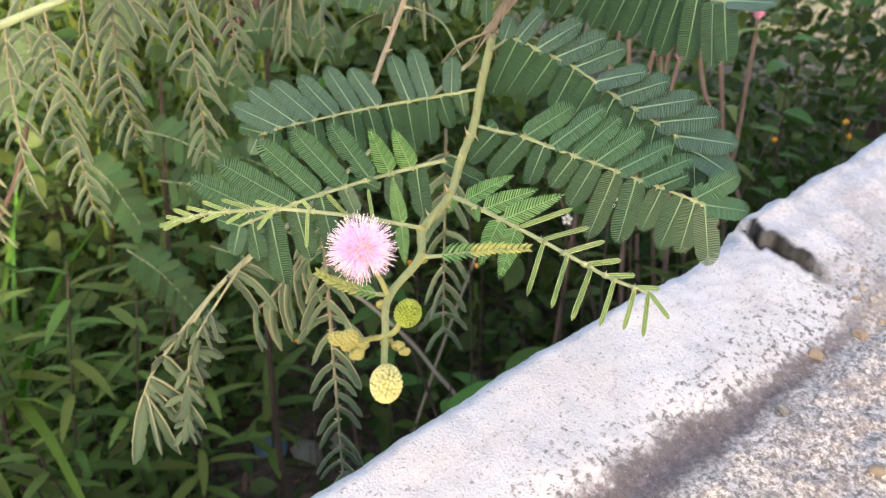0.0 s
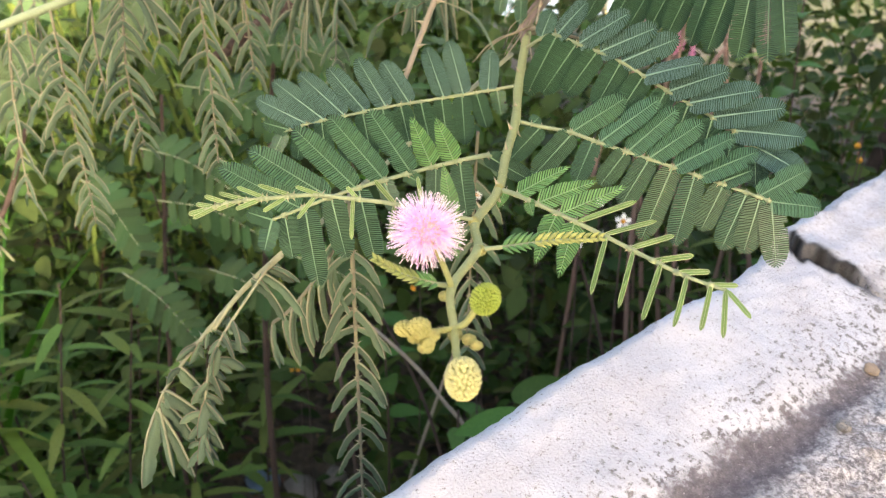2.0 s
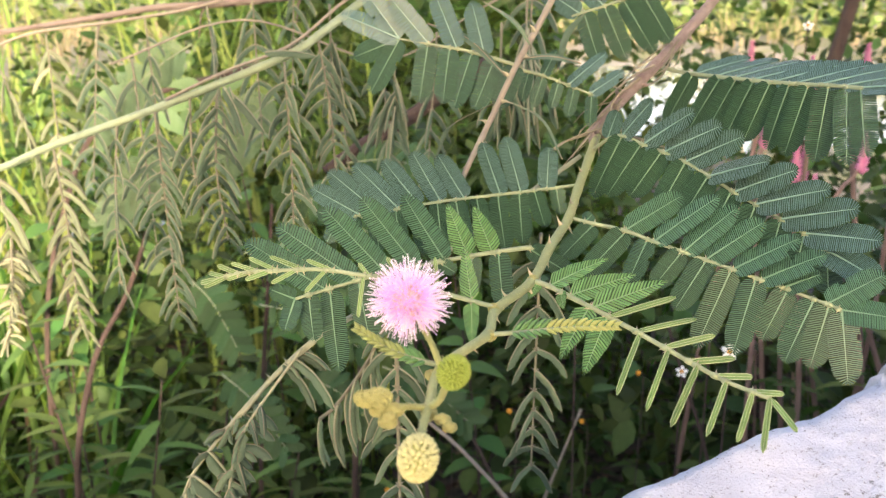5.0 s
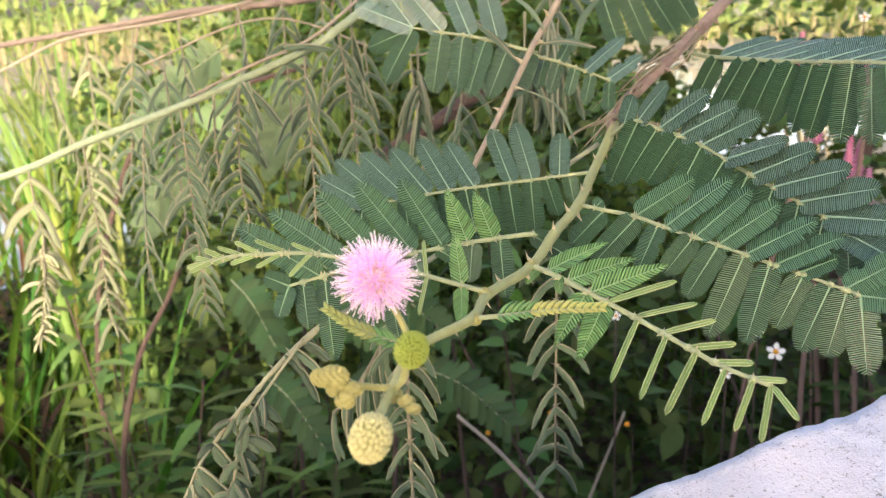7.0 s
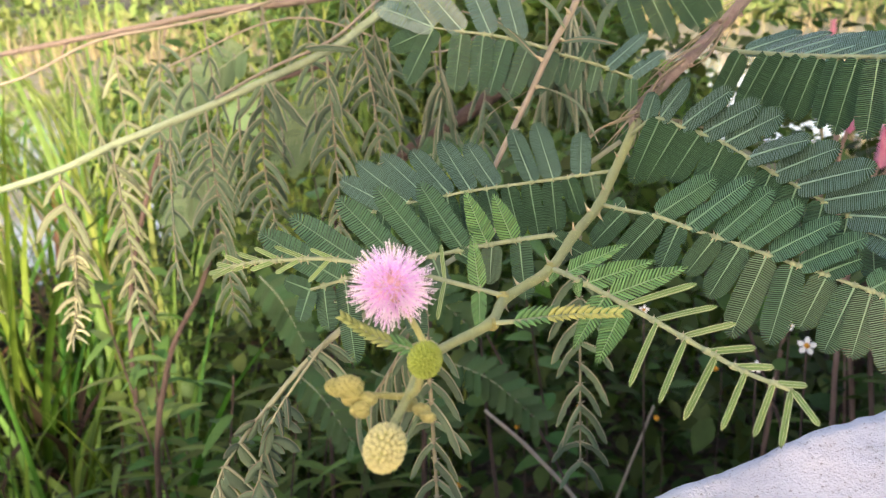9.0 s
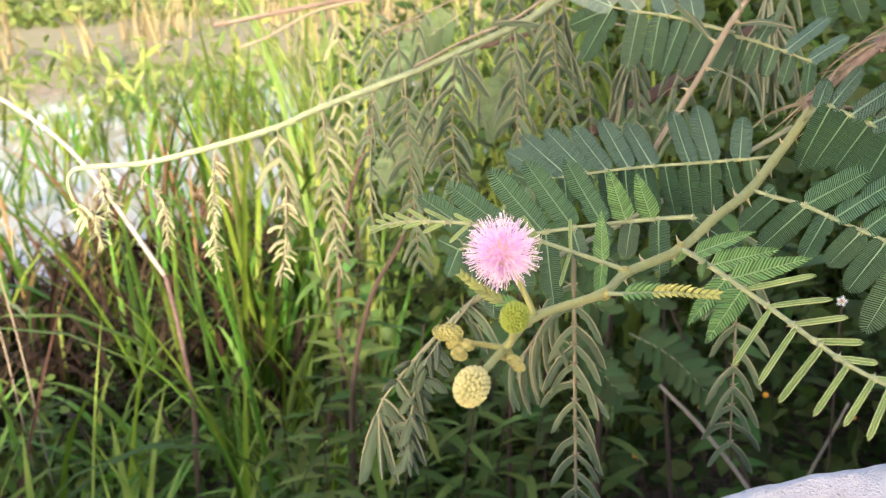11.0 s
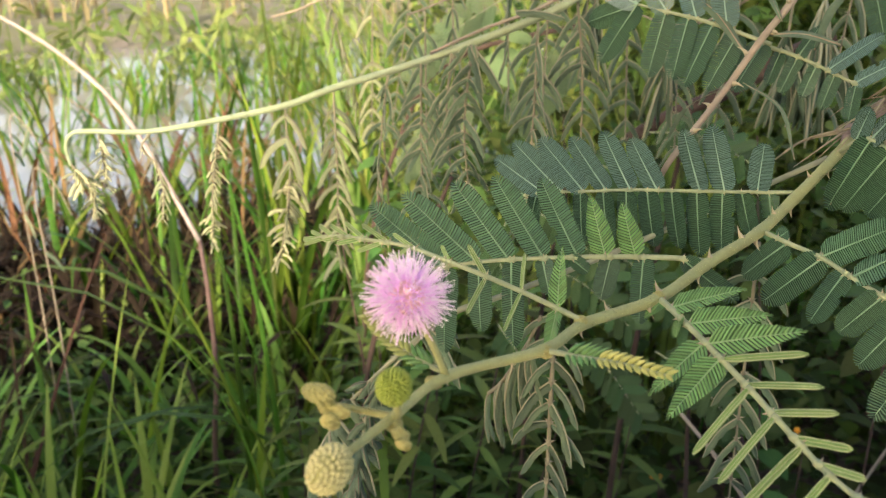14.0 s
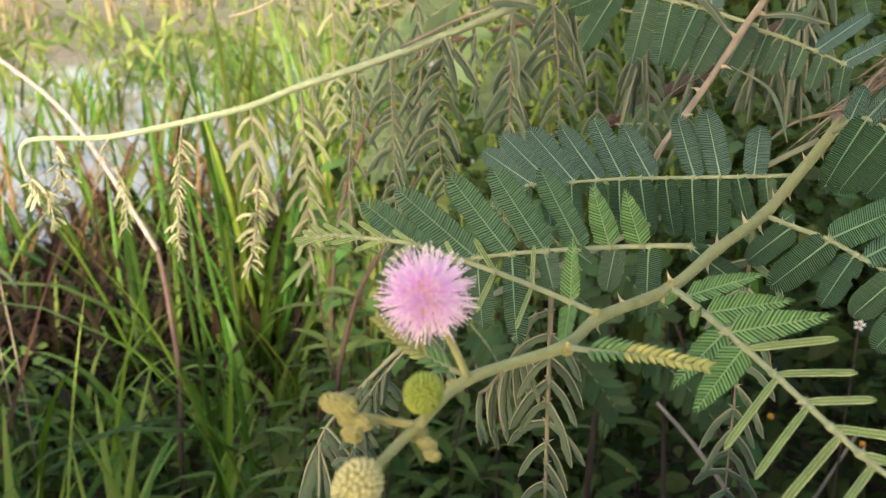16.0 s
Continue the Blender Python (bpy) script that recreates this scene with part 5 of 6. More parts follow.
def closed_leaf(parent, top, count, length, label, seed):
    """A withered leaf shut like a broom: long narrow pinnae hanging together from a short stalk."""
    r = random.Random(seed)
    top = Vector(top)
    g = Geo()
    line = spline([top + Vector((0, 0, 0.03)), top, top - Vector((0, 0, length * 0.35))], 10)
    g.tube(line, [0.0011 - 0.00006 * i for i in range(10)], 6, 0)
    leaf = part("withered_leaf", g, M_WILT_RIB, parent, label)
    for i in range(count):
        p, _ = along(line, r.uniform(0.45, 1.0))
        a = 2.4 * i + r.uniform(-0.4, 0.4)
        L = length * r.uniform(0.55, 0.95)
        part("pinna", WIDE[r.randrange(2)], None, leaf).matrix_basis = frame_matrix(p, (math.cos(a), math.sin(a), 0), (r.uniform(-0.08, 0.08), r.uniform(-0.08, 0.08), 1), L, L * 1.1)


for k, (x, y, z, n, L) in enumerate(((-0.113, 0.634, 0.890, 16, 0.052), (-0.019, 0.630, 0.930, 18, 0.075), (-0.036, 0.628, 0.906, 14, 0.055), (-0.150, 0.600, 0.918, 12, 0.050))):
    closed_leaf(back_old, (x, y, z), n, L, "withered leaf closed like a broom", 180 + k)
dead_branch = thing("dead_branch", "smooth pinkish-brown dead branch behind the withered leaves", "branch")
g = Geo()
line = spline([(-0.62, 0.74, 0.905), (-0.469, 0.840, 0.932), (-0.416, 0.871, 0.942), (-0.348, 0.904, 0.947), (-0.275, 0.932, 0.956), (-0.193, 0.956, 0.971), (-0.05, 0.99, 1.00)], 40)
g.tube(line, [0.0024 + 0.0034 * i / 39 + 0.0006 * noise.noise((i * 0.6, 5, 1)) for i in range(40)], 9, 0)
part("stem", g, M_DEAD_BARK, dead_branch)
for i in range(5):
    p, t = along(line, 0.15 + 0.16 * i)
    g = Geo()
    g.tube([p, p + Vector((-0.006, -0.002, -0.010)), p + Vector((-0.010, -0.003, -0.026 - 0.004 * i))], [0.0016, 0.0011, 0.0006], 6, 0)
    part("twig", g, M_DEAD_BARK, dead_branch)

# limp leaves under the flower
limp = thing("withered_branch", "thin withered branch with limp hanging leaves", "branch")
g = Geo()
g.tube(spline([(0.0200, 0.4900, 0.8690), (-0.0200, 0.4500, 0.8450), (-0.0500, 0.4150, 0.8280), (-0.0769, 0.3700, 0.8165), (-0.0900, 0.3540, 0.8110), (-0.1117, 0.3520, 0.7900), (-0.1220, 0.3440, 0.7770)], 40), [0.0013] * 30 + [0.0013 - 0.00004 * i for i in range(10)], 8, 0)
rr = random.Random(4)
pts = spline([(-0.0905, 0.3530, 0.8100), (-0.1117, 0.3520, 0.7900), (-0.1347, 0.3480, 0.7630), (-0.1484, 0.3450, 0.7440), (-0.1540, 0.3440, 0.7320)], 30)
g.tube(pts, [0.0012 - 0.00002 * i for i in range(30)], 7, 0)
for i in range(16):
    p, t = along(pts, 0.05 + 0.055 * i)
    u = t.orthogonal().normalized()
    u.rotate(Matrix.Rotation(rr.uniform(0, 6.283), 3, t))
    g.cone(p, p + u * 0.0042, 0.0008, 0, 4)
pts2 = spline([(-0.0950, 0.3490, 0.8080), (-0.1198, 0.3400, 0.7717), (-0.1278, 0.3400, 0.7470), (-0.1332, 0.3400, 0.7143)], 24)
g.tube(pts2, 0.0007, 6, 0)
part("stem", g, M_WILT_EDGE, limp, "thin prickly grey-tan stem")
for k, (p, az, L, arch) in enumerate((((-0.1540, 0.3440, 0.7325), 200, 0.054, 2), ((-0.1530, 0.3440, 0.7340), -20, 0.048, 2), ((-0.1484, 0.3450, 0.7440), 0, 0.052, 2), ((-0.1480, 0.3450, 0.7430), 170, 0.040, 2), ((-0.1400, 0.3465, 0.7560), 10, 0.045, 2), ((-0.1540, 0.3440, 0.7320), 60, 0.042, 0), ((-0.1520, 0.3440, 0.7350), -60, 0.044, 2), ((-0.1500, 0.3445, 0.7380), 20, 0.038, 0))):
    part("pinna", PLUMP[k % 3], None, limp, "folded grey-green leaflet").matrix_basis = frame_matrix(p, (math.cos(math.radians(az)), math.sin(math.radians(az)), 0), (0, 0, 1), L * 0.82, L * 0.95)
for i in range(44):
    s = 0.30 + 0.70 * i / 43
    p, t = along(pts2, s)
    a = rr.uniform(0, 6.283)
    L = rr.uniform(0.009, 0.019)
    part("pinna", CURLED[rr.randrange(3)], None, limp, "crumpled withered leaflet").matrix_basis = frame_matrix(p, (math.cos(a), math.sin(a), 0), (rr.uniform(-0.4, 0.4), rr.uniform(-0.4, 0.4), 1), L, L * 1.2)
for i in range(26):
    p, t = along(pts, 0.04 + 0.70 * rr.random())
    a, L = rr.uniform(0, 6.283), rr.uniform(0.006, 0.014)
    part("pinna", CURLED[rr.randrange(3)], None, limp, "crumpled withered leaflet").matrix_basis = frame_matrix(p, (math.cos(a), math.sin(a), rr.uniform(-0.3, 0.3)), (rr.uniform(-0.7, 0.7), rr.uniform(-0.7, 0.7), 1), L, L * 1.2)
for p, d, L in (((-0.100, 0.350, 0.803), (0.15, -0.2, -1), 0.030), ((-0.104, 0.350, 0.800), (-0.1, 0.1, -1), 0.028), ((-0.094, 0.350, 0.806), (0.5, -0.3, -1), 0.014)):
    part("pinna", WILT[0], None, limp, "folded withered leaflet").matrix_basis = frame_matrix(p, Vector((0.1, -0.95, 0)).cross(Vector(d)), -Vector(d), L, L * 1.3)
hanging_leaf(limp, (-0.0642, 0.3960, 0.8220), 0.205, 17, 0.031, 8, WILTED, WILT, seed=200, lean=(-0.001, 0.012), taper=0.35, r0=0.0013)
# slanting leaf beside it whose leaflets hang straight down
g = Geo()
d1 = spline([(-0.0700, 0.3950, 0.8000), (-0.0800, 0.4000, 0.7790), (-0.1000, 0.4150, 0.7480), (-0.1130, 0.4250, 0.7330)], 14)
g.tube(d1, 0.0010, 6, 0)
slant_leaf = part("withered_leaf", g, M_WILT_RIB, limp, WILTED)
for i in range(7):
    p, t = along(d1, 0.16 + 0.84 * i / 6)
    for k in range(1 if i % 2 else 2):
        L, turn = rr.uniform(0.030, 0.040), math.radians(rr.uniform(26, 42))
        side = Vector((math.cos(0.2 + 0.8 * k + rr.uniform(-0.2, 0.2)), 0.5 * k, 0)).normalized()
        part("pinna", WIDE[1 + k], None, slant_leaf).matrix_basis = frame_matrix(p, -math.cos(turn) * side - Vector((0, 0, math.sin(turn))), Vector((0, 0, math.cos(turn))) - math.sin(turn) * side, L, L * 1.2)
hanging_leaf(limp, (0.0010, 0.4700, 0.8300), 0.165, 11, 0.034, 15, WILTED, WILT, seed=201, lean=(-0.002, 0.035), taper=0.3)

# tan thorny stick and dry folded leaflets above the upper leaf
stick = thing("dry_stick", "dry tan thorny stick standing among leaves", "stick")
g = Geo()
sl = spline([(-0.0420, 0.4480, 0.8560), (-0.0376, 0.4500, 0.8675), (-0.0262, 0.4720, 0.8935), (-0.0150, 0.4850, 0.9190), (-0.0030, 0.4960, 0.9420), (0.03, 0.52, 1.01)], 30)
g.tube(sl, [0.0013 + 0.0006 * i / 29 for i in range(30)], 8, 0)
part("stem", g, M_STICK, stick)
for i in range(12):
    thorn(stick, sl, 0.08 + 0.075 * i, 70 + 175 * (i % 2) + 20 * i, 0.0055, 0.0015)
for k, (pts, w) in enumerate(((((-0.0664, 0.5045, 0.9380), (-0.0439, 0.4973, 0.9307), (-0.0213, 0.4861, 0.9118)), 0.0030), (((-0.0124, 0.4895, 0.9208), (0.002, 0.4865, 0.9222), (0.0180, 0.4846, 0.9191)), 0.0028), (((-0.0638, 0.5146, 0.8608), (-0.0560, 0.5200, 0.8790), (-0.0288, 0.4962, 0.8958)), 0.0015), (((-0.0209, 0.4869, 0.8989), (-0.0010, 0.4800, 0.8900), (0.0107, 0.4675, 0.8710)), 0.0010), (((-0.0350, 0.4950, 0.9500), (-0.0180, 0.4900, 0.9400), (-0.0080, 0.4880, 0.9270)), 0.0018), (((0.0200, 0.5000, 0.9450), (0.0100, 0.4980, 0.9330), (0.0060, 0.4950, 0.9150)), 0.0019))):
    g = Geo()
    line = spline(pts, 14)
    rows = []
    for i, q in enumerate(line):
        u = math.sin(math.pi * (i + 0.35) / 13.7) ** 0.6
        sidev = Vector((0.25, -0.5, 0.8)).cross(line[min(i + 1, 13)] - line[max(i - 1, 0)]).normalized()
        rows += [q - sidev * w * u, q + Vector((0, -1, -0.3)) * w * u * 0.7, q + sidev * w * u]
    g.add(rows, [(i * 3 + k2, i * 3 + k2 + 1, i * 3 + k2 + 4, i * 3 + k2 + 3) for i in range(13) for k2 in range(2)], 0)
    g.tube(line, w * 0.22, 5, 1)
    tagged(part("dry_leaflet", g, [M_WILT, M_DRY]), "folded dry leaflet caught among the stems", "leaf", "dry leaflets by the fork")

# ---- vegetation behind ----
bush = thing("mimosa_bush", "shaded mimosa bush with dark feathery leaves", "shrub", at=(0, 0, 0))
for k, (a, b, c, rad) in enumerate((((-0.26, 1.02, -0.20), (-0.25, 0.99, 0.35), (-0.20, 0.97, 0.80), 0.006), ((-0.40, 1.05, -0.20), (-0.38, 0.98, 0.30), (-0.33, 0.95, 0.72), 0.005), ((-0.10, 1.00, -0.20), (-0.15, 0.97, 0.35), (-0.16, 0.95, 0.57), 0.004))):
    g = Geo()
    g.tube(spline([a, b, c], 20), [rad * (1 - 0.6 * i / 19) for i in range(20)], 8, 0)
    part("stem", g, M_BARK, bush, "thin dark stem")
rr = random.Random(12)
for k, (x0, y0, z0, x1, y1, z1) in enumerate(((-0.31, 0.94, 0.735, -0.19, 0.89, 0.700), (-0.36, 0.93, 0.665, -0.235, 0.88, 0.625), (-0.345, 0.93, 0.600, -0.215, 0.90, 0.565), (-0.40, 0.93, 0.505, -0.30, 0.87, 0.445), (-0.27, 0.95, 0.63, -0.16, 0.92, 0.575), (-0.24, 0.96, 0.77, -0.12, 0.93, 0.76), (-0.44, 0.95, 0.62, -0.36, 0.89, 0.56), (-0.30, 0.95, 0.50, -0.20, 0.92, 0.45), (-0.20, 0.95, 0.52, -0.09, 0.92, 0.47))):
    a, b = Vector((x0, y0, z0)), Vector((x1, y1, z1))
    nn = Vector((rr.uniform(-0.2, 0.2), -0.75, 0.65))
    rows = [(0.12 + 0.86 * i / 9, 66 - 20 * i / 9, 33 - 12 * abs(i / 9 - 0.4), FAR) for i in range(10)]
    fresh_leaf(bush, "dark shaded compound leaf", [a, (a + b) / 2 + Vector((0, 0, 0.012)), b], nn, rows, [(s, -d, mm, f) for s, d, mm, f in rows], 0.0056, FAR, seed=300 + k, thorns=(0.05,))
for k, (a, b) in enumerate((((-0.372, 0.86, 0.907), (-0.470, 0.84, 0.820)), ((-0.405, 0.87, 0.790), (-0.480, 0.85, 0.720)), ((-0.300, 0.90, 0.850), (-0.345, 0.87, 0.790)))):
    a, b = Vector(a), Vector(b)
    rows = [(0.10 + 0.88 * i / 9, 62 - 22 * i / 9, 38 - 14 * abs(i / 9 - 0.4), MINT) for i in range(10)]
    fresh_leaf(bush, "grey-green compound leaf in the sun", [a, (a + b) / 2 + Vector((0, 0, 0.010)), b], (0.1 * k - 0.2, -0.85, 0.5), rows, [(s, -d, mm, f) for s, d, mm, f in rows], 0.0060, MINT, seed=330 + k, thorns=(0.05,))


def herb(place, height, leaves, size, label, mat, seed, spread=0.5):
    """An upright herb: a stem and pointed leaves in rising whorls, each a part."""
    r = random.Random(seed)
    root = thing("herb", label, "plant", "herbs by the pond")
    base = Vector(place)
    g = Geo()
    line = spline([base, base + Vector((r.uniform(-0.03, 0.03), r.uniform(-0.03, 0.03), height * 0.5)), base + Vector((r.uniform(-0.06, 0.06), r.uniform(-0.06, 0.04), height))], 16)
    g.tube(line, [0.0026 - 0.0014 * i / 15 for i in range(16)], 6, 0)
    part("stem", g, M_BARK, root, "thin brown stem")
    me = LANCE_MESH[mat]
    for i in range(leaves):
        s = 0.35 + 0.65 * i / leaves
        p, _ = along(line, s)
        a = i * 2.4 + r.uniform(-0.4, 0.4)
        d = Vector((math.cos(a), math.sin(a), r.uniform(-0.35, 0.45)))
        L = size * r.uniform(0.7, 1.2) * (1.1 - 0.3 * s)
        part("leaf", me, None, root).matrix_basis = frame_matrix(p, d, Vector((0, 0, 1)) + 0.3 * Vector((r.uniform(-1, 1), r.uniform(-1, 1), 0)), L, L)


def lance_mesh(mat, wide=0.11, droop=0.25, tooth=0.012):
    g, n = Geo(), 14
    pts = []
    for i in range(n + 1):
        u = i / n
        w = wide * math.sin(math.pi * min(1, u * 0.97 + 0.03) ** 0.8) ** 0.8 + 0.004 + (tooth if i % 2 else 0)
        z = 0.06 * math.sin(u * 2) - droop * u * u
        pts += [(u, -w, z + 0.22 * w), (u, 0, z), (u, w, z + 0.22 * w)]
    g.add(pts, [(i * 3 + j, i * 3 + j + 1, i * 3 + j + 4, i * 3 + j + 3) for i in range(n) for j in range(2)])
    g.tube([(i / n, 0, pts[i * 3 + 1][2] - 0.004) for i in range(n + 1)], 0.008, 4, 0)
    return g.mesh("leaf", [mat])


LANCE_MESH = {M_HERB_PALE: lance_mesh(M_HERB_PALE, 0.088), M_BROAD: lance_mesh(M_BROAD, 0.26, 0.3, 0.006)}
rr = random.Random(5)
for k, (x, y, h) in enumerate(((-0.50, 0.90, 0.72), (-0.44, 0.92, 0.66), (-0.53, 0.98, 0.60), (-0.42, 1.05, 0.74), (-0.58, 0.95, 0.82), (-0.34, 0.93, 0.60), (-0.64, 1.02, 0.70), (-0.48, 1.10, 0.70), (-0.30, 1.08, 0.62), (-0.56, 0.86, 0.48), (-0.70, 0.98, 0.46), (-0.62, 0.88, 0.56), (-0.74, 0.92, 0.50), (-0.66, 0.82, 0.42), (-0.80, 1.02, 0.55), (-0.47, 0.82, 0.52))):
    herb((x, y, ground_height(x, y) - 0.02), h, 26, 0.088, "upright herb with narrow pointed grey-green leaves", M_HERB_PALE, 400 + k)
for k, (x, y, h) in enumerate(((-0.68, 1.14, 0.90), (-0.74, 1.05, 0.78), (-0.46, 1.28, 0.92), (0.10, 1.00, 0.46), (0.02, 0.80, 0.60), (0.56, 1.35, 1.00), (0.46, 1.55, 0.95), (-0.10, 1.15, 0.95))):
    herb((x, y, ground_height(x, y) - 0.02), h, 16, 0.062, "herb with broad soft green leaves", M_BROAD, 430 + k)


def scatter(n, seed, x0, x1, y0, y1, keep):
    r, out = random.Random(seed), []
    while len(out) < n:
        x, y = r.uniform(x0, x1), r.uniform(y0, y1)
        if keep(x, y):
            out.append((x, y))
    return out


def clear_of_wall(x, y):
    return (Vector((x, y, 0)) - Vector((0.1, 0.4215, 0))).dot(ACROSS) < -0.05


rr = np.random.RandomState(3)
# brighter copy of the herb leaf, with missing light put into the colour
M_HERB_LIT = material("lit_herb_leaf", (0.135, 0.230, 0.066), (0.090, 0.165, 0.046), 0.5, 20, through_light=0.35, vary=0.45, island=True, spec=0.16)
# low leafy cover
pts = scatter(13000, 21, -2.6, 1.9, 0.75, 3.2, lambda x, y: clear_of_wall(x, y) and pond_depth(x, y) < -0.1 and math.hypot(x, y) > 0.95 and noise.noise((x * 2.1, y * 2.1, 8)) > -0.25)
cent = [(x, y, ground_height(x, y) + 0.02 + abs(rr.normal(0, 0.13)) * (1.0 if x > -0.6 else 0.5)) for x, y in pts]
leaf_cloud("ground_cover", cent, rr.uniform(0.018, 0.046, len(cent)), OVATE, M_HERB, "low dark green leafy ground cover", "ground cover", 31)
pts = scatter(18500, 22, -1.8, 2.4, 1.25, 3.4, lambda x, y: clear_of_wall(x, y) and math.degrees(math.atan2(-x, y)) < 36)
cent = [(x, y, ground_height(x, y) + rr.uniform(0.05, (0.35 + 0.30 * y) * (1.0 if -x / y > -0.05 else 0.93))) for x, y in pts]
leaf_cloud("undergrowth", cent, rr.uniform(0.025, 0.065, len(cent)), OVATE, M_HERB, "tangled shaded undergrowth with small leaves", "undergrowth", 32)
pts = scatter(13000, 24, -2.2, 5.0, 3.0, 5.2, lambda x, y: clear_of_wall(x, y) and -3 < math.degrees(math.atan2(-x, y)) < 24)
cent = [(x, y, ground_height(x, y) + rr.uniform(0.0, 0.72 if x > -0.1 else 1.3)) for x, y in pts]
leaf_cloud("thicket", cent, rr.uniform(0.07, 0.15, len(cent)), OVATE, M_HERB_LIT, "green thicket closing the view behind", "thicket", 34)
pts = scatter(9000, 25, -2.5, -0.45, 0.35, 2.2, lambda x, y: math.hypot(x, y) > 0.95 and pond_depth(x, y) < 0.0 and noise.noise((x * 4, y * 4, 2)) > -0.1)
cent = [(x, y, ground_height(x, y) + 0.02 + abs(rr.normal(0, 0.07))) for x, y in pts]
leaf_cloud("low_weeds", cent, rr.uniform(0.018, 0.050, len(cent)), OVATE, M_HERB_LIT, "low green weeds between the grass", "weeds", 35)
pts = scatter(3200, 23, -1.8, 1.6, 0.7, 2.8, lambda x, y: clear_of_wall(x, y) and pond_depth(x, y) < -0.1)
cent = [(x, y, ground_height(x, y) + 0.006) for x, y in pts]
leaf_cloud("leaf_litter", cent, rr.uniform(0.02, 0.06, len(cent)), LANCE, M_LITTER, "brown fallen leaves on the soil", "leaf litter", 33, flat=0.25)


def grass(name, n, seed, box, keep, h, w, lean, sag, mat, label, tuft=9, spread=0.035):
    r = np.random.RandomState(seed)
    pts = []
    for x, y in scatter(-(-n // tuft), seed, *box, keep):
        size = spread * (1 + 0.25 * math.hypot(x, y))
        pts += [(x + r.normal(0, size), y + r.normal(0, size)) for _ in range(tuft)]
    pts = pts[:n]
    roots = [(x, y, ground_height(x, y) - 0.02) for x, y in pts]
    return blades(name, roots, r.uniform(*h, n), r.uniform(*w, n), lean, mat, label, seed, sag)


bearing = lambda x, y: math.degrees(math.atan2(-x, y))
on_land = lambda x, y: pond_depth(x, y) < 0.05 and math.hypot(x, y) > 1.05
clumpy = lambda x, y: noise.noise((x * 3.0, y * 3.0, 5)) > -0.05
M_BANK = material("bank_grass_blade", (0.26, 0.225, 0.145), (0.17, 0.155, 0.085), 0.7, 5, through_light=0.2, vary=0.4, island=True, spec=0.16)
M_REED = material("reed_blade", (0.215, 0.300, 0.085), (0.130, 0.195, 0.048), 0.5, 6, through_light=0.40, vary=0.55, island=True, glow_tint=(1.35, 1.45, 0.75), spec=0.16)
# grass copy coloured brighter to offset the shade these blades stand in
M_GRASS_LIT = material("lit_grass_blade", (0.225, 0.370, 0.090), (0.140, 0.250, 0.058), 0.45, 6, through_light=0.38, vary=0.55, island=True, glow_tint=(1.5, 1.6, 0.5), spec=0.16)
grass("tall_grass", 62, 41, (-1.6, -0.35, 1.0, 2.2), lambda x, y: on_land(x, y) and clumpy(x, y) and math.hypot(x, y) > 1.25 and 34 < bearing(x, y) < 48, (0.45, 1.10), (0.011, 0.024), 0.22, 0.55, M_GRASS, "tall bright green grass by the pond")
grass("short_grass", 260, 42, (-2.2, -0.5, 0.4, 1.8), lambda x, y: on_land(x, y) and 1.08 < math.hypot(x, y) < 1.95 and bearing(x, y) > 36, (0.20, 0.46), (0.012, 0.027), 0.40, 0.8, M_GRASS_LIT, "short green grass on the bank")
grass("pond_reeds", 1000, 43, (-7.5, 1.0, 1.0, 8.0), lambda x, y: pond_depth(x, y) > -0.3 and bearing(x, y) > 24 and noise.noise((x * 1.3, y * 1.3, 2)) > -0.1 and (math.hypot(x, y) > 3.6 or noise.noise((x * 3, y * 3, 6)) > -0.2), (0.5, 1.15), (0.018, 0.040), 0.20, 0.45, M_GRASS, "green reeds standing in the pond")
grass("dry_reeds", 45, 44, (-4.0, 0.3, 0.8, 5.0), lambda x, y: math.hypot(x, y) > 1.3 and bearing(x, y) > 30 and pond_depth(x, y) > -1.6, (0.4, 1.0), (0.006, 0.014), 0.25, 0.6, M_STRAW, "dry straw-coloured grass among the reeds")
grass("bank_grass", 1500, 45, (-14, 8, 5.0, 22.0), lambda x, y: pond_depth(x, y) < 0.1, (0.4, 1.2), (0.02, 0.05), 0.15, 0.3, M_BANK, "dry grass on the far bank")
grass("left_grass", 14, 46, (-0.85, -0.52, 0.95, 1.35), lambda x, y: math.hypot(x, y) > 1.1 and bearing(x, y) > 28, (0.7, 1.15), (0.007, 0.012), 0.12, 0.30, M_GRASS, "tall bright grass behind the bush")
grass("back_grass", 120, 47, (-0.4, 0.9, 1.8, 3.4), lambda x, y: True, (0.5, 1.05), (0.006, 0.012), 0.12, 0.3, M_GRASS, "grass behind the leaves")
M_TWIG = material("dead_weed_stem", (0.17, 0.115, 0.085), (0.28, 0.21, 0.15), 0.8, 8, vary=0.4, island=True)
grass("dead_stems", 36, 48, (-0.9, 1.6, 1.05, 3.2), lambda x, y: clear_of_wall(x, y) and bearing(x, y) < 32, (0.4, 1.15), (0.004, 0.009), 0.14, 0.15, M_TWIG, "thin brown dead weed stems")
# brown thatch taken near black to stand for shade under the reeds
M_THATCH = material("shade_dark_thatch", (0.036, 0.025, 0.015), (0.021, 0.015, 0.010), 0.85, 10, vary=0.5, island=True, spec=0.16)
M_BROWN_GRASS = material("withered_grass", (0.095, 0.060, 0.034), (0.060, 0.040, 0.024), 0.75, 10, through_light=0.2, vary=0.5, island=True, spec=0.16)
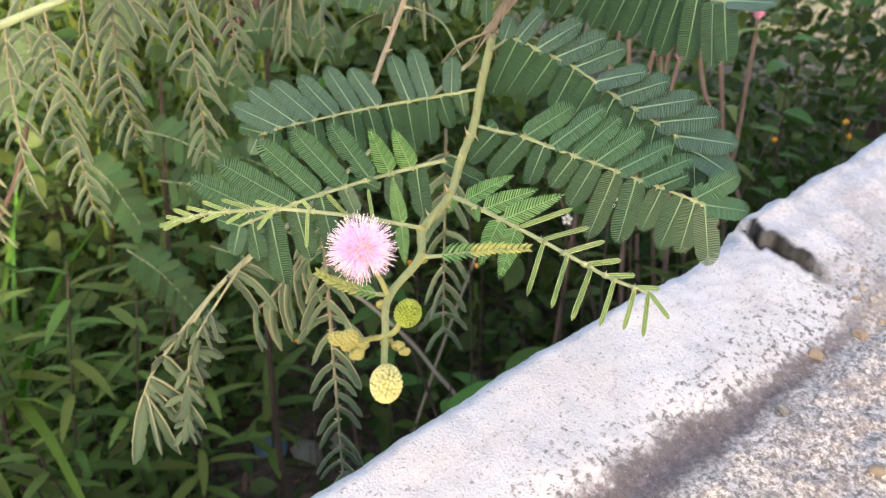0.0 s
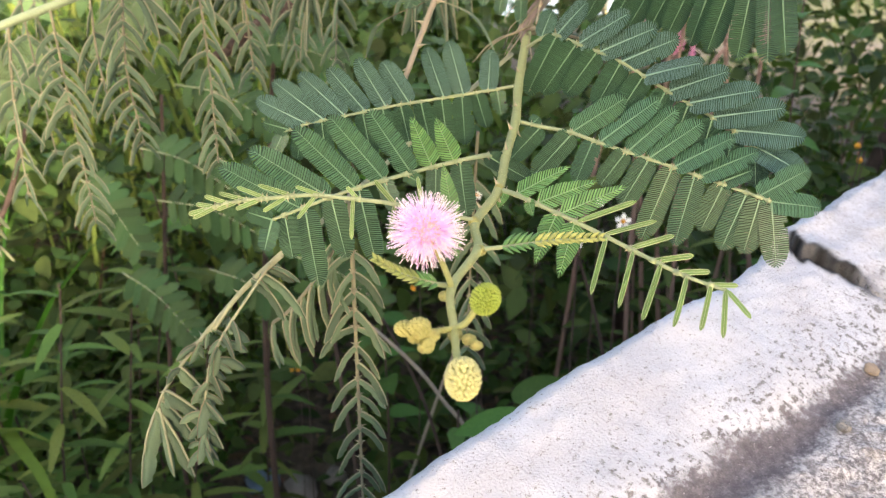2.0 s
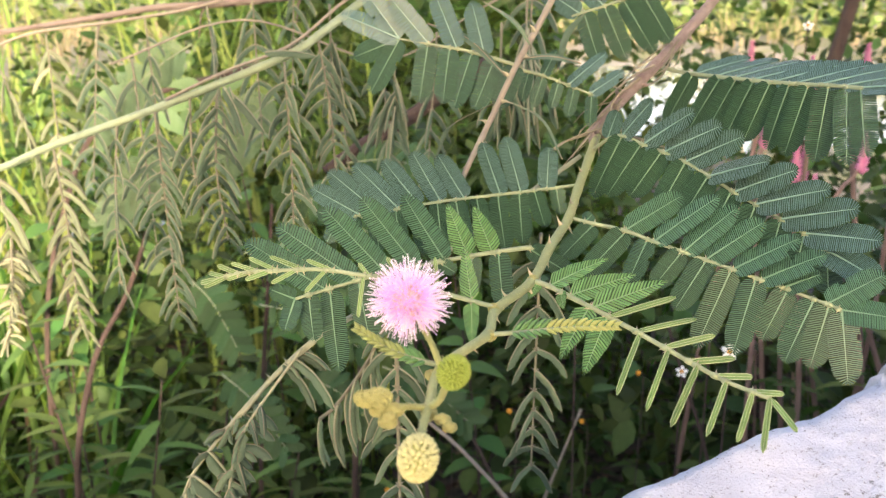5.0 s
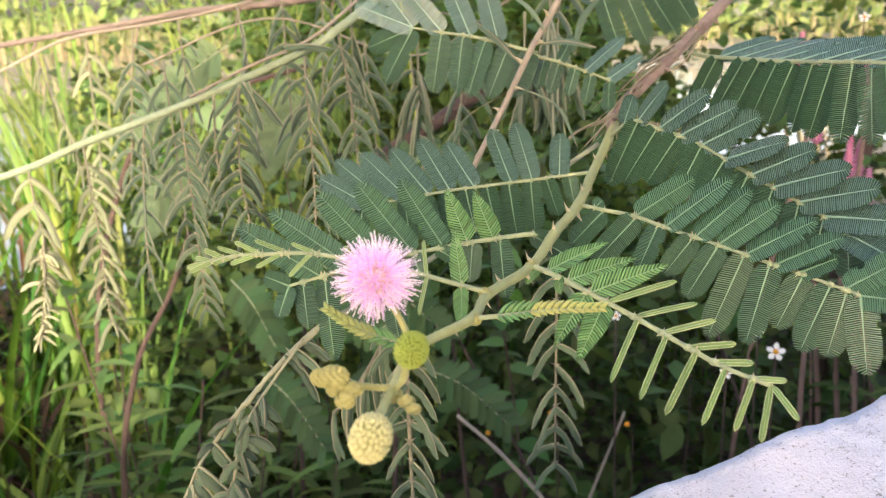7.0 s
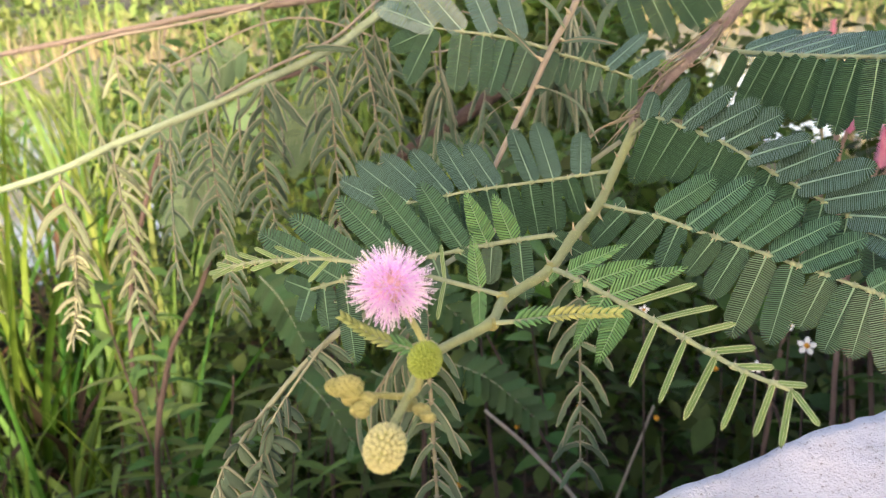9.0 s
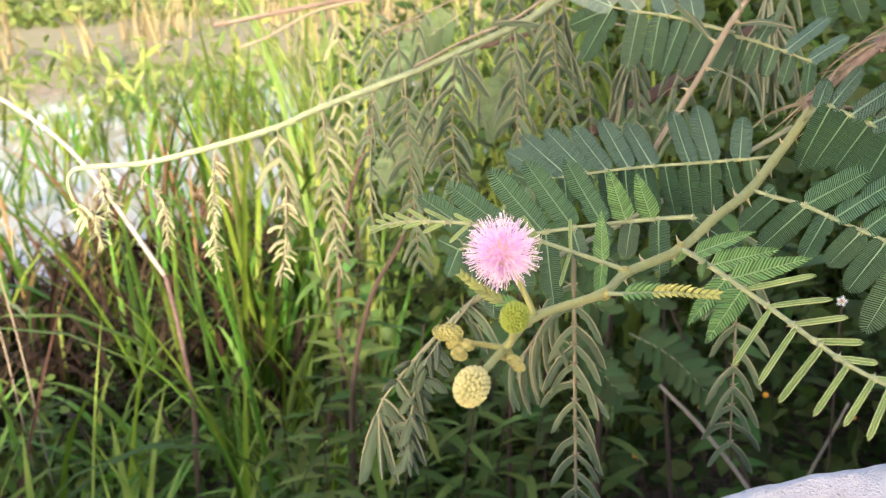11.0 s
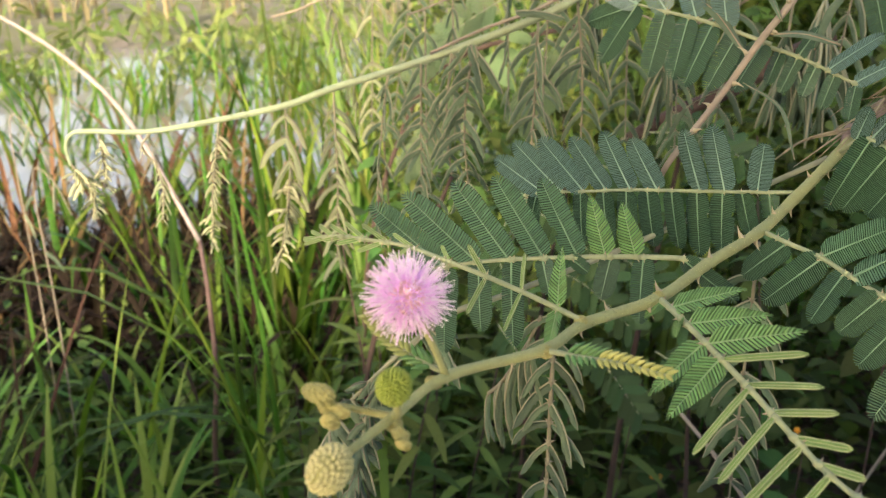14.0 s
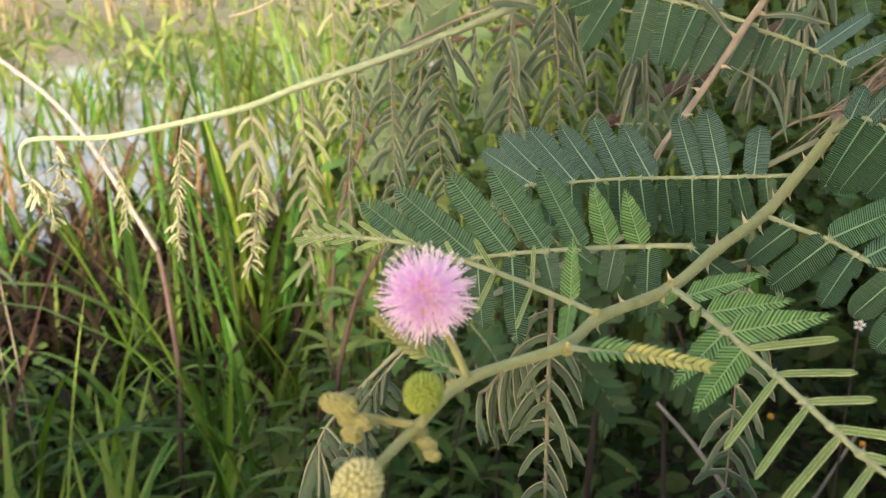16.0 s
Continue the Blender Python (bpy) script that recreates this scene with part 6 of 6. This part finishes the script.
grass("withered_grass", 60, 49, (-2.4, -0.45, 0.6, 2.4), lambda x, y: on_land(x, y) and math.hypot(x, y) > 1.15, (0.25, 0.85), (0.006, 0.014), 0.45, 0.9, M_BROWN_GRASS, "bent brown withered grass on the bank")
grass("near_reeds", 74, 50, (-2.6, -0.8, 1.35, 3.4), lambda x, y: 24 < bearing(x, y) < 47 and math.hypot(x, y) > (1.6 if bearing(x, y) > 40 else 2.1), (0.65, 1.25), (0.014, 0.030), 0.16, 0.5, M_GRASS, "bright green reeds at the water's edge")
grass("tall_reeds", 360, 52, (-2.4, -0.3, 1.5, 3.6), lambda x, y: 13 < bearing(x, y) < 37 and math.hypot(x, y) > 1.75, (0.9, 1.65), (0.008, 0.017), 0.12, 0.40, M_REED, "tall yellow-green reeds at the water's edge")
grass("bank_tufts", 42, 53, (-2.6, -0.9, 0.4, 1.9), lambda x, y: bearing(x, y) > 41 and 1.35 < math.hypot(x, y) < 2.4, (0.30, 0.85), (0.011, 0.023), 0.30, 0.7, M_GRASS, "green grass tufts on the bank")
grass("brown_tufts", 1100, 54, (-3.2, -1.0, 0.6, 2.8), lambda x, y: bearing(x, y) > 40 and 2.1 < math.hypot(x, y) < 3.4, (0.28, 0.58), (0.014, 0.028), 0.40, 0.8, M_THATCH, "withered brown grass tufts on the bank, near black as shade")
grass("edge_sedge", 38, 57, (-3.4, -1.6, 0.9, 2.4), lambda x, y: 48 < bearing(x, y) < 66 and 2.2 < math.hypot(x, y) < 3.5, (0.45, 0.90), (0.012, 0.026), 0.22, 0.5, M_GRASS, "dark green sedge along the pond's edge")
M_DEAD_REED = material("dead_reed", (0.20, 0.125, 0.060), (0.13, 0.080, 0.042), 0.75, 10, through_light=0.2, vary=0.5, island=True, spec=0.16)
grass("dead_reeds", 150, 61, (-3.8, -1.2, 1.2, 3.6), lambda x, y: 38 < bearing(x, y) < 66 and 2.2 < math.hypot(x, y) < 4.2, (0.4, 0.95), (0.010, 0.022), 0.25, 0.6, M_DEAD_REED, "brown dead reed blades at the water's edge", tuft=3)
# a few broad blades nearest the water's edge
rb = random.Random(71)
broad = list(((-1.30, 0.98, 0.62, 0.020, 20, 0.22), (-1.22, 0.80, 0.42, 0.016, 200, 0.6), (-1.05, 0.72, 0.36, 0.020, 160, 0.8), (-0.98, 1.02, 0.55, 0.016, -20, 0.15), (-0.72, 0.93, 0.50, 0.014, 10, 0.10), (-0.98, 0.42, 0.46, 0.030, 25, 0.55), (-1.10, 0.50, 0.50, 0.026, 40, 0.70), (-1.10, 0.74, 0.68, 0.020, 60, 0.14)))
for k in range(34):
    a, d = math.radians(rb.uniform(38, 66)), rb.uniform(0.95, 1.45)
    broad.append((-math.sin(a) * d, math.cos(a) * d, rb.uniform(0.28, 0.55), rb.uniform(0.011, 0.020), rb.uniform(0, 360), rb.uniform(0.15, 0.75)))
for k, (x, y, h, wd, yaw, lean) in enumerate(broad):
    g = Geo()
    o, sd, p = Vector((math.cos(math.radians(yaw)), math.sin(math.radians(yaw)), 0)), Vector((-math.sin(math.radians(yaw)), math.cos(math.radians(yaw)), 0)), Vector((x, y, ground_height(x, y)))
    vs = []
    for i in range(15):
        u = i / 14
        ang = lean + 0.9 * lean * u * u
        w = wd * 0.5 * (1 - u**3) + 0.0004
        vs += [p - sd * w, p - o * w * 0.4, p + sd * w]
        p = p + (o * math.sin(ang) + Vector((0, 0, 1)) * math.cos(ang)) * h / 14
    g.add(vs, [(i * 3 + j, i * 3 + j + 1, i * 3 + j + 4, i * 3 + j + 3) for i in range(14) for j in range(2)])
    tagged(part("grass_blade", g, M_GRASS_LIT), "single broad green grass blade", "grass", "broad blades by the water")


def cane(name, pts, radii, mat, label, category, seed, prickles=0, sides=8, group=""):
    g, r = Geo(), random.Random(seed)
    line = spline(pts, 34)
    g.tube(line, [(radii[0] + (radii[1] - radii[0]) * i / 33) * (1 + 0.10 * noise.noise((i * 0.8, seed, 0))) for i in range(34)], sides, 0)
    for i in range(prickles):
        p, t = along(line, (i + 0.5) / prickles)
        u = t.orthogonal().normalized()
        u.rotate(Matrix.Rotation(r.uniform(0, 6.283), 3, t))
        g.cone(p, p + u * radii[0] * 2.6, radii[0] * 0.5, 0, 4)
    return tagged(part(name, g, mat), label, category, group)


# one cane in two tones: sun in the upper colour, shade in the lower
M_CANE_LIT = material("cane_sunlit", (0.46, 0.40, 0.38), (0.34, 0.28, 0.26), 0.8, 60, bump=0.6)
cane("arching_cane", [(-1.90, 1.00, 0.86), (-1.688, 1.048, 0.797), (-1.523, 1.085, 0.719), (-1.379, 1.108, 0.611), (-1.209, 1.122, 0.388)], (0.0032, 0.0048), M_CANE_LIT, "upper length of a thorny arching cane, coloured pale as sunlit", "cane", 1, 20)
cane("arching_cane", [(-1.209, 1.122, 0.390), (-1.150, 1.085, 0.300), (-1.120, 1.065, 0.140), (-1.130, 1.055, -0.02), (-1.140, 1.06, -0.22)], (0.0045, 0.0060), M_RED, "reddish thorny cane rising from the bank, coloured dim as shaded", "cane", 2, 18)
cane("brown_stem", [(-0.275, 0.99, 0.752), (-0.235, 1.00, 0.781), (-0.178, 1.024, 0.815), (-0.126, 1.046, 0.853), (-0.09, 1.07, 0.875)], (0.007, 0.011), M_BARK, "thick dark brown leaning stem", "stem", 3)
cane("brown_stem", [(-0.49, 0.95, 0.68), (-0.519, 0.937, 0.602), (-0.557, 0.900, 0.508), (-0.60, 0.90, 0.30), (-0.62, 0.92, -0.22)], (0.003, 0.0045), M_BARK, "thin dark upright stem", "stem", 4)
cane("dry_stick", [(-0.135, 0.85, 0.512), (-0.08, 0.84, 0.47), (-0.018, 0.83, 0.40), (0.05, 0.82, 0.26), (0.10, 0.84, -0.2)], (0.0020, 0.0028), M_STICK, "pale bent dead twig", "stick", 6)
for k, (x, y, z, lx, ly, rad) in enumerate(((-0.16, 0.97, 0.56, 0.06, 1.02, 0.003), (0.045, 1.07, 0.42, -0.14, 1.04, 0.003), (0.16, 1.15, 0.52, 0.30, 1.12, 0.0035))):
    cane("dead_twig", [(x, y, z), ((x + lx) / 2 + 0.02, (y + ly) / 2, z * 0.45), (lx, ly, -0.22)], (rad * 0.6, rad), M_STICK if k % 2 else M_BARK, "thin slanting dead twig in the weeds", "twig", 20 + k)
for k, (bx, by, x, y, z, rad) in enumerate(((0.42, 1.75, 0.52, 1.70, 1.30, 0.016), (0.80, 1.6, 1.0, 1.55, 1.3, 0.016))):
    cane("sapling_trunk", [(bx, by, -0.24), (bx + (x - bx) * 0.3, by, 0.4), (x - 0.03, y, 0.85), (x + 0.06, y, z)], (rad, rad * 0.7), M_BARK, "slim brown sapling trunk in the undergrowth", "trunk", 30 + k, group="sapling trunks")


M_SPIKE_STALK = material("pinkish_stalk", (0.27, 0.185, 0.150), (0.19, 0.115, 0.090), 0.7, 40, bump=0.4)


def pink_spike(place, foot, seed):
    r = random.Random(seed)
    root = thing("pink_flower_spike", "magenta flower spike on a reddish stalk", "flower", "magenta spikes in the undergrowth")
    g = Geo()
    top = Vector(place)
    g.tube(spline([foot, Vector(foot).lerp(top, 0.6) + Vector((r.uniform(-0.05, 0.05), 0, 0.0)), top - Vector((r.uniform(-0.03, 0.03), 0, 0.09)), top], 14), [0.0048 - 0.0022 * i / 13 for i in range(14)], 7, 0)
    part("stalk", g, M_SPIKE_STALK, root, "stout pinkish-brown stalk")
    g = Geo()
    for i in range(90):
        s = i / 90
        a = i * 2.4
        d = Vector((math.cos(a), math.sin(a), 0.5))
        p = top + Vector((0, 0, -0.01 + 0.055 * s))
        w = 0.011 * (1 - 0.6 * s) * r.uniform(0.8, 1.2)
        g.cone(p, p + d * w, w * 0.35, 0, 4)
    part("spike", g, M_MAGENTA, root, "magenta spike")
    for i in range(5):
        a = r.uniform(0, 6.283)
        p = Vector(foot).lerp(top, 0.45 + 0.1 * i)
        part("leaf", LANCE_MESH[M_HERB_PALE], None, root).matrix_basis = frame_matrix(p, (math.cos(a), math.sin(a), 0.2), (0, 0, 1), 0.08, 0.08)


for k, (x, y, z) in enumerate(((0.41, 1.233, 0.735), (0.345, 1.21, 0.68), (0.267, 1.32, 0.85), (0.352, 1.32, 0.83), (0.41, 1.273, 0.85), (0.322, 1.225, 0.72), (0.48, 1.30, 0.72), (0.30, 1.33, 0.75), (0.36, 1.33, 0.70))):
    pink_spike((x, y, z), (x + (0.16, 0.03, -0.07, 0.11)[k % 4], y + 0.05, ground_height(x, y) - 0.03), 500 + k)


def daisy(place, size, petals, seed):
    r = random.Random(seed)
    root = thing("daisy", "small white daisy with a yellow centre", "flower", "daisies in the grass")
    p = Vector(place)
    g = Geo()
    g.tube(spline([(p.x + 0.02, p.y + 0.03, ground_height(p.x, p.y) - 0.02), (p.x + 0.01, p.y + 0.02, (p.z - 0.2) / 2), p], 12), 0.0012, 5, 0)
    part("stalk", g, M_BARK, root)
    face = Vector((-0.2, -0.8, 0.55)).normalized()
    u = face.orthogonal().normalized()
    w = face.cross(u)
    for i in range(petals):
        a = 2 * math.pi * i / petals
        d = u * math.cos(a) + w * math.sin(a)
        sd = face.cross(d)
        g = Geo()
        g.add([p + d * size * 0.2 - sd * size * 0.14, p + d * size * 0.2 + sd * size * 0.14, p + d * size * 0.65 + sd * size * 0.34 - face * size * 0.08, p + d * size + sd * size * 0.12 - face * size * 0.02, p + d * size - sd * size * 0.12 - face * size * 0.02, p + d * size * 0.65 - sd * size * 0.34 - face * size * 0.08, p + d * size * 0.6 + face * size * 0.04], [(0, 1, 6), (1, 2, 6), (2, 3, 6), (3, 4, 6), (4, 5, 6), (5, 0, 6)])
        part("petal", g, M_PETAL, root)
    part("centre", SMALL_YOLK, None, root, "yellow centre").matrix_basis = frame_matrix(p + face * size * 0.1, face, u, size * 0.28, size * 0.30)


SMALL_YOLK = bud_mesh(26, [M_YOLK, M_YOLK], 0.28)
for k, (x, y, z, s) in enumerate(((0.1907, 0.8811, 0.5961, 0.0095), (0.1484, 0.9129, 0.5554, 0.007), (0.4421, 1.7235, 0.9059, 0.010), (0.03, 0.95, 0.60, 0.006), (0.20, 1.05, 0.55, 0.006))):
    daisy((x, y, z), s, 5, 600 + k)


def yellow_button(place, size, seed):
    root = thing("yellow_button_flower", "tiny orange-yellow button flower on a thin stalk", "flower", "yellow buttons in the herbs")
    p = Vector(place)
    g = Geo()
    g.tube(spline([(p.x, p.y + 0.02, ground_height(p.x, p.y) - 0.02), (p.x + 0.01, p.y + 0.01, p.z - 0.06), p], 10), 0.0009, 5, 0)
    part("stalk", g, M_BARK, root)
    part("head", SMALL_YOLK, None, root, "orange-yellow head").matrix_basis = frame_matrix(p, (0, 0, 1), (0, -1, 0), size, size)


for k, (x, y, z) in enumerate(((-0.2217, 1.0663, 0.2746), (-0.270, 1.261, 0.144), (0.528, 1.052, 0.630), (0.55, 1.08, 0.60), (0.50, 1.2, 0.55), (-0.16, 1.2, 0.30), (0.05, 1.15, 0.36), (-0.05, 1.05, 0.42), (0.13, 1.2, 0.42))):
    yellow_button((x, y, z), 0.0038, 700 + k)

# big soft leaves just behind the parapet
for k, (p, d, L, wd) in enumerate((((0.09, 1.0, 0.27), (0.9, 0.2, 0.15), 0.10, 0.8), ((0.08, 0.73, 0.44), (-0.9, 0.1, -0.25), 0.09, 0.6))):
    tagged(part("broad_leaf", LANCE_MESH[M_BROAD], None), "large soft green leaf behind the parapet", "leaf", "broad leaves by the parapet").matrix_basis = frame_matrix(p, d, (0.1, -0.6, 0.8), L, L * wd)
# pale broad leaves in the light
vine = thing("broad_leaved_climber", "climber with pale broad sunlit leaves", "plant")
g = Geo()
g.tube(spline([(-0.80, 1.15, -0.25), (-0.76, 1.10, 0.40), (-0.70, 1.12, 0.68), (-0.62, 1.15, 0.80), (-0.44, 1.26, 0.86)], 24), 0.004, 7, 0)
part("stem", g, M_BARK, vine)
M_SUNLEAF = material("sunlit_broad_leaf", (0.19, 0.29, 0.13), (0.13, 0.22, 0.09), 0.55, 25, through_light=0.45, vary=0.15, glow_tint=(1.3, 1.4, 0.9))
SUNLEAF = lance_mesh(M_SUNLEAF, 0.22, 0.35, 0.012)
rr = random.Random(33)
vine_line = spline([(-0.76, 1.10, 0.40), (-0.70, 1.12, 0.68), (-0.62, 1.15, 0.80), (-0.44, 1.26, 0.86)], 30)
for i in range(10):
    p, _ = along(vine_line, 0.66 + 0.34 * i / 9)
    p = p + Vector((rr.uniform(-0.05, 0.05), rr.uniform(-0.03, 0.05), rr.uniform(-0.05, 0.03)))
    d = Vector((rr.uniform(-1, 1), rr.uniform(-0.6, 0.3), rr.uniform(-1.2, 0.2)))
    L = rr.uniform(0.038, 0.066)
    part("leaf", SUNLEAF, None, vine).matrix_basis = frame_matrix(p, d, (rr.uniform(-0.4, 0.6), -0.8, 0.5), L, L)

# dry seed heads at the pond's edge
for k, (x, y, z) in enumerate(((-1.575, 0.967, 0.589), (-1.50, 0.957, 0.50))):
    root = thing("dry_seed_stalk", "dry tan weed stalk with drooping seed leaves", "weed", "dry weeds at the pond")
    g = Geo()
    line = spline([(x + 0.06, y - 0.02, ground_height(x, y) - 0.05), (x + 0.02, y, 0.2), (x, y, z), (x + 0.05, y + 0.01, z + 0.01), (x + 0.09, y + 0.02, z - 0.06)], 26)
    g.tube(line, [0.0021 - 0.0011 * i / 25 for i in range(26)], 6, 0)
    part("stalk", g, M_STICK, root)
    for i in range(3):
        p, _ = along(line, 0.66 + 0.13 * i)
        a = i * 2.2 + k
        part("dry_leaf", WILT[i % 3], None, root).matrix_basis = frame_matrix(p, (math.cos(a), math.sin(a), 0), (0, 0, 1), 0.06, 0.09)

# litter by the foot of the bank
pebble("stone", 0.030, M_STONE, "pale grey stone lying on the soil", "stone", (-0.285, 1.327, ground_height(-0.285, 1.327) + 0.01), 81)
pebble("stone", 0.022, M_STONE, "small pale stone on the soil", "stone", (-0.22, 1.36, ground_height(-0.22, 1.36) + 0.008), 82)
pebble("stone", 0.05, M_STONE, "grey stone half buried in the bank", "stone", (-1.65, 1.30, ground_height(-1.65, 1.30)), 84, 0.5)
pebble("stone", 0.06, M_STONE, "grey stone half buried in the bank", "stone", (-1.42, 1.22, ground_height(-1.42, 1.22)), 85, 0.5)
pebble("rag", 0.034, M_RAG, "crumpled faded blue rag on the soil", "rag", (-0.36, 1.34, ground_height(-0.36, 1.34) + 0.01), 83, 0.5)

# far trees
r = np.random.RandomState(50)
n = 16000
ang, dist = r.uniform(-1.2, 1.6, n), r.uniform(24, 34, n)
hx = np.array([1.4 + 1.0 * noise.noise((a * 5.0, 0.0, 0.0)) for a in ang])
cent = np.stack([-np.sin(ang) * dist, np.cos(ang) * dist, -0.1 + np.abs(r.normal(0, 0.6, n)) * hx], 1)
M_FAR_TREES = material("far_foliage", (0.17, 0.23, 0.075), (0.10, 0.15, 0.05), 0.6, 2, through_light=0.3, vary=0.4, island=True, spec=0.16)
leaf_cloud("far_trees", cent.tolist(), r.uniform(0.18, 0.42, n), OVATE, M_FAR_TREES, "far belt of green bushes and trees", "trees", 51, flat=0.8)

# scrub on the far bank of the pond
r = np.random.RandomState(55)
n = 1700
ang, dist = np.radians(r.uniform(22, 66, n)), r.uniform(8.0, 15.0, n)
lump = np.array([max(0.0, noise.noise((a * 9.0, d * 0.7, 4.0)) + 0.15) for a, d in zip(ang, dist)])
cent = np.stack([-np.sin(ang) * dist, np.cos(ang) * dist, -0.3 + r.uniform(0, 1, n) * (0.15 + 1.3 * lump)], 1)
leaf_cloud("far_scrub", cent.tolist(), r.uniform(0.12, 0.30, n), LANCE, M_FAR_TREES, "green scrub on the far bank", "scrub", 56, flat=0.9)

# unseen tree added behind the walker to keep the sun off the parapet
tree = thing("tree", "unseen leafy tree added behind to shade the parapet", "tree", at=(0, 0, 0))
foot = Vector((2.7, -3.8, -0.3))
g = Geo()
g.tube(spline([foot, foot + Vector((0.05, 0, 1.2)), foot + Vector((-0.1, 0.05, 2.4)), foot + Vector((0.0, 0.0, 6.4))], 20), [0.16 - 0.006 * i for i in range(20)], 12, 0)
for k in range(7):
    a = k * 2.4
    s = foot + Vector((0, 0, 2.0 + 0.6 * k))
    e = s + Vector((math.cos(a) * 1.3, math.sin(a) * 1.0, 0.7))
    g.tube(spline([s, s.lerp(e, 0.5) + Vector((0, 0, 0.2)), e], 10), [0.06 - 0.004 * i for i in range(10)], 8, 0)
part("trunk", g, M_BARK, tree, "brown trunk with limbs of the added tree")
r = np.random.RandomState(60)
n = 15000
side = np.array([0.957, 0.291, 0.0])
along_p, up_p, deep_p = r.uniform(-0.07, 3.1, n), r.uniform(0.5, 4.3, n), r.normal(0, 0.45, n)
edge = 0.05 * np.sin(up_p * 5.0) + 0.03 * np.sin(up_p * 13.0)
cent = np.array([1.21, -4.12, 0.0])[None] + (along_p + edge)[:, None] * side[None] + deep_p[:, None] * np.array([0.291, -0.957, 0.0])[None]
cent[:, 2] = up_p
crown = leaf_cloud("crown", cent.tolist(), r.uniform(0.10, 0.22, n), OVATE, M_HERB, "", "", 61, flat=0.8)
crown.parent = tree
tagged(crown, "dense green crown, added to block the sun")
